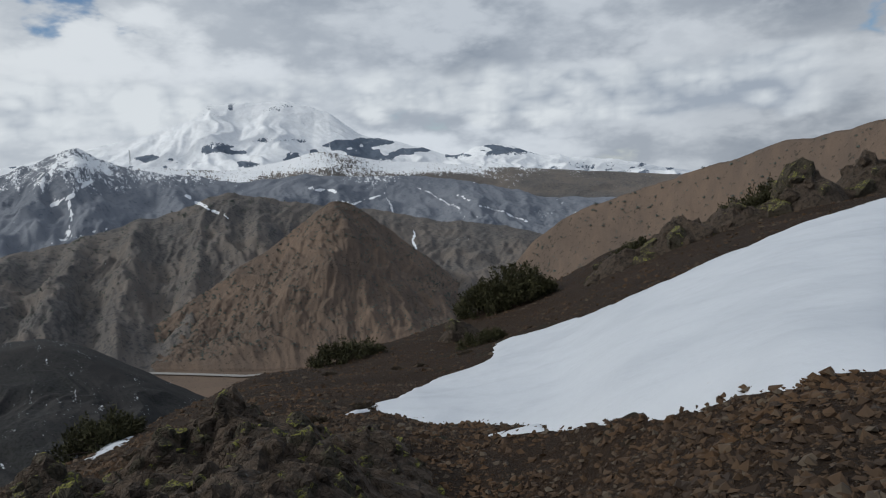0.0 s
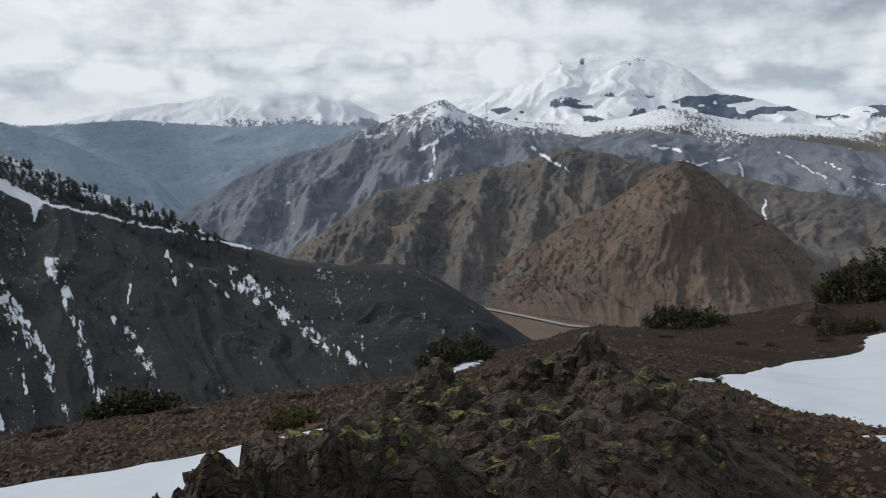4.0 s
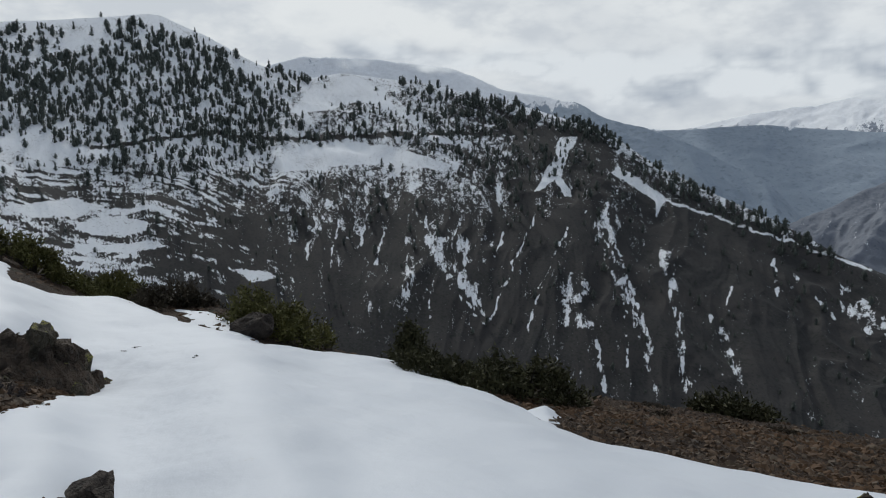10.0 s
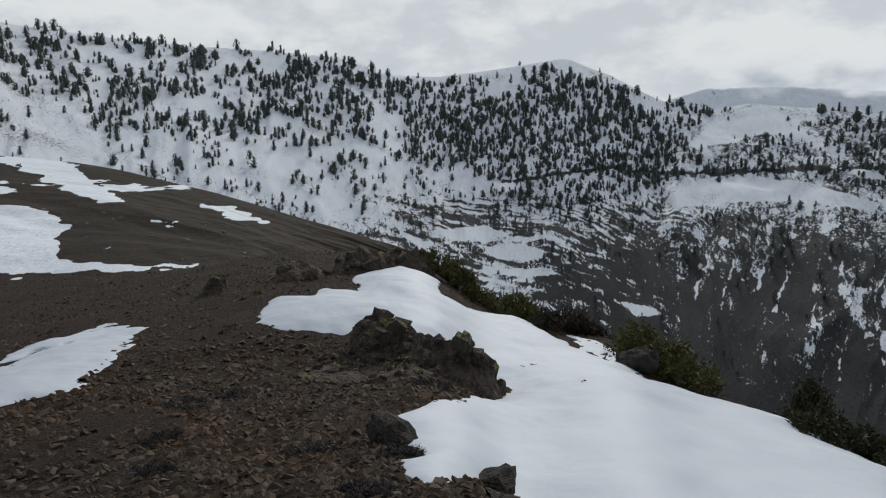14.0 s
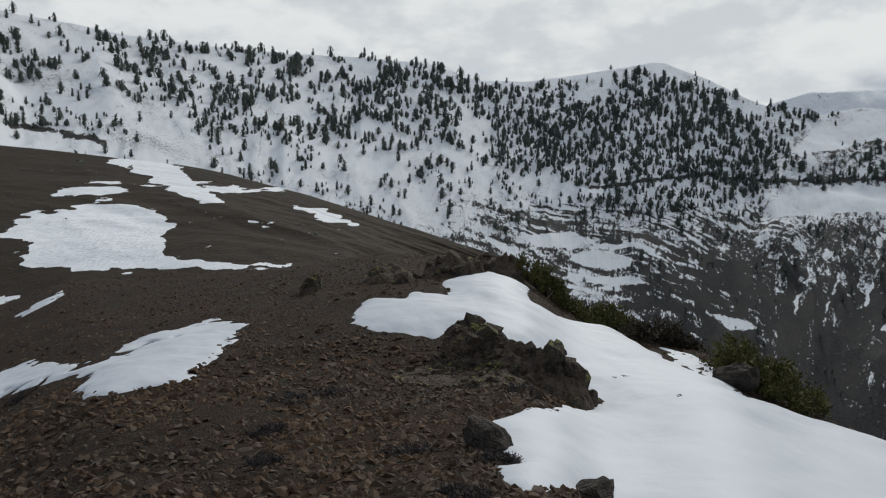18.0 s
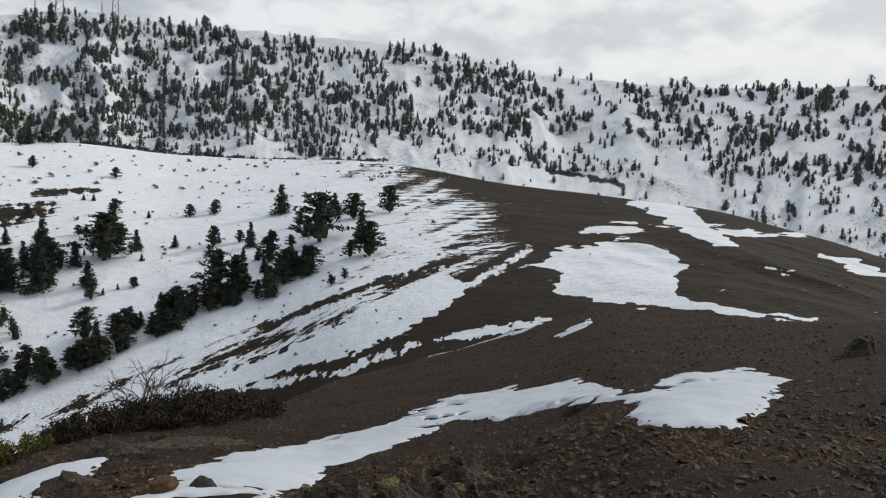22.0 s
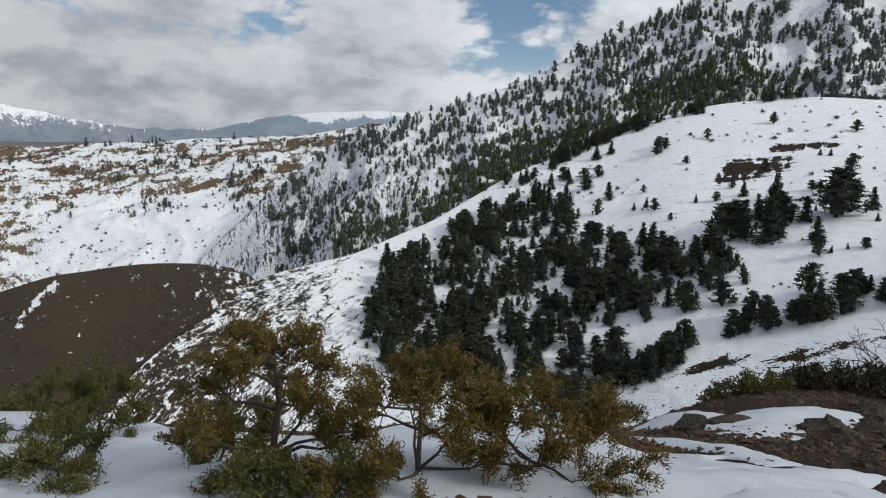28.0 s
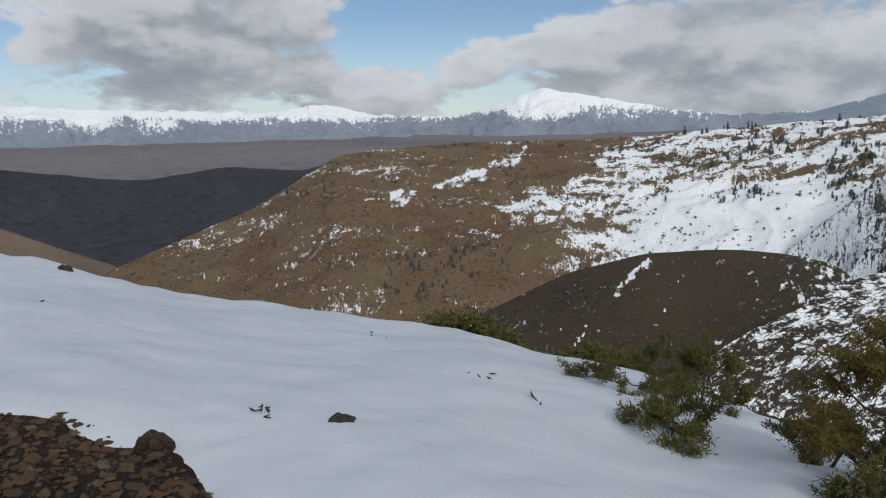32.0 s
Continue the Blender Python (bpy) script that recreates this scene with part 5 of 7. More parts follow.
def plant(spot, height, fir):
    """Sets a copy of one of the trees; the first of each kind is set last."""
    src = _pick.choice(FIRS if fir else PINES)
    wide = _pick.uniform(1.1, 1.55) * height * (0.95 if fir else 1.05)
    m = Matrix.LocRotScale(spot - Vector((0, 0, 0.02 * height)), Euler((_pick.gauss(0, 0.03), _pick.gauss(0, 0.03), _pick.uniform(0, 6.28))), (wide, wide, height))
    if src.name not in _firsts:
        _firsts[src.name] = (src, m)
    else:
        copy_thing(src, m)


# Single trees of the bowl: heading, height angle of the foot, height as an angle (degrees).
TREES_A = [
    (169.6, -0.8, 2.35), (166.6, -2.9, 3.99), (165.3, -0.8, 1.88), (163.9, -1.0, 2.11), (160.9, -0.4, 2.25),
    (163.3, -3.0, 2.82), (162.6, -4.0, 2.82), (164.2, -4.1, 1.41), (172.0, -3.5, 1.97), (174.8, -3.5, 1.64),
    (170.6, -4.7, 2.58), (174.7, -7.9, 4.23), (173.1, -7.4, 3.29), (170.6, -7.5, 2.58), (167.8, -5.6, 2.35),
    (177.0, -9.2, 2.35), (180.3, -3.9, 1.64), (182.5, -4.6, 3.52), (181.8, -1.3, 1.31), (186.5, -3.7, 2.11),
    (190.0, -6.6, 2.58), (188.6, -6.7, 3.05),
]
TREES_B = [
    (186.7, -6.8, 3.29), (184.4, -5.1, 1.88), (183.6, -6.5, 1.88), (183.8, -10.3, 2.35), (181.0, -10.2, 2.11),
    (186.4, -13.3, 2.35), (195.7, -4.7, 0.85), (198.6, -4.1, 1.31), (200.2, -3.5, 0.85), (206.8, -3.3, 0.7),
    (192.9, -1.2, 0.66), (199.7, -1.1, 1.17), (198.6, -0.6, 1.03), (187.0, 2.0, 0.85), (181.7, 1.5, 0.85),
    (164.6, -5.9, 0.66), (165.7, -6.4, 0.66), (177.6, -3.6, 0.94),
]
for _az, _el, _h in TREES_A + TREES_B:
    _spot, _v = bowl.at(_az, _el)
    plant(_spot, max(1.5, math.hypot(_spot.x, _spot.y) * math.tan(radians(_h))), _pick.random() < 0.45)


def within(shape, a, e):
    hit = False
    for (x0, y0), (x1, y1) in zip(shape, shape[1:] + shape[:1]):
        if (y0 > e) != (y1 > e) and a < (x1 - x0) * (e - y0) / (y1 - y0) + x0:
            hit = not hit
    return hit


# Stands of trees in the bowl: outline by heading and height angle, how many, least and most metres.
STANDS = [
    ([(217.5, -10.5), (214.5, -9.1), (210.7, -6.5), (206.4, -4.5), (202.5, -4.0), (199.7, -5.2), (197.6, -7.2), (188.9, -7.6), (187.0, -9.4), (189.9, -12.4), (196.5, -14.2), (201.0, -16.3), (207.0, -19.0), (213.6, -20.0), (218.5, -17.0)], 250, 2.5, 4.9),
    ([(209.0, -16.5), (198.0, -15.8), (194.5, -17.8), (199.0, -20.8), (208.0, -21.2)], 44, 2.2, 4.2),
    ([(197.9, -18.6), (193.7, -15.3), (187.0, -12.6), (189.9, -15.8), (196.5, -18.9)], 26, 2.2, 4.0),
    ([(191.0, -13.8), (187.0, -12.2), (179.9, -9.0), (176.2, -7.6), (172.9, -6.8), (167.2, -4.3), (166.7, -5.4), (175.6, -9.2), (184.1, -12.8)], 60, 2.0, 4.4),
    ([(191.0, -6.1), (189.4, -4.8), (186.6, -3.9), (185.2, -4.7), (185.6, -6.5)], 15, 2.8, 5.2),
    ([(183.5, -4.2), (182.4, -2.4), (181.2, -2.8), (181.5, -4.6)], 5, 2.8, 4.6),
    ([(210, -3.5), (199, -1.0), (190, 2.0), (184, 1.5), (196, -2.6), (208, -6.5)], 18, 1.5, 3.5),
    ([(206, -3.6), (200, -0.3), (193.5, 2.6), (186, 3.6), (184, 4.4), (200, 0.9)], 60, 2.2, 4.0),
    ([(200, -4.0), (186, -8.0), (166, -5.5), (168, -1.0), (184, 0.0)], 46, 1.0, 3.0),
]
for _shape, _count, _least, _most in STANDS:
    _made = 0
    while _made < _count:
        _a = _pick.uniform(min(p[0] for p in _shape), max(p[0] for p in _shape))
        _e = _pick.uniform(min(p[1] for p in _shape), max(p[1] for p in _shape))
        if within(_shape, _a, _e):
            plant(bowl.at(_a, _e)[0], _pick.uniform(_least, _most), _pick.random() < 0.38)
            _made += 1

for _tree, _m in _firsts.values():
    _tree.matrix_basis = _m


def far_tree(seed, spire):
    """A small cheap conifer, one metre high, for woods far off: a ragged, lumpy heart with blades standing out all over."""
    rng = np.random.default_rng(seed)
    wide = (lambda h: 0.25 * (1 - h) ** 0.9 + 0.006) if spire else (lambda h: 1.08 * pine_wide(h) + 0.008)
    levels = np.linspace(0.10, 0.96, 22)
    a = 2.4 * np.arange(22) + rng.uniform(-0.5, 0.5, 22)
    d = np.array([wide(h) for h in levels]) * rng.uniform(0.7, 1.0, 22)
    v, f = tufts(rng, np.stack([d * np.cos(a), d * np.sin(a), levels], 1), 0.17, 4, 0.9)
    rings, sides = (0.07, 0.22, 0.42, 0.62, 0.82), 6
    heart = [(wide(h) * m * math.cos(1.0472 * s + h), wide(h) * m * math.sin(1.0472 * s + h), h + rng.normal() * 0.025) for h in rings for s in range(sides) for m in (rng.uniform(0.2, 0.80),)] + [(0, 0, 0.97), (0, 0, -0.05)]
    n, top, hf = len(v), len(rings) - 1, []
    for r in range(top):
        for s in range(sides):
            i, j, k, m = r * sides + s, r * sides + (s + 1) % sides, (r + 1) * sides + s, (r + 1) * sides + (s + 1) % sides
            hf += [(i, j, m), (i, m, k)]
    hf += [(top * sides + s, top * sides + (s + 1) % sides, len(heart) - 2) for s in range(sides)] + [((s + 1) % sides, s, len(heart) - 1) for s in range(sides)]
    return np.concatenate([v, heart]), np.concatenate([f, np.array(hf) + n])


def far_shrub(seed):
    """A low ragged shrub, one metre high, of a few leaning blades round a squat heart."""
    rng = np.random.default_rng(seed)
    a = 1.257 * np.arange(5) + rng.uniform(-0.3, 0.3, 5)
    d = rng.uniform(0.25, 0.45, 5)
    ring = np.stack([d * np.cos(a), d * np.sin(a), rng.uniform(-0.05, 0.35, 5)], 1)
    top = np.array([[rng.uniform(-0.15, 0.15), rng.uniform(-0.15, 0.15), 0.85]])
    v, f = tufts(rng, ring * (0.8, 0.8, 1) + (0, 0, 0.25), 0.4, 2, 0.8)
    return np.concatenate([v, ring, top]), np.concatenate([f, [(len(v) + k, len(v) + (k + 1) % 5, len(v) + 5) for k in range(5)]])


FAR_SHRUBS = [far_shrub(240 + k) for k in range(8)]
FAR_TREES = [far_tree(200 + k, k % 3 == 0) for k in range(9)]


def woods(name, hill, span, tries, density, sizes, label, seed, low_v=0.02, squat=1.0, leaf=WOOD_FAR, kinds=FAR_TREES):
    """Trees strewn over a hillside by density, as one mesh. sizes: least and most height, as an angle (degrees)."""
    rng = np.random.default_rng(seed)
    az, v = rng.uniform(*span, tries), rng.uniform(low_v, 1.0, tries)
    x, y, z, arc, fall = hill.surf(az, v)
    el = np.degrees(np.arctan2(z - EYE, np.hypot(x, y)))
    keep = rng.uniform(size=tries) < density(az, el, v, arc, fall)
    x, y, z = x[keep], y[keep], z[keep]
    verts, faces, start = [], [], 0
    for k in range(len(x)):
        tv, tf = kinds[rng.integers(len(kinds))]
        h = math.hypot(x[k], y[k]) * math.tan(radians(sizes[0] + (sizes[1] - sizes[0]) * rng.uniform() ** 1.7))
        w = h * rng.uniform(0.85, 1.3) * squat
        a = rng.uniform(0, 6.28)
        turned = np.stack([tv[:, 0] * math.cos(a) - tv[:, 1] * math.sin(a), tv[:, 0] * math.sin(a) + tv[:, 1] * math.cos(a), tv[:, 2]], 1)
        verts.append(turned * (w, w, h) + (x[k], y[k], z[k]))
        faces.append(tf + start)
        start += len(tv)
    verts, faces = np.concatenate(verts), np.concatenate(faces)
    mesh = bpy.data.meshes.new(name)
    mesh.vertices.add(len(verts))
    mesh.vertices.foreach_set("co", verts.astype(np.float32).ravel())
    mesh.loops.add(faces.size)
    mesh.loops.foreach_set("vertex_index", faces.astype(np.int32).ravel())
    mesh.polygons.add(len(faces))
    mesh.polygons.foreach_set("loop_start", np.arange(0, faces.size, 3, dtype=np.int32))
    mesh.update(calc_edges=True)
    mesh.materials.append(leaf)
    return tagged(new(name, mesh), label, "forest", kind="stuff")


GROVE = [(111.4, 4.7), (105.0, 5.3), (94.4, 6.6), (90.3, 2.5), (90.2, -0.2), (96.6, -3.0), (104.1, -2.5), (109.6, 0.7), (109.1, 3.0)]


def over_bowl(az, el):
    """How far above the bowl's rim, in degrees."""
    return el - np.interp(az, [k[0] for k in BOWL_CREST], [k[1] for k in BOWL_CREST])


def dark_woods(az, el, v, arc, fall):
    clump = fbm(arc / 22, fall / 22, 71, 3)
    crest = ramp(0.80, 0.93, v) * ramp(40, 56, az)
    grove = ramp(-1.2, 0.6, outline_distance(az, el, GROVE))
    mid = ramp(60, 75, az) * ramp(-10, 0, el) * 0.45
    field = np.max([ramp(-0.5, 0.1, outline_distance(az, el, o)) for o in FIELDS[:9]], 0)
    upper = ramp(90, 94, az) * ramp(-1, 2, el) * 0.65
    d = np.maximum(np.maximum(crest * 0.75, grove), np.maximum(mid, upper)) * ramp(0.36, 0.58, clump + 0.22 * grove) + 0.03
    return d * (1 - 0.95 * field) * (1 - 0.85 * ramp(88, 93, az) * ramp(0.87, 0.96, v))


def forest_woods(az, el, v, arc, fall):
    clump = fbm(arc / 18, fall / 18, 73, 3)
    over = over_bowl(az, el)
    block = ramp(159, 165, az) * ramp(190, 184, az) * ramp(9.6, 8.0, el)
    left = ramp(185, 190, az) * (1 - 0.9 * ramp(206, 222, az - 1.2 * el))
    basin = ramp(142, 132, az) * ramp(3.2, 1.4, el)  # open snow in the valley head
    d = np.maximum(np.maximum(block * 0.75, left * 0.50), 0.62 + 0.22 * ramp(138, 128, az) - 0.36 * basin) * ramp(0.36, 0.55, clump - 0.08 * basin + 0.12 * np.maximum(block, left))
    d = d * (1 - 0.9 * ramp(130, 136, az) * ramp(166, 160, az) * ramp(1.7, 1.1, over))
    return d * (1 - 0.6 * ramp(0.9, 1.0, v))


def spur_woods(az, el, v, arc, fall):
    clump = fbm(arc / 20, fall / 20, 75, 3)
    ravine = ramp(-0.4, 0.3, outline_distance(az, el, RAVINE)) * ramp(0.40, 0.5, fbm(arc / 8, fall / 8, 76, 2))
    slope = (0.55 * ramp(246, 236, az) + 0.05) * ramp(0.46, 0.62, clump) * ramp(-6.6, -5.4, el) * (1 - 0.7 * ramp(0.86, 0.98, v))
    return np.maximum(slope, 0.8 * ravine)


def bowl_scrub(az, el, v, arc, fall):
    bald = (az > 100) & (az < 156)  # the brown saddle
    return (0.15 + 0.85 * ramp(0.45, 0.62, fbm(arc / 9, fall / 7, 77, 3))) * np.where(bald, 0.12, 1.0)


def stand_woods(az, el, v, arc, fall):
    return ramp(-0.2, 0.8, outline_distance(az, el, STANDS[0][0])) * ramp(0.30, 0.48, fbm(arc / 9, fall / 9, 78, 3))


woods("pine_stand", bowl, (186, 219), 1500, stand_woods, (0.55, 1.5), "close-grown young pines filling the stand in the bowl", 91, 0.02, 1.1, STAND_GREEN)
woods("forest_dark", dark_ridge, (40, 112), 16000, dark_woods, (0.24, 0.78), "scattered dark conifers on the snow-streaked mountainside", 81)
woods("forest_slope", dark_ridge, (112, 226), 18500, forest_woods, (0.26, 0.92), "conifer woods thinning up the snowy mountainside", 82)
def band_woods(az, el, v, arc, fall):
    over = over_bowl(az, el)
    return ramp(-1.5, 0.0, over) * ramp(3.2 + 1.5 * fbm(arc / 25, 0 * arc, 31, 2), 1.4, over) * ramp(0.30, 0.45, fbm(arc / 14, fall / 14, 32, 3)) * ramp(184, 190, az)


woods("forest_band", dark_ridge, (184, 221), 10000, band_woods, (0.30, 0.82), "dense dark green pine belt behind the snowy bowl", 90, 0.02, 1.0, WOOD_GREEN)
woods("forest_spur", spur, (214, 284), 9000, spur_woods, (0.18, 0.62), "sparse conifers and shrubs on the hill spur", 83)
woods("shrubs_bowl", bowl, (112, 224), 2600, bowl_scrub, (0.08, 0.36), "small dark shrubs and stones on the snowy bowl", 84, 0.02, 1.5, WOOD_FAR, FAR_SHRUBS)
woods("shrubs_mound", mound, (226, 262), 1100, bowl_scrub, (0.08, 0.34), "small dark shrubs on the bare mound", 85, 0.02, 1.2, WOOD_FAR, FAR_SHRUBS)
woods("shrubs_spur", spur, (214, 286), 5200, bowl_scrub, (0.06, 0.26), "low dark scrub on the hill spur", 86, 0.02, 1.5, WOOD_FAR, FAR_SHRUBS)
woods("shrubs_slope", slope, (-40, -3), 4500, bowl_scrub, (0.08, 0.26), "low dark scrub on the tan slope", 87, 0.02, 1.5, WOOD_FAR, FAR_SHRUBS)
woods("shrubs_pyramid", pyramid, (-4, 30), 6500, bowl_scrub, (0.06, 0.20), "dark scrub dotting the pyramid mountain", 88, 0.1, 1.4, WOOD_FAR, FAR_SHRUBS)
woods("shrubs_shoulder", shoulder, (8, 44), 5000, bowl_scrub, (0.05, 0.17), "dark scrub dotting the mountain shoulder", 89, 0.1, 1.4, WOOD_FAR, FAR_SHRUBS)


# ---- rocks and stones ----
def rock_material(name, a, b, dark, lichen=0.5):
    m, t, s = material(name)
    p = place(t)
    pick = t.nodes.new("ShaderNodeObjectInfo").outputs["Random"]
    big, mid, fine = noise_tex(t, p, 1.6, 4.0, 0.6), noise_tex(t, p, 7.0, 5.0, 0.65), noise_tex(t, p, 38.0, 4.0, 0.65)
    stone = mix(t, maths(t, "ADD", maths(t, "MULTIPLY", pick, 0.6), maths(t, "MULTIPLY", big, 0.4)), a, b)
    stone = mix(t, smooth(t, mid, 0.42, 0.68), stone, dark)
    stone = mix(t, maths(t, "MULTIPLY", smooth(t, fine, 0.55, 0.75), 0.5), stone, tuple(1.5 * c for c in b))
    apart = t.nodes.new("ShaderNodeSeparateXYZ")
    link(t, t.nodes.new("ShaderNodeNewGeometry").outputs["Normal"], apart.inputs[0])
    crust = maths(t, "ADD", maths(t, "MULTIPLY", apart.outputs[2], 0.28), noise_tex(t, p, 5.5, 6.0, 0.66))
    spots = maths(t, "MULTIPLY", smooth(t, crust, 1.10 - lichen, 1.16 - lichen), smooth(t, noise_tex(t, p, 30.0, 4.0, 0.7), 0.42, 0.56))
    stone = mix(t, spots, stone, (0.230, 0.225, 0.050))
    grey = smooth(t, noise_tex(t, p, 11.0, 4.0, 0.6), 0.62, 0.70)
    stone = mix(t, maths(t, "MULTIPLY", grey, 0.5), stone, (0.16, 0.155, 0.14))
    link(t, stone, s.inputs["Base Color"])
    s.inputs["Roughness"].default_value, s.inputs["Specular IOR Level"].default_value = 0.88, 0.25
    cracks = t.nodes.new("ShaderNodeTexVoronoi")
    cracks.feature = "DISTANCE_TO_EDGE"
    cracks.inputs["Scale"].default_value = 8.0
    bent = t.nodes.new("ShaderNodeVectorMath")
    bent.operation = "ADD"
    wander = t.nodes.new("ShaderNodeTexNoise")
    wander.inputs["Scale"].default_value = 3.0
    link(t, p, wander.inputs["Vector"])
    link(t, p, bent.inputs[0])
    link(t, wander.outputs["Color"], bent.inputs[1])
    link(t, bent.outputs[0], cracks.inputs["Vector"])
    cleft = smooth(t, cracks.outputs["Distance"], 0.0, 0.09)
    relief = maths(t, "ADD", maths(t, "ADD", mid, maths(t, "MULTIPLY", fine, 0.6)), maths(t, "MULTIPLY", cleft, 0.45))
    bump(t, s, relief, 1.0, 0.08)
    return m


ROCK = rock_material("weathered_rock", (0.119, 0.086, 0.061), (0.081, 0.063, 0.049), (0.038, 0.030, 0.023), 0.24)
LICHEN_ROCK = rock_material("lichen_rock", (0.104, 0.083, 0.058), (0.075, 0.065, 0.047), (0.036, 0.033, 0.022), 0.41)
STONE = rock_material("field_stone", (0.078, 0.050, 0.032), (0.058, 0.044, 0.035), (0.026, 0.018, 0.013), 0.12)
DULL_ROCK = rock_material("dull_rock", (0.082, 0.064, 0.050), (0.060, 0.049, 0.041), (0.030, 0.025, 0.021), 0.05)
RUST_STONE = rock_material("rusty_stone", (0.20, 0.105, 0.045), (0.15, 0.085, 0.045), (0.08, 0.05, 0.03), 0.2)


def rock_points(seed, corners, cuts, jag=0.02, block=0.62):
    """Verts and faces of a fractured block within a one-metre cube: the hull of some corners, split and roughened."""
    rng = np.random.default_rng(seed)
    way = rng.normal(size=(corners, 3))
    way /= np.abs(way).max(1)[:, None] ** block * np.linalg.norm(way, axis=1)[:, None] ** (1 - block)
    bm = bmesh.new()
    for p in way * rng.uniform(0.75, 1.0, (corners, 1)):
        bm.verts.new(p)
    got = bmesh.ops.convex_hull(bm, input=bm.verts)
    bmesh.ops.delete(bm, geom=[g for g in got["geom_interior"] if isinstance(g, bmesh.types.BMVert)], context="VERTS")
    bmesh.ops.triangulate(bm, faces=bm.faces)
    if cuts:
        bmesh.ops.subdivide_edges(bm, edges=bm.edges, cuts=cuts, use_grid_fill=True)
        bmesh.ops.triangulate(bm, faces=bm.faces)
    bm.verts.index_update()
    v = np.array([p.co for p in bm.verts])
    f = [[q.index for q in face.verts] for face in bm.faces]
    bm.free()
    if cuts:
        v = v * (1 + 0.5 * (fbm(2.6 * v[:, 0] + 1.3 * v[:, 2] + seed, 2.6 * v[:, 1] - 1.7 * v[:, 2], seed, 3) - 0.5))[:, None]
    v = v + rng.normal(size=v.shape) * jag
    low, high = v.min(0), v.max(0)
    return (v - low) / (high - low) - 0.5, f


def rock_mesh(name, seed, corners, cuts, mat, jag=0.02, block=0.62):
    v, f = rock_points(seed, corners, cuts, jag, block)
    return triangles(name, v, f, mat)


ROCKS = [rock_mesh("rock", 300 + k, 26, 1, LICHEN_ROCK if k % 3 == 0 else ROCK, 0.035) for k in range(14)]
BLADES = [rock_mesh("rock", 360 + k, 20, 4, LICHEN_ROCK if k % 2 == 0 else ROCK, 0.022, 0.42) for k in range(10)]
STONES = [rock_mesh("stone", 330 + k, 11, 1, STONE, 0.03) for k in range(12)]
_rock = random.Random(9)


def ground_at(x, y):
    return float(ground_z(np.array([x]), np.array([y]))[0])


def heap_height(x, y, heaps):
    """How high the rock stands over the ground."""
    h = np.zeros_like(x)
    for hx, hy, spread, top, _, _ in heaps:
        h = np.maximum(h, top * (1 - np.minimum(np.hypot(x - hx, y - hy) / spread, 1) ** 1.6))
    return h


def outcrop(name, label, heaps, upright=1.0, lean=0.45):
    """Fractured bedrock: a rough core, set all over with standing blocks. heaps: x, y, spread, top, block size, how many."""
    cx, cy = heaps[0][0], heaps[0][1]
    root = new(name)
    root.location = (cx, cy, ground_at(cx, cy))
    step = 0.35 * min(h[4] for h in heaps)
    x0, x1 = min(h[0] - h[2] for h in heaps), max(h[0] + h[2] for h in heaps)
    y0, y1 = min(h[1] - h[2] for h in heaps), max(h[1] + h[2] for h in heaps)
    gx, gy = np.meshgrid(np.arange(x0, x1 + step, step), np.arange(y0, y1 + step, step))
    gx, gy = gx + step * 0.7 * (value_noise(gx / step, gy / step, 5) - 0.5), gy + step * 0.7 * (value_noise(gx / step, gy / step, 6) - 0.5)
    h = heap_height(gx, gy, heaps)
    gz = ground_z(gx, gy) + np.where(h > 0, 0.78 * h + 0.5 * h * (value_noise(gx / step * 0.7, gy / step * 0.7, 8) - 0.5), -0.15)
    core = sheet("core", gx - cx, gy - cy, gz - root.location.z, ROCK, None, None, root)
    core.data.polygons.foreach_set("use_smooth", np.zeros(len(core.data.polygons), bool))
    for x, y, spread, top, size, count in heaps:
        for _ in range(count):
            r, a = spread * 0.97 * math.sqrt(_rock.random()), _rock.uniform(0, 6.28)
            px, py = x + r * math.cos(a), y + r * math.sin(a)
            s = size * (0.45 + 0.85 * _rock.random() ** 2)
            up = s * upright * _rock.uniform(0.75, 1.4)
            over = float(heap_height(np.array([px]), np.array([py]), heaps)[0])
            z = ground_at(px, py) + over * _rock.uniform(0.72, 1.0) - _rock.uniform(0.2, 0.45) * up
            piece = new("rock", _rock.choice(ROCKS))
            piece.parent = root
            piece.matrix_basis = Matrix.LocRotScale(Vector((px - cx, py - cy, z - root.location.z)), Euler((_rock.gauss(0, lean), _rock.gauss(0, lean), _rock.uniform(0, 6.28))), (s * 1.1, s * _rock.uniform(0.7, 1.0), up))
    return tagged(root, label, "rock", "rock outcrops on the knoll")


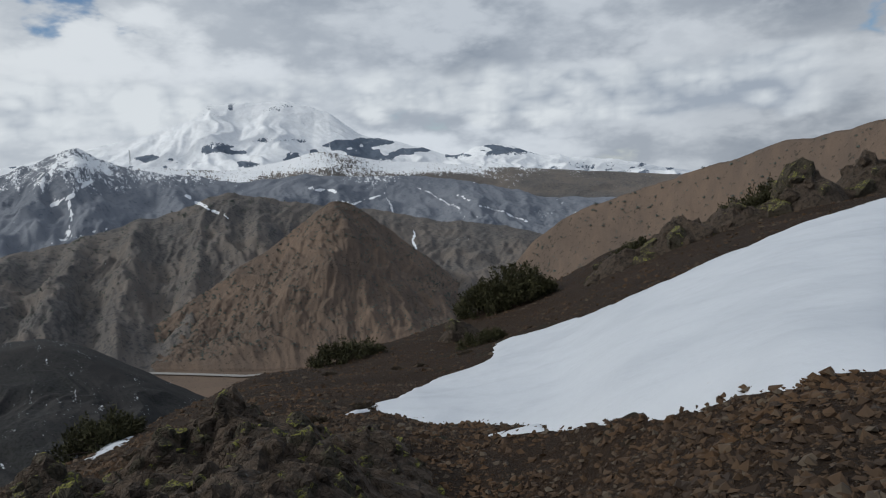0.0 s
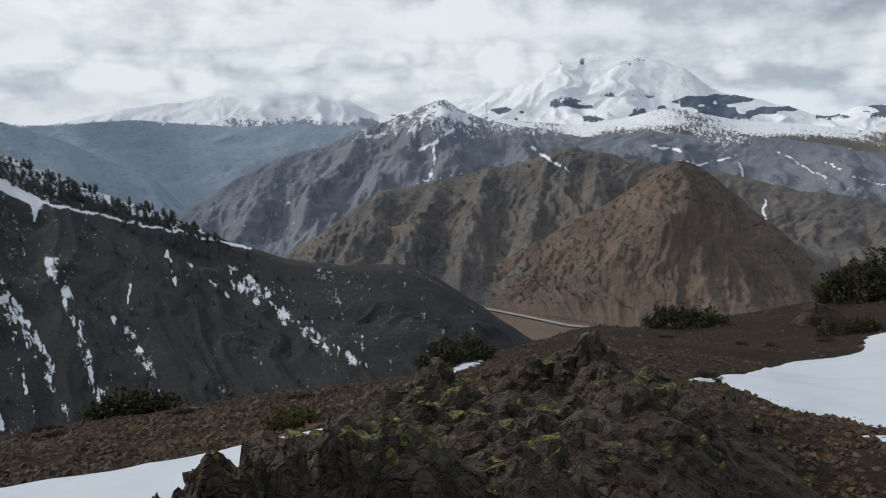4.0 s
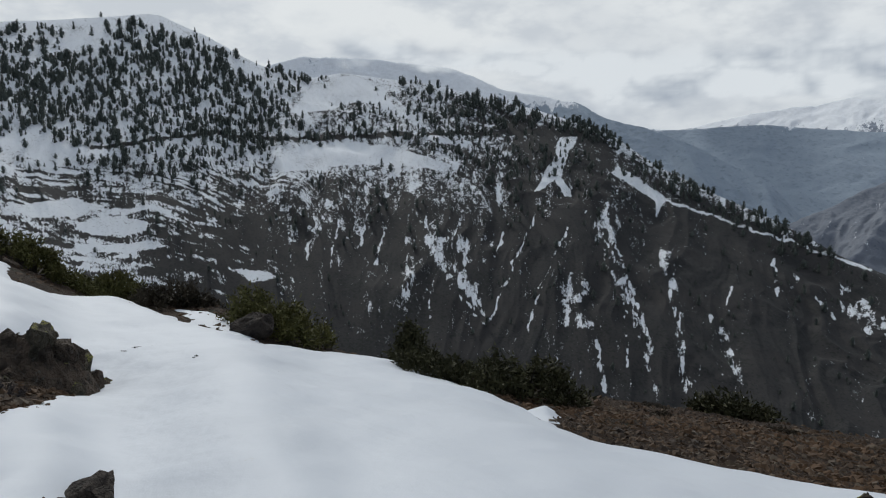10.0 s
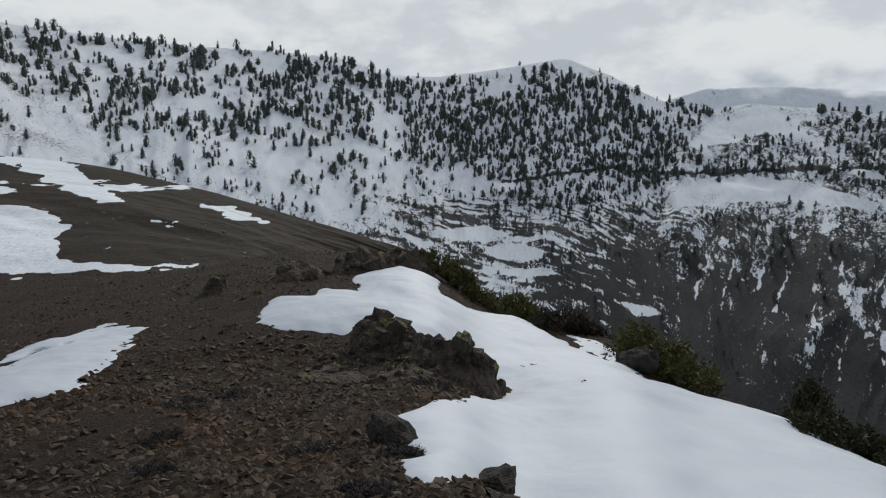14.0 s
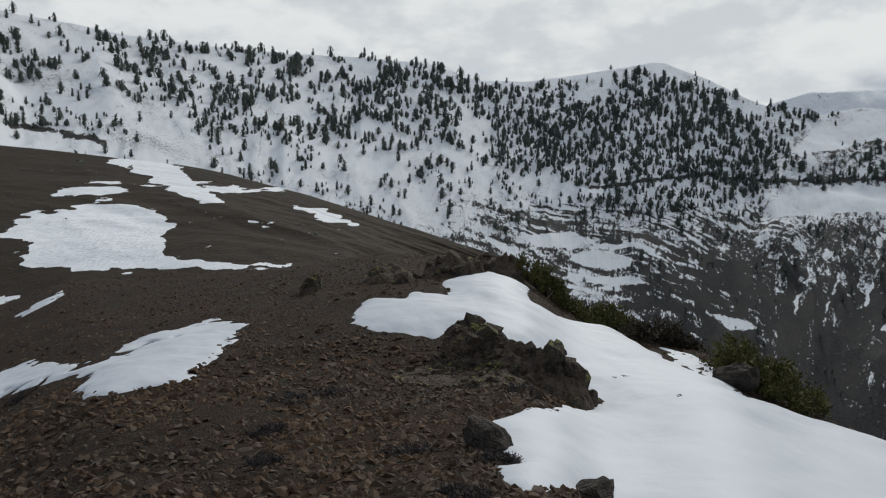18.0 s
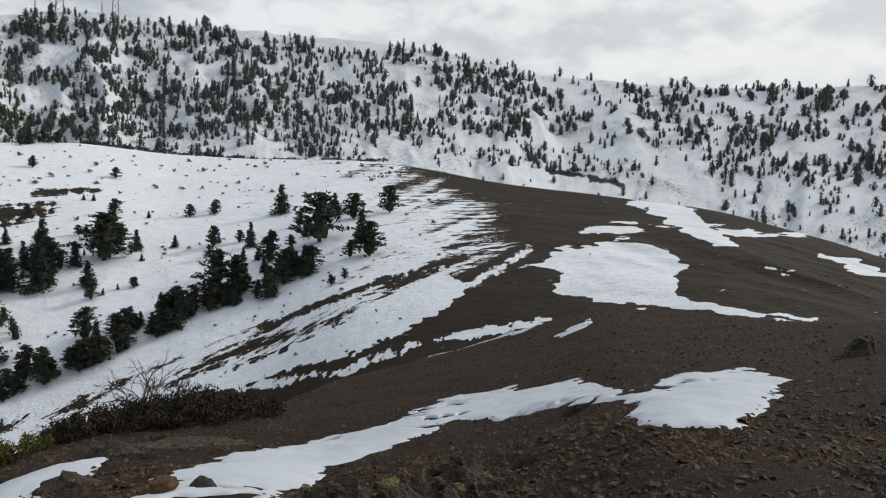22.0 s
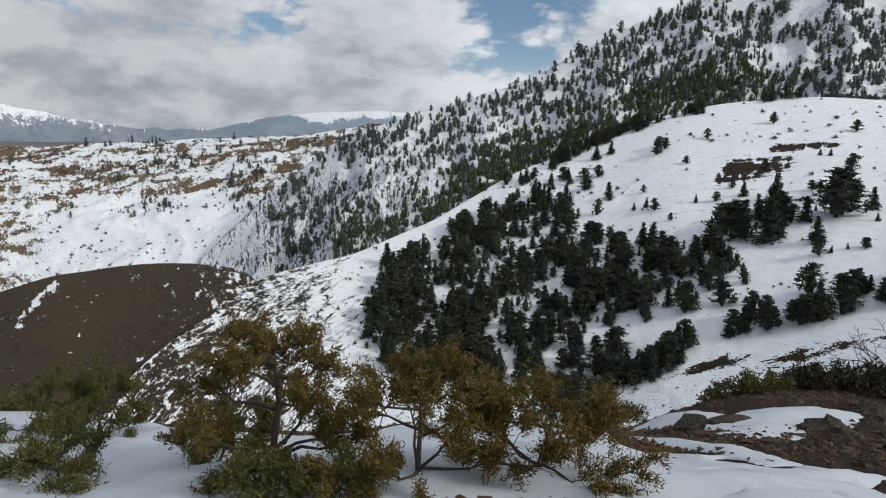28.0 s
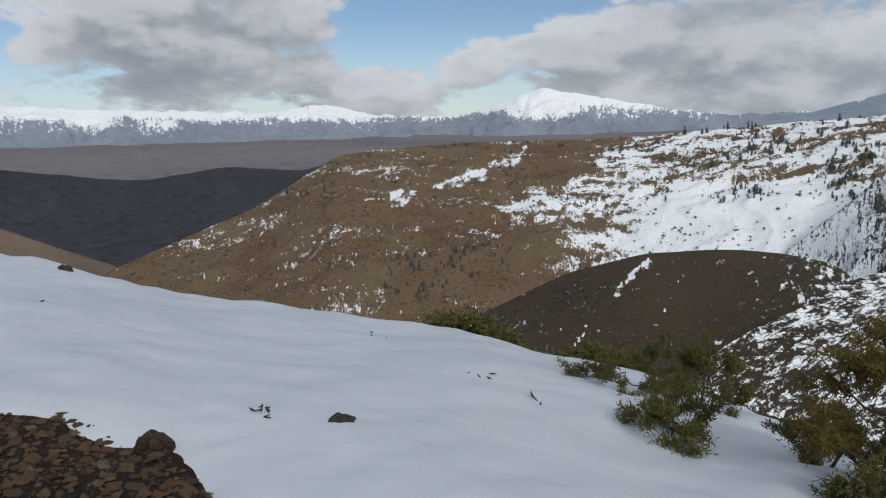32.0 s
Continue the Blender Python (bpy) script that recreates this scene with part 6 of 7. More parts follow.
outcrop("rock_outcrop", "jagged brown rock outcrop with yellow-green lichen", [
    (-3.47, 5.25, 0.38, 0.80, 0.23, 22), (-3.45, 5.2, 0.65, 0.62, 0.25, 48), (-3.3, 4.6, 0.6, 0.45, 0.22, 41), (-2.9, 5.4, 0.8, 0.40, 0.23, 54), (-2.7, 4.5, 0.8, 0.36, 0.22, 54), (-2.1, 4.2, 0.7, 0.36, 0.20, 41),
], 1.35, 0.3)
outcrop("rock_outcrop", "brown fractured rocks topped with yellow lichen", [
    (-2.42, 6.75, 0.40, 0.85, 0.25, 22), (-2.85, 6.2, 0.36, 0.66, 0.23, 19), (-2.42, 6.7, 0.75, 0.66, 0.25, 48), (-2.9, 6.2, 0.7, 0.5, 0.23, 44), (-2.0, 6.3, 0.8, 0.5, 0.23, 48), (-1.5, 5.8, 0.9, 0.55, 0.23, 54), (-1.8, 5.0, 0.9, 0.36, 0.22, 54),
], 1.35, 0.3)
outcrop("rock_outcrop", "low broken brown rocks on the slope", [
    (-2.2, 7.9, 0.7, 0.45, 0.28, 26), (-1.2, 7.4, 0.8, 0.4, 0.27, 30), (-3.3, 8.3, 0.5, 0.4, 0.26, 14), (-0.8, 6.4, 0.8, 0.32, 0.24, 24), (-1.2, 8.4, 0.5, 0.3, 0.25, 12),
])
LEDGE = outcrop("rock_ledge", "row of upright jagged rocks edged by snow", [
    (-2.45, 2.25, 0.45, 0.62, 0.26, 24), (-2.75, 1.75, 0.4, 0.6, 0.26, 18), (-2.15, 2.7, 0.5, 0.55, 0.26, 24), (-2.3, 3.2, 0.5, 0.5, 0.26, 22), (-1.9, 3.5, 0.5, 0.45, 0.24, 20), (-1.9, 2.2, 0.5, 0.35, 0.24, 20),
], 1.2, 0.3)
# The tallest blocks of the ledge: place, height of the tip, width.
for _x, _y, _tip, _wide in ((-2.85, 1.62, -0.12, 0.42), (-2.84, 1.85, -0.05, 0.42), (-2.62, 2.27, 0.01, 0.46), (-2.43, 2.5, 0.02, 0.46), (-2.3, 2.73, -0.04, 0.46), (-2.91, 1.51, -0.08, 0.38), (-2.87, 1.73, -0.05, 0.32), (-2.8, 1.97, 0.04, 0.26), (-2.70, 2.16, 0.03, 0.30), (-2.5, 2.37, 0.08, 0.42), (-2.36, 2.61, 0.06, 0.38), (-2.6, 2.2, -0.02, 0.40), (-2.35, 2.85, -0.10, 0.40), (-2.75, 1.85, -0.06, 0.34), (-2.2, 3.0, -0.16, 0.42), (-2.95, 1.3, -0.22, 0.26)):
    for _k in range(3):
        _bx, _by, _top = _x + _rock.gauss(0, 0.09) * (_k > 0), _y + _rock.gauss(0, 0.09) * (_k > 0), _tip + 0.02 - 0.09 * _k
        _blade = new("rock", _rock.choice(BLADES))
        _blade.parent = LEDGE
        _low = ground_at(_bx, _by) - 0.15
        _blade.matrix_basis = Matrix.LocRotScale(Vector((_bx, _by, 0.5 * (_low + _top))) - LEDGE.location, Euler((_rock.gauss(0, 0.16), _rock.gauss(0, 0.16), _rock.uniform(0, 6.28))), (_wide * 1.4, _wide * 1.05, (_top - _low) * 1.06))
outcrop("rock_cluster", "dark lichen-spotted rock cluster beside a snow bank", [
    (-10.6, -5.1, 0.7, 0.85, 0.42, 60), (-10.35, -4.2, 0.7, 0.55, 0.40, 46), (-10.3, -3.5, 0.6, 0.78, 0.40, 40), (-9.7, -4.4, 0.9, 0.14, 0.24, 40), (-9.5, -5.2, 0.8, 0.12, 0.22, 26),
])
outcrop("rock_cluster", "dark mossy rock cluster above a snow strip", [
    (-1.2, -7.4, 0.65, 0.75, 0.32, 56), (-1.8, -7.9, 0.7, 0.7, 0.32, 50), (-2.5, -8.4, 0.7, 0.6, 0.32, 46), (-3.2, -8.9, 0.6, 0.75, 0.34, 36),
])
outcrop("rock_ridge", "green-lichened rocks along the brow", [
    (9.4, 30.0, 1.6, 1.5, 1.0, 18), (11.8, 30.0, 1.6, 1.3, 0.9, 16), (14.3, 28.6, 1.6, 2.0, 1.0, 18), (17.5, 29.5, 1.8, 2.0, 1.0, 16), (6.8, 30.5, 1.3, 1.0, 0.7, 12), (-0.2, 27.0, 0.9, 0.9, 0.5, 10),
], 1.1)
outcrop("rock_ridge", "broken dark rocks on the rim of the slope", [
    (-17.6, -8.7, 1.0, 0.8, 0.5, 18), (-16.4, -10.2, 0.9, 0.5, 0.4, 14), (-18.8, -7.6, 0.6, 0.8, 0.5, 9), (-15.8, -12.4, 0.35, 0.65, 0.4, 5), (-19.8, -8.6, 0.8, 0.6, 0.5, 10),
], 1.1)
outcrop("rock_ridge", "low dark rocks at the foot of a brown brush patch", [
    (0.9, -15.3, 0.5, 0.35, 0.35, 9), (1.5, -12.2, 0.5, 0.25, 0.3, 8), (-0.6, -16.8, 1.2, 0.16, 0.3, 14), (2.9, -12.6, 0.6, 0.18, 0.3, 8),
], 0.9)


def boulder(x, y, size, up, label, mat, seed):
    mesh = rock_mesh("boulder", seed, 44, 2, mat, 0.02)
    ob = new("boulder", mesh)
    ob.matrix_basis = Matrix.LocRotScale(Vector((x, y, ground_at(x, y) + 0.22 * up)), Euler((_rock.gauss(0, 0.2), _rock.gauss(0, 0.2), _rock.uniform(0, 6))), (size, size * 0.8, up))
    return tagged(ob, label, "rock")


boulder(0.25, -10.3, 0.42, 0.30, "rusty orange boulder half sunk in snow", RUST_STONE, 401)
boulder(-0.25, -10.45, 0.38, 0.2, "dark grey flat stone lying in snow", DULL_ROCK, 402)
boulder(-5.9, -2.95, 0.55, 0.36, "dark rounded rock at the snow's edge", DULL_ROCK, 403)
boulder(-5.5, -1.85, 0.46, 0.27, "dark rock at the lower edge of the snow bank", DULL_ROCK, 404)
boulder(-5.1, -1.65, 0.40, 0.22, "small dark rock at the lower edge of the snow", DULL_ROCK, 405)
boulder(7.3, -1.1, 0.42, 0.22, "black wet stone poking out of snow", DULL_ROCK, 406)
boulder(6.9, 0.35, 0.28, 0.2, "small brown stone on snow", STONE, 407)
boulder(3.3, -11.6, 0.6, 0.28, "grey flat rock lying in snow", DULL_ROCK, 408)
boulder(4.6, 3.4, 0.5, 0.3, "pale brown stone on stony ground", STONE, 409)
boulder(20.6, 5.2, 0.5, 0.35, "dark stone on the snow's crest", DULL_ROCK, 410)
boulder(-13.9, -1.1, 0.9, 0.6, "dark rock breaking through a snow pad", DULL_ROCK, 411)

# Loose stones: the nearest as single pieces of the ground, all others as one mesh.
OPEN_SNOW = [SNOW_A, SNOW_B, SNOW_C, SNOW_D]


def bare(x, y):
    """True where no snow lies."""
    px, py = np.array([x]), np.array([y])
    return all(outline_distance(px, py, o)[0] < 0.05 for o in OPEN_SNOW)


_made = 0
while _made < 300:
    _r, _a = 3.2 + 6.5 * _rock.random(), _rock.uniform(0, 6.28)
    _x, _y = -math.sin(_a) * _r, math.cos(_a) * _r
    if not bare(_x, _y):
        continue
    _s = 0.04 + 0.13 * _rock.random() ** 4
    _ob = new("stone", _rock.choice(STONES))
    _ob.parent = ground
    _ob.matrix_basis = Matrix.LocRotScale(Vector((_x, _y, ground_at(_x, _y) + 0.10 * _s)), Euler((_rock.gauss(0, 0.25), _rock.gauss(0, 0.25), _rock.uniform(0, 6.28))), (_s * _rock.uniform(1.0, 1.6), _s, _s * _rock.uniform(0.4, 0.8)))
    _made += 1


def chips(count, seed):
    """Small sharp stones: a bent ring of five corners under one peak, flat-sided."""
    rng = np.random.default_rng(seed)
    a = np.linspace(0, 2 * math.pi, 6)[:5] + rng.uniform(-0.35, 0.35, (count, 5))
    d = rng.uniform(0.3, 0.62, (count, 5))
    ring = np.stack([d * np.cos(a), 0.75 * d * np.sin(a), rng.uniform(-0.22, 0.10, (count, 5))], -1)
    peak = np.stack([rng.uniform(-0.3, 0.3, count), rng.uniform(-0.25, 0.25, count), rng.uniform(0.10, 0.30, count)], -1)
    return np.concatenate([ring, peak[:, None]], 1)


def rubble(name, count, near, far, sizes, seed, label, skew=4.0, crowd=0.0):
    """Stones past counting, strewn over the bare ground, denser towards the crown."""
    rng = np.random.default_rng(seed)
    r = near * (far / near) ** (rng.uniform(size=count) ** 0.85) if not crowd else near + (far - near) * rng.uniform(size=count) ** crowd
    a = rng.uniform(0, 2 * math.pi, count)
    x, y = -np.sin(a) * r, np.cos(a) * r
    free = fbm(x / 1.6, y / 1.6, seed, 4) + 0.35 * rng.uniform(size=count) > 0.48
    for o in OPEN_SNOW:
        free &= outline_distance(x, y, o) < 0.05
    x, y, r = x[free], y[free], r[free]
    n = len(x)
    s = (sizes[0] + (sizes[1] - sizes[0]) * rng.uniform(size=n) ** skew) * (0.85 + 0.15 * np.minimum(r / near, 5))
    t = rng.uniform(0, 6.28, n)
    v = chips(n, seed + 1) * (s * rng.uniform(0.9, 1.4, n))[:, None, None]
    c, d = np.cos(t)[:, None], np.sin(t)[:, None]
    verts = np.stack([v[..., 0] * c - v[..., 1] * d + x[:, None], v[..., 0] * d + v[..., 1] * c + y[:, None], v[..., 2] + (ground_z(x, y) + 0.10 * s)[:, None]], -1).reshape(-1, 3)
    faces = (np.array([[k, (k + 1) % 5, 5] for k in range(5)])[None] + 6 * np.arange(n)[:, None, None]).reshape(-1, 3)
    mesh = bpy.data.meshes.new(name)
    mesh.vertices.add(len(verts))
    mesh.vertices.foreach_set("co", verts.astype(np.float32).ravel())
    mesh.loops.add(faces.size)
    mesh.loops.foreach_set("vertex_index", faces.astype(np.int32).ravel())
    mesh.polygons.add(len(faces))
    mesh.polygons.foreach_set("loop_start", np.arange(0, faces.size, 3, dtype=np.int32))
    mesh.polygons.foreach_set("use_smooth", np.zeros(len(faces), bool))
    mesh.update(calc_edges=True)
    mesh.materials.append(GRAVEL)
    return tagged(new(name, mesh), label, "stones", kind="stuff")


def gravel_material():
    m, t, s = material("gravel")
    pick = t.nodes.new("ShaderNodeNewGeometry").outputs["Random Per Island"]
    n = noise_tex(t, place(t), 25.0, 4.0, 0.6)
    rust = smooth(t, noise_tex(t, place(t), 0.45, 4.0, 0.6), 0.42, 0.60)
    a = mix(t, smooth(t, pick, 0.0, 0.75), (0.0252, 0.0134, 0.0059), (0.0739, 0.0403, 0.0160))
    a = mix(t, maths(t, "MULTIPLY", rust, 0.7), a, (0.0907, 0.0437, 0.0126))
    a = mix(t, smooth(t, pick, 0.80, 0.97), a, (0.0966, 0.0739, 0.0504))
    link(t, mix(t, maths(t, "MULTIPLY", n, 0.6), a, (0.0168, 0.0118, 0.0084)), s.inputs["Base Color"])
    s.inputs["Roughness"].default_value = 0.9
    return m


GRAVEL = gravel_material()
rubble("gravel", 190000, 2.6, 13, (0.013, 0.11), 501, "reddish brown gravel and small stones on bare earth", 3.4)
rubble("fine_gravel", 20000, 0.25, 2.75, (0.012, 0.09), 511, "reddish brown gravel trodden into the crown of the knoll", 3.4, 0.5)
rubble("scattered_stones", 110000, 9, 46, (0.022, 0.15), 521, "scattered brown stones on the bare slope", 3.0)


# ---- junipers, brush and small plants ----
JUNIPER = leaf_material("juniper_scales", (0.054, 0.043, 0.011), (0.175, 0.122, 0.027), True)
JUNIPER_GREEN = leaf_material("juniper_green", (0.042, 0.043, 0.013), (0.125, 0.115, 0.033), True)
BUSH_DARK = leaf_material("dark_bush", (0.020, 0.022, 0.010), (0.060, 0.056, 0.023), True)
BRUSH_BROWN = leaf_material("brown_brush", (0.022, 0.017, 0.011), (0.056, 0.044, 0.027), True)
CUSHION = leaf_material("cushion_plant", (0.036, 0.030, 0.030), (0.075, 0.064, 0.060), True)
TWIG = bark_material("twig", (0.060, 0.046, 0.036), (0.030, 0.022, 0.017))


def part(name, verts, faces, mat, parent, label=""):
    ob = new(name, triangles(name, verts, faces, mat))
    ob.parent = parent
    return tagged(ob, label) if label else ob


def sprays(rng, tips, ways, size, count, slim=0.10):
    """Scale-leaved shoots: fine pointed blades packed round the last piece of each twig and turning outwards."""
    n = len(tips) * count
    way0 = np.repeat(np.asarray(ways, float), count, 0)
    along = rng.uniform(-1.1, 0.30, (n, 1))
    c = np.repeat(np.asarray(tips, float), count, 0) + way0 * along * size * 1.9 + rng.normal(size=(n, 3)) * size * (0.52 - 0.25 * np.abs(along + 0.3))
    way = way0 * 0.55 + rng.normal(size=(n, 3)) * 0.75 + (0, 0, 0.30)
    way /= np.linalg.norm(way, axis=1)[:, None]
    side = np.cross(way, rng.normal(size=(n, 3)))
    side /= np.linalg.norm(side, axis=1)[:, None]
    long = size * rng.uniform(0.4, 0.95, (n, 1))
    wide = long * slim * 1.4
    v = np.stack([c + side * wide, c + way * long, c - side * wide], 1).reshape(-1, 3)
    return v, np.arange(3 * n).reshape(-1, 3)


def juniper(x, y, height, spread, limbs, seed, label, leaf=JUNIPER, lean=(0, 0), leaves=64, shoot=0.058, name="juniper_bush", twigs=7):
    """An open juniper: crooked limbs from one stool that fork into bare twigs, with tufts of scale leaves at the ends."""
    rng = np.random.default_rng(seed)
    root = new(name)
    root.location = (x, y, ground_at(x, y) - 0.03)
    thick = 0.014 * height + 0.008
    trunk = [np.array((0, 0, -0.12)), np.array((0.04, 0.03, 0.22)) * height + rng.normal(size=3) * 0.02, np.array((lean[0] * 0.5, lean[1] * 0.5, 0.52 * height)), np.array((lean[0], lean[1], 0.9 * height))]
    tv, tf = tube(trunk, [1.5 * thick, 1.2 * thick, 0.8 * thick, 0.25 * thick], 7)
    part("trunk", tv, tf, BARK, root)
    for k in range(limbs):
        level = (k + 0.5) / limbs
        a = 2.4 * k + rng.uniform(-0.4, 0.4)
        base = trunk[0] + (trunk[1] - trunk[0]) * rng.uniform(0.6, 1) if level < 0.45 else np.array([np.interp(0.95 * level * height, [p[2] for p in trunk], [p[j] for p in trunk]) for j in range(3)])
        reach = spread * (1.05 - 0.72 * level ** 1.5) * rng.uniform(0.7, 1.1)
        rise = height * min(0.16 + 0.78 * level + rng.uniform(-0.06, 0.08), 1.0)
        tip = np.array((base[0] + math.cos(a) * reach, base[1] + math.sin(a) * reach, rise))
        knee = base + (tip - base) * (0.55, 0.55, 0.25) + rng.normal(size=3) * 0.05 * spread
        points = [base, 0.5 * (base + knee) + rng.normal(size=3) * 0.02, knee, 0.5 * (knee + tip) + rng.normal(size=3) * 0.03, tip]
        pieces, tips, ways = [tube(points, [0.75 * thick, 0.6 * thick, 0.45 * thick, 0.3 * thick, 0.1 * thick], 5)], [], []
        out = (tip - base) / (np.linalg.norm(tip - base) + 1e-6)
        for j in range(twigs):
            t = 1.6 + 2.4 * (j + rng.uniform(0, 1)) / twigs
            i = min(int(t), 3)
            p = points[i] + (points[i + 1] - points[i]) * (t - i)
            w = out * 0.55 + rng.normal(size=3) * (0.6, 0.6, 0.35) + (0, 0, 0.42)
            w /= np.linalg.norm(w)
            long = (0.16 + 0.10 * spread) * rng.uniform(0.6, 1.25)
            q = p + w * long
            pieces.append(tube([p, 0.5 * (p + q) + rng.normal(size=3) * 0.015, q], [0.006, 0.0045, 0.002], 3))
            tips.append(q)
            ways.append(w)
            for _ in range(3):
                u = w + rng.normal(size=3) * 0.55
                u /= np.linalg.norm(u)
                m = p + (q - p) * rng.uniform(0.45, 0.9)
                e = m + u * long * rng.uniform(0.3, 0.55)
                pieces.append(tube([m, e], [0.003, 0.0015], 3))
                tips.append(e)
                ways.append(u)
        bv, bf = joined(pieces)
        branch = part("branch", bv, bf, TWIG, root)
        v, f = sprays(rng, tips, ways, shoot, leaves)
        part("foliage", v, f, leaf, branch)
    return tagged(root, label, "bush", "junipers on the knoll")


juniper(5.5, -5.3, 1.42, 0.8, 17, 601, "golden green juniper growing out of snow", JUNIPER, (0.0, 0.1))
juniper(4.1, -5.4, 0.88, 1.0, 16, 603, "wide bronze green juniper growing out of snow", JUNIPER, (0.1, -0.1))
juniper(3.35, -6.0, 0.75, 0.9, 13, 604, "bronze green juniper beside a taller one", JUNIPER, (-0.1, 0.0))
juniper(9.1, -5.8, 0.80, 0.65, 10, 605, "upright green juniper standing in snow", JUNIPER_GREEN)
juniper(9.5, -4.9, 0.42, 0.8, 7, 606, "green juniper pressed down by snow", JUNIPER_GREEN)
juniper(7.3, -4.3, 0.42, 0.6, 7, 607, "low green juniper sprigs poking from snow", JUNIPER_GREEN, (0, 0), 44, 0.07)
juniper(6.6, -5.6, 0.6, 0.7, 7, 610, "small green juniper sprigs in snow", JUNIPER_GREEN)
juniper(5.0, -4.5, 0.35, 0.35, 5, 609, "small juniper sprig standing in snow", JUNIPER_GREEN, (0, 0), 44, 0.065)
juniper(4.4, -4.75, 0.3, 0.35, 5, 611, "tiny juniper sprig poking through snow", JUNIPER_GREEN, (0, 0), 44, 0.065)
juniper(4.3, -9.6, 0.65, 0.8, 9, 612, "dark green juniper below the snow's edge", BUSH_DARK)
juniper(12.6, -7.4, 0.8, 0.9, 8, 608, "dark green juniper on the snowy brow", JUNIPER_GREEN)


def cushion_bush(name, x, y, spread, height, seed, label, leaf=BUSH_DARK, count=90, size=0.16, category="bush"):
    """A dense low shrub: short stems under a rough dome of tufts."""
    rng = np.random.default_rng(seed)
    root = new(name)
    root.location = (x, y, ground_at(x, y) - 0.05)
    a, r = rng.uniform(0, 2 * math.pi, count), np.sqrt(rng.uniform(size=count)) * spread
    dome = 0.8 * height * np.sqrt(np.maximum(1 - (r / spread) ** 2, 0.05)) * rng.uniform(0.45, 1.12, count) * (0.7 + 0.5 * value_noise(np.cos(a) * r * 2 / spread + 9, np.sin(a) * r * 2 / spread, seed))
    slope = ground_z(x + np.cos(a) * r, y + np.sin(a) * r) - root.location.z
    centres = np.stack([np.cos(a) * r, np.sin(a) * r, slope + dome], 1)
    pieces = [tube([(0, 0, 0), c * (0.5, 0.5, 0.6), c], [0.03, 0.02, 0.006], 4) for c in centres[::6]]
    sv, sf = joined(pieces)
    part("stem", sv, sf, TWIG, root)
    way = centres * (1, 1, 0) * 0.7 / spread + (0, 0, 0.8) + rng.normal(size=(count, 3)) * 0.35
    v, f = sprays(rng, centres, way / np.linalg.norm(way, axis=1)[:, None], 0.7 * size, 64, 0.15)
    part("foliage", v, f, leaf, root)
    return tagged(root, label, category, "low shrubs on the knoll")


cushion_bush("juniper_bush", 2.2, 35.0, 2.6, 2.3, 621, "large dark green juniper on the brow", BUSH_DARK, 260, 0.34)
cushion_bush("juniper_bush", -4.6, 25.6, 1.5, 0.9, 622, "dark green juniper behind the brow", BUSH_DARK, 80, 0.26)
cushion_bush("juniper_bush", 0.6, 24.6, 0.9, 0.6, 623, "low dark green shrub beside the snow", BUSH_DARK, 60, 0.2)
cushion_bush("juniper_bush", 14.2, 33.5, 1.8, 1.6, 624, "dark green juniper among rocks", BUSH_DARK, 90, 0.3)
cushion_bush("juniper_bush", 8.3, 33.0, 1.2, 0.9, 625, "green shrub among brow rocks", BUSH_DARK, 60, 0.26)
cushion_bush("juniper_bush", -7.9, 14.0, 0.9, 0.85, 626, "dark juniper beside a snow patch", BUSH_DARK, 80, 0.2)
cushion_bush("juniper_bush", -12.6, 8.6, 0.9, 0.5, 627, "dark juniper on the brow", BUSH_DARK, 70, 0.2)
cushion_bush("juniper_bush", -11.4, 3.6, 1.1, 0.8, 628, "dark green juniper beside a snow block", BUSH_DARK, 90, 0.2)
cushion_bush("juniper_bush", -12.8, 2.4, 0.9, 0.6, 629, "dark green juniper below the snow bank", BUSH_DARK, 70, 0.2)
cushion_bush("juniper_bush", -15.2, -0.6, 1.2, 1.0, 630, "olive juniper at the snow bank's edge", JUNIPER_GREEN, 110, 0.2)
cushion_bush("juniper_bush", -19.6, -6.6, 1.2, 1.0, 631, "brownish juniper on the rim", JUNIPER_GREEN, 110, 0.2)
cushion_bush("juniper_bush", -18.8, -4.6, 1.1, 0.7, 632, "brownish juniper below the rim", JUNIPER_GREEN, 90, 0.2)
cushion_bush("juniper_bush", -17.6, -3.0, 1.0, 0.6, 633, "low brown green shrub below the rim", BRUSH_BROWN, 80, 0.2)
cushion_bush("juniper_bush", -6.5, 6.6, 0.35, 0.3, 634, "small olive shrub on brown earth", JUNIPER_GREEN, 40, 0.1)
cushion_bush("juniper_bush", -14.6, 2.2, 0.5, 1.3, 635, "upright dark young juniper on the brow", BUSH_DARK, 60, 0.2)
cushion_bush("juniper_bush", 15.9, -4.6, 1.3, 0.75, 636, "brown green shrub behind the snow's brow", JUNIPER_GREEN, 70, 0.24)
cushion_bush("juniper_bush", 14.4, -7.2, 1.3, 0.8, 637, "olive shrub behind the snow's brow", JUNIPER_GREEN, 70, 0.24)
cushion_bush("brush", -1.2, -23.5, 2.6, 1.1, 641, "brown leafless brush on bare ground", BRUSH_BROWN, 150, 0.26)
cushion_bush("brush", 1.4, -22.5, 1.8, 0.9, 642, "dark brown brush beside a bare shrub", BRUSH_BROWN, 100, 0.24)
cushion_bush("brush", 3.6, -20.5, 1.1, 0.7, 643, "green brown brush on the slope", JUNIPER_GREEN, 60, 0.2)


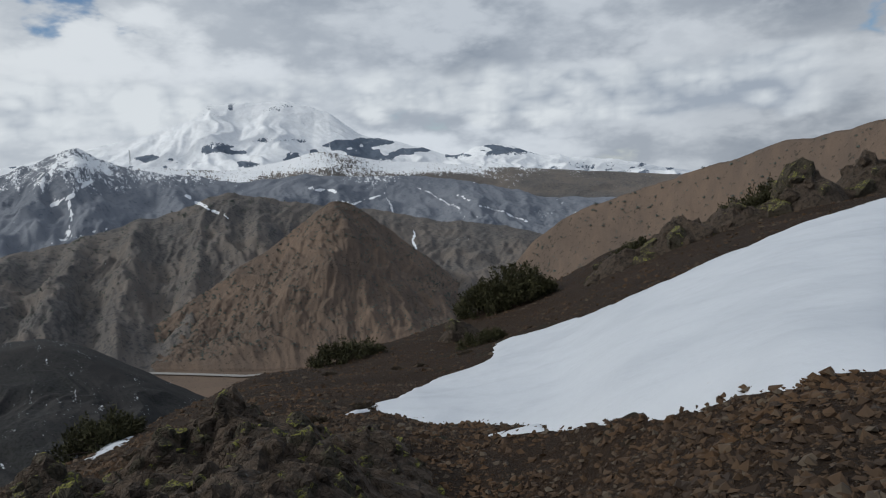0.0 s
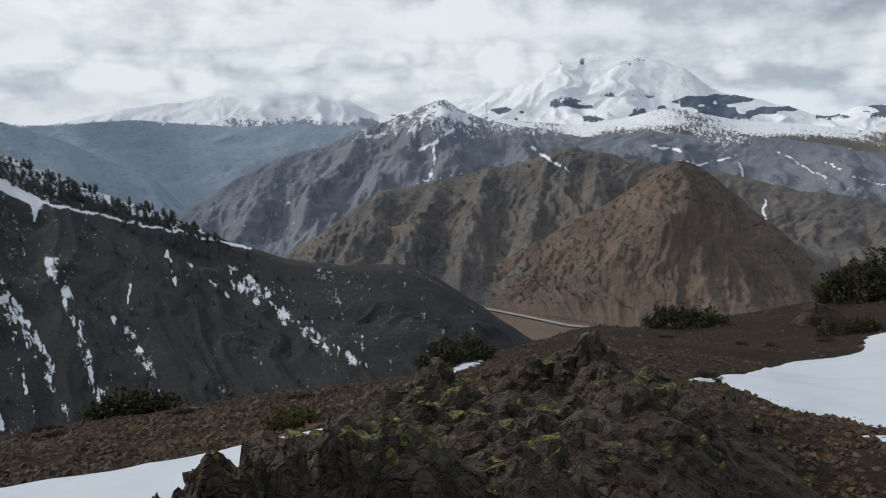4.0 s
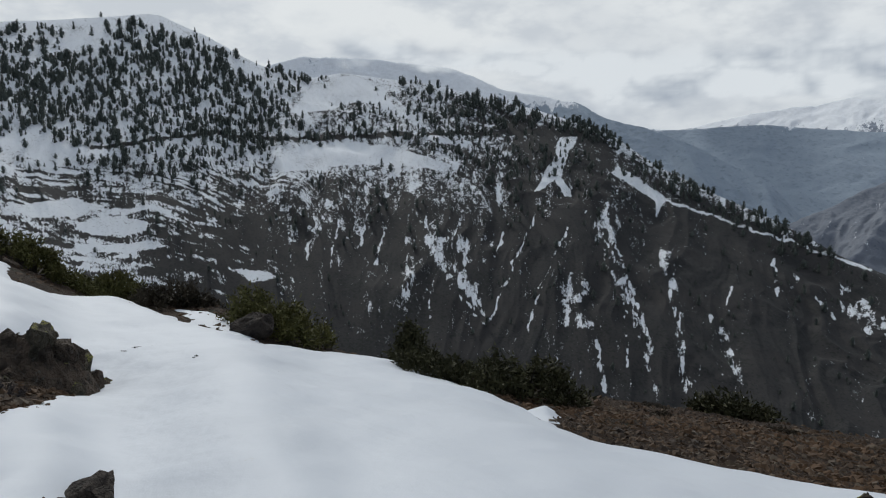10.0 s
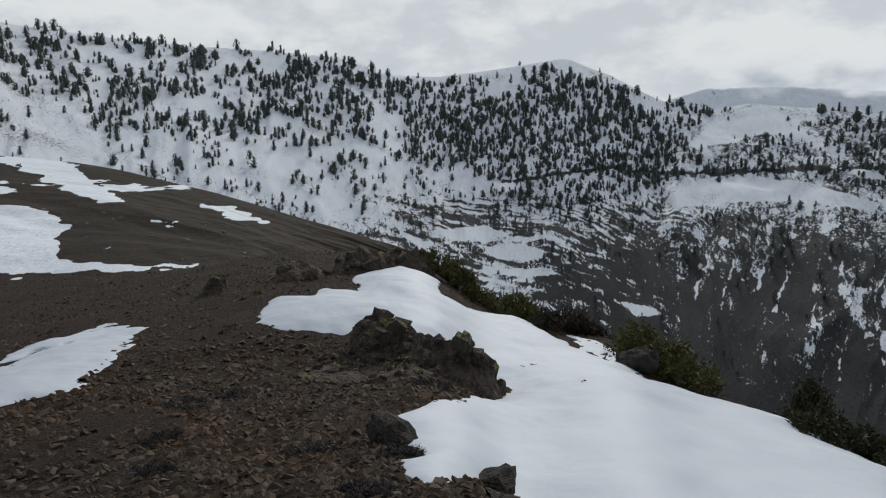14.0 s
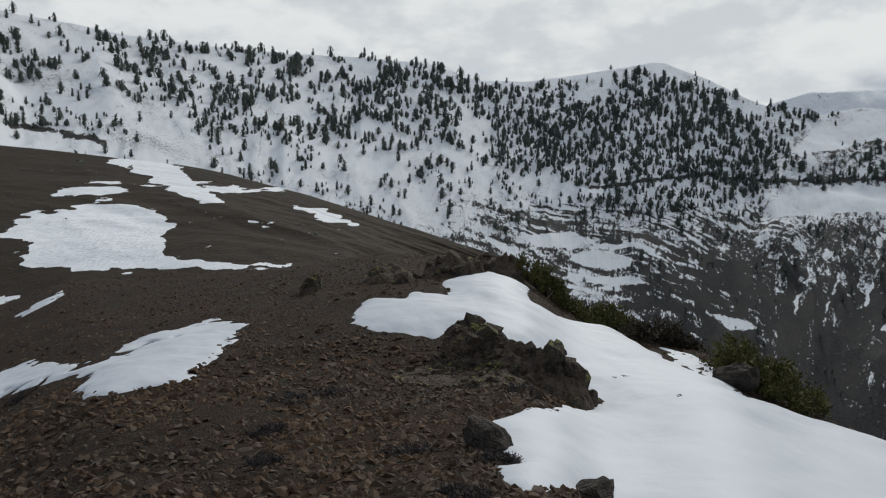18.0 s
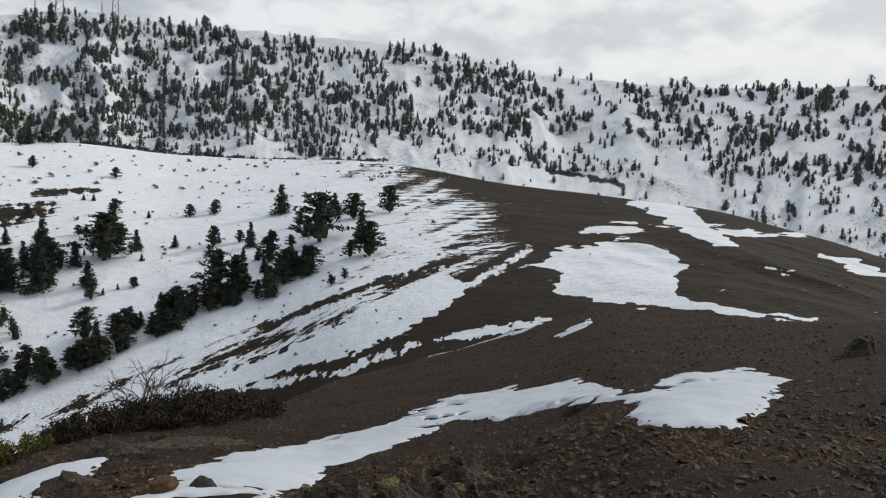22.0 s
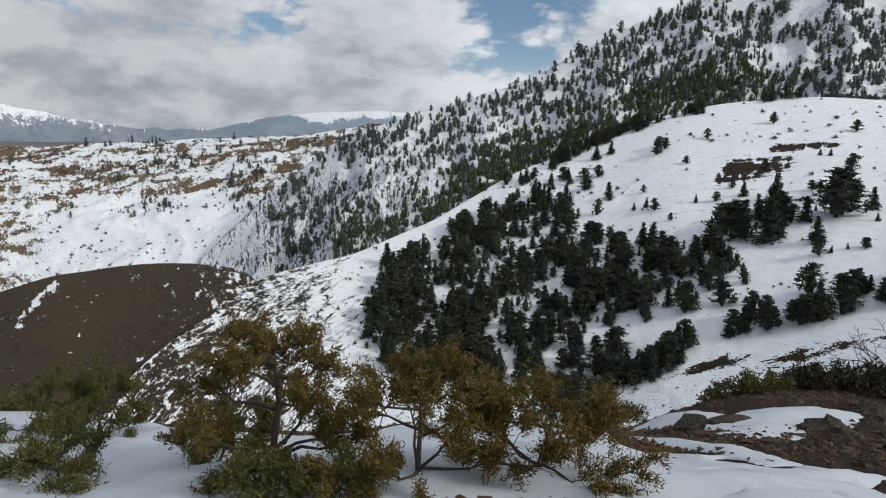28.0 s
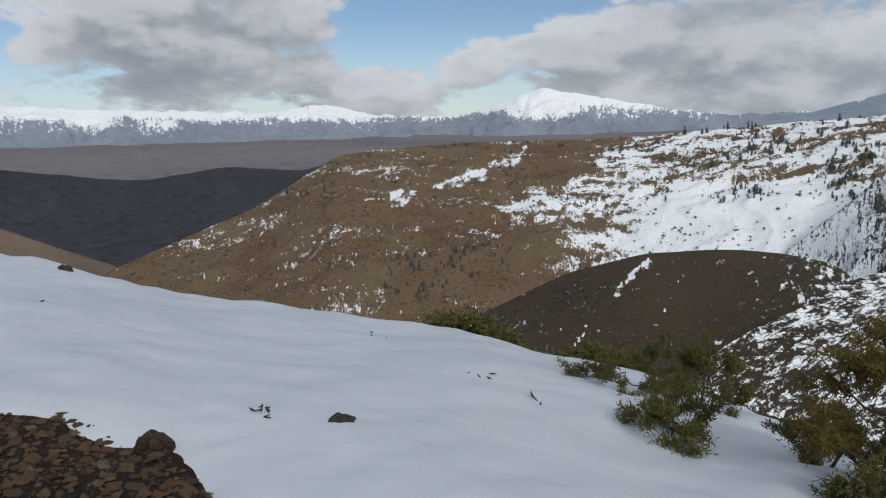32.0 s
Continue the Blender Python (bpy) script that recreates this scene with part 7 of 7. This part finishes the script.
def bare_shrub(x, y, height, seed, label):
    """A leafless many-stemmed shrub."""
    rng = np.random.default_rng(seed)
    root = new("bare_shrub")
    root.location = (x, y, ground_at(x, y) - 0.05)

    def grow(start, way, long, thick, depth, pieces):
        end = start + way * long
        mid = 0.5 * (start + end) + rng.normal(size=3) * 0.06 * long
        pieces.append(tube([start, mid, end], [thick, 0.8 * thick, 0.55 * thick], 4))
        if depth:
            for _ in range(3):
                turn = way + rng.normal(size=3) * 0.5 + (0, 0, 0.12)
                grow(end if rng.uniform() < 0.6 else mid, turn / np.linalg.norm(turn), long * rng.uniform(0.5, 0.75), thick * 0.55, depth - 1, pieces)

    for k in range(5):
        pieces = []
        way = np.array((rng.normal() * 0.35, rng.normal() * 0.35, 1.0))
        grow(np.zeros(3), way / np.linalg.norm(way), height * 0.42, 0.035, 4, pieces)
        v, f = joined(pieces)
        part("stem", v, f, TWIG, root)
    return tagged(root, label, "shrub")


bare_shrub(0.35, -24.0, 2.4, 651, "leafless grey shrub above brown brush")
bare_shrub(-0.6, -23.4, 1.5, 652, "small leafless shrub beside brown brush")
_low = random.Random(12)
for _n in range(26):
    _r, _a = 4.5 + 14 * _low.random(), radians(_low.uniform(95, 185))
    _x, _y = -math.sin(_a) * _r, math.cos(_a) * _r
    if bare(_x, _y):
        cushion_bush("cushion_plant", _x, _y, _low.uniform(0.15, 0.34), _low.uniform(0.04, 0.09), 700 + _n, "grey withered cushion plant on gravel", CUSHION, 40, 0.05, "plant")
for _n in range(40):
    _r, _a = 6 + 20 * _low.random(), radians(_low.uniform(-30, 75))
    _x, _y = -math.sin(_a) * _r, math.cos(_a) * _r
    if bare(_x, _y):
        cushion_bush("cushion_plant", _x, _y, _low.uniform(0.12, 0.3), _low.uniform(0.05, 0.12), 760 + _n, "withered brown cushion plant on stony earth", BRUSH_BROWN, 40, 0.05, "plant")


def twig_clump(x, y, size, seed, label):
    """Bits of dead stalk lying flat, half sunk in the snow."""
    rng = np.random.default_rng(seed)
    root = new("dead_twigs")
    root.location = (x, y, ground_at(x, y) + 0.13)
    along = rng.uniform(0, 6.28)
    for _ in range(6):
        a = along + rng.normal() * 0.35
        mid = rng.normal(size=3) * (0.4 * size, 0.4 * size, 0.004)
        half = np.array((math.cos(a), math.sin(a), rng.normal() * 0.05)) * size * rng.uniform(0.12, 0.35)
        v, f = tube([mid - half, mid + rng.normal(size=3) * 0.02, mid + half], [0.005, 0.012, 0.004], 4)
        part("twig", v, f, TWIG_WET, root)
    return tagged(root, label, "twigs")


TWIG_WET = bark_material("wet_twig", (0.030, 0.024, 0.020), (0.016, 0.013, 0.011))
for _n, (_x, _y, _s) in enumerate(((13.2, -2.0, 0.35), (8.3, -3.2, 0.3), (9.2, -2.9, 0.2), (13.6, 3.4, 0.2), (-12.4, -2.9, 0.3), (-11.2, -1.8, 0.15), (-10.2, -0.6, 0.15), (3.4, -9.9, 0.25), (7.6, -0.4, 0.16))):
    twig_clump(_x, _y, _s, 840 + _n, "dark dead twigs lying on snow")


# ---- masts and roads ----
def metal_material():
    m, t, s = material("painted_steel")
    n = noise_tex(t, place(t), 3.0, 3.0, 0.5)
    link(t, mix(t, n, (0.22, 0.23, 0.25), (0.14, 0.14, 0.15)), s.inputs["Base Color"])
    s.inputs["Metallic"].default_value, s.inputs["Roughness"].default_value = 0.4, 0.6
    return m


STEEL = metal_material()


def lattice_mast(spot, height, wide, label):
    """A tapering lattice tower: four legs, rings and cross braces."""
    root = new("radio_mast")
    root.location = spot
    corners = [(-1, -1), (1, -1), (1, 1), (-1, 1)]
    levels = [height * k / 7 for k in range(8)]
    size = [wide * (1 - 0.8 * k / 7) for k in range(8)]
    for cx, cy in corners:
        v, f = tube([(cx * size[0], cy * size[0], -1), (cx * size[7], cy * size[7], height)], [0.06 * wide + 0.05] * 2, 4)
        part("leg", v, f, STEEL, root)
    for k in range(7):
        for n in range(4):
            (ax, ay), (bx, by) = corners[n], corners[(n + 1) % 4]
            v, f = tube([(ax * size[k], ay * size[k], levels[k]), (bx * size[k + 1], by * size[k + 1], levels[k + 1])], [0.03 * wide + 0.03] * 2, 3)
            part("brace", v, f, STEEL, root)
    return tagged(root, label, "mast", "radio masts on the ridge")


for _az, _h, _w in ((186.8, 13.0, 0.5), (185.3, 26.0, 2.0), (181.7, 26.0, 1.8), (182.6, 7.0, 0.4)):
    _x, _y, _z, _, _ = dark_ridge.surf(np.array([_az]), np.array([0.985]))
    lattice_mast((float(_x[0]), float(_y[0]), float(_z[0])), _h, _w, "grey steel lattice mast on the snowy ridge")
_x, _y, _z, _, _ = mast.surf(np.array([25.2]), np.array([0.99]))
lattice_mast((float(_x[0]), float(_y[0]), float(_z[0])), 42.0, 2.0, "tall grey radio mast on a mountain ridge")


def asphalt_material():
    m, t, s = material("pale_asphalt")
    n = noise_tex(t, place(t), 0.3, 4.0, 0.6)
    link(t, mix(t, n, (0.30, 0.29, 0.27), (0.22, 0.21, 0.20)), s.inputs["Base Color"])
    s.inputs["Roughness"].default_value = 0.9
    return m


_road = [(32, 775), (29, 755), (25.8, 735), (21.9, 700), (18.5, 672), (16, 666), (13.9, 660), (9, 655)]
_ra, _rd = np.interp(np.linspace(0, 7, 60), range(8), [a for a, _ in _road]), np.interp(np.linspace(0, 7, 60), range(8), [d for _, d in _road])
_cx, _cy = -np.sin(np.radians(_ra)) * _rd, np.cos(np.radians(_ra)) * _rd
_w = np.array([[-3.2], [3.2]])
_nx, _ny = -np.gradient(_cy), np.gradient(_cx)
_nl = np.hypot(_nx, _ny)
structure(sheet("road", _cx + _w * _nx / _nl, _cy + _w * _ny / _nl, FLOOR_Z + 1.2 + 0 * _cx + 0 * _w, asphalt_material(), {"snow": 0 * _cx + 0 * _w}), "pale valley road beside the river", "road")
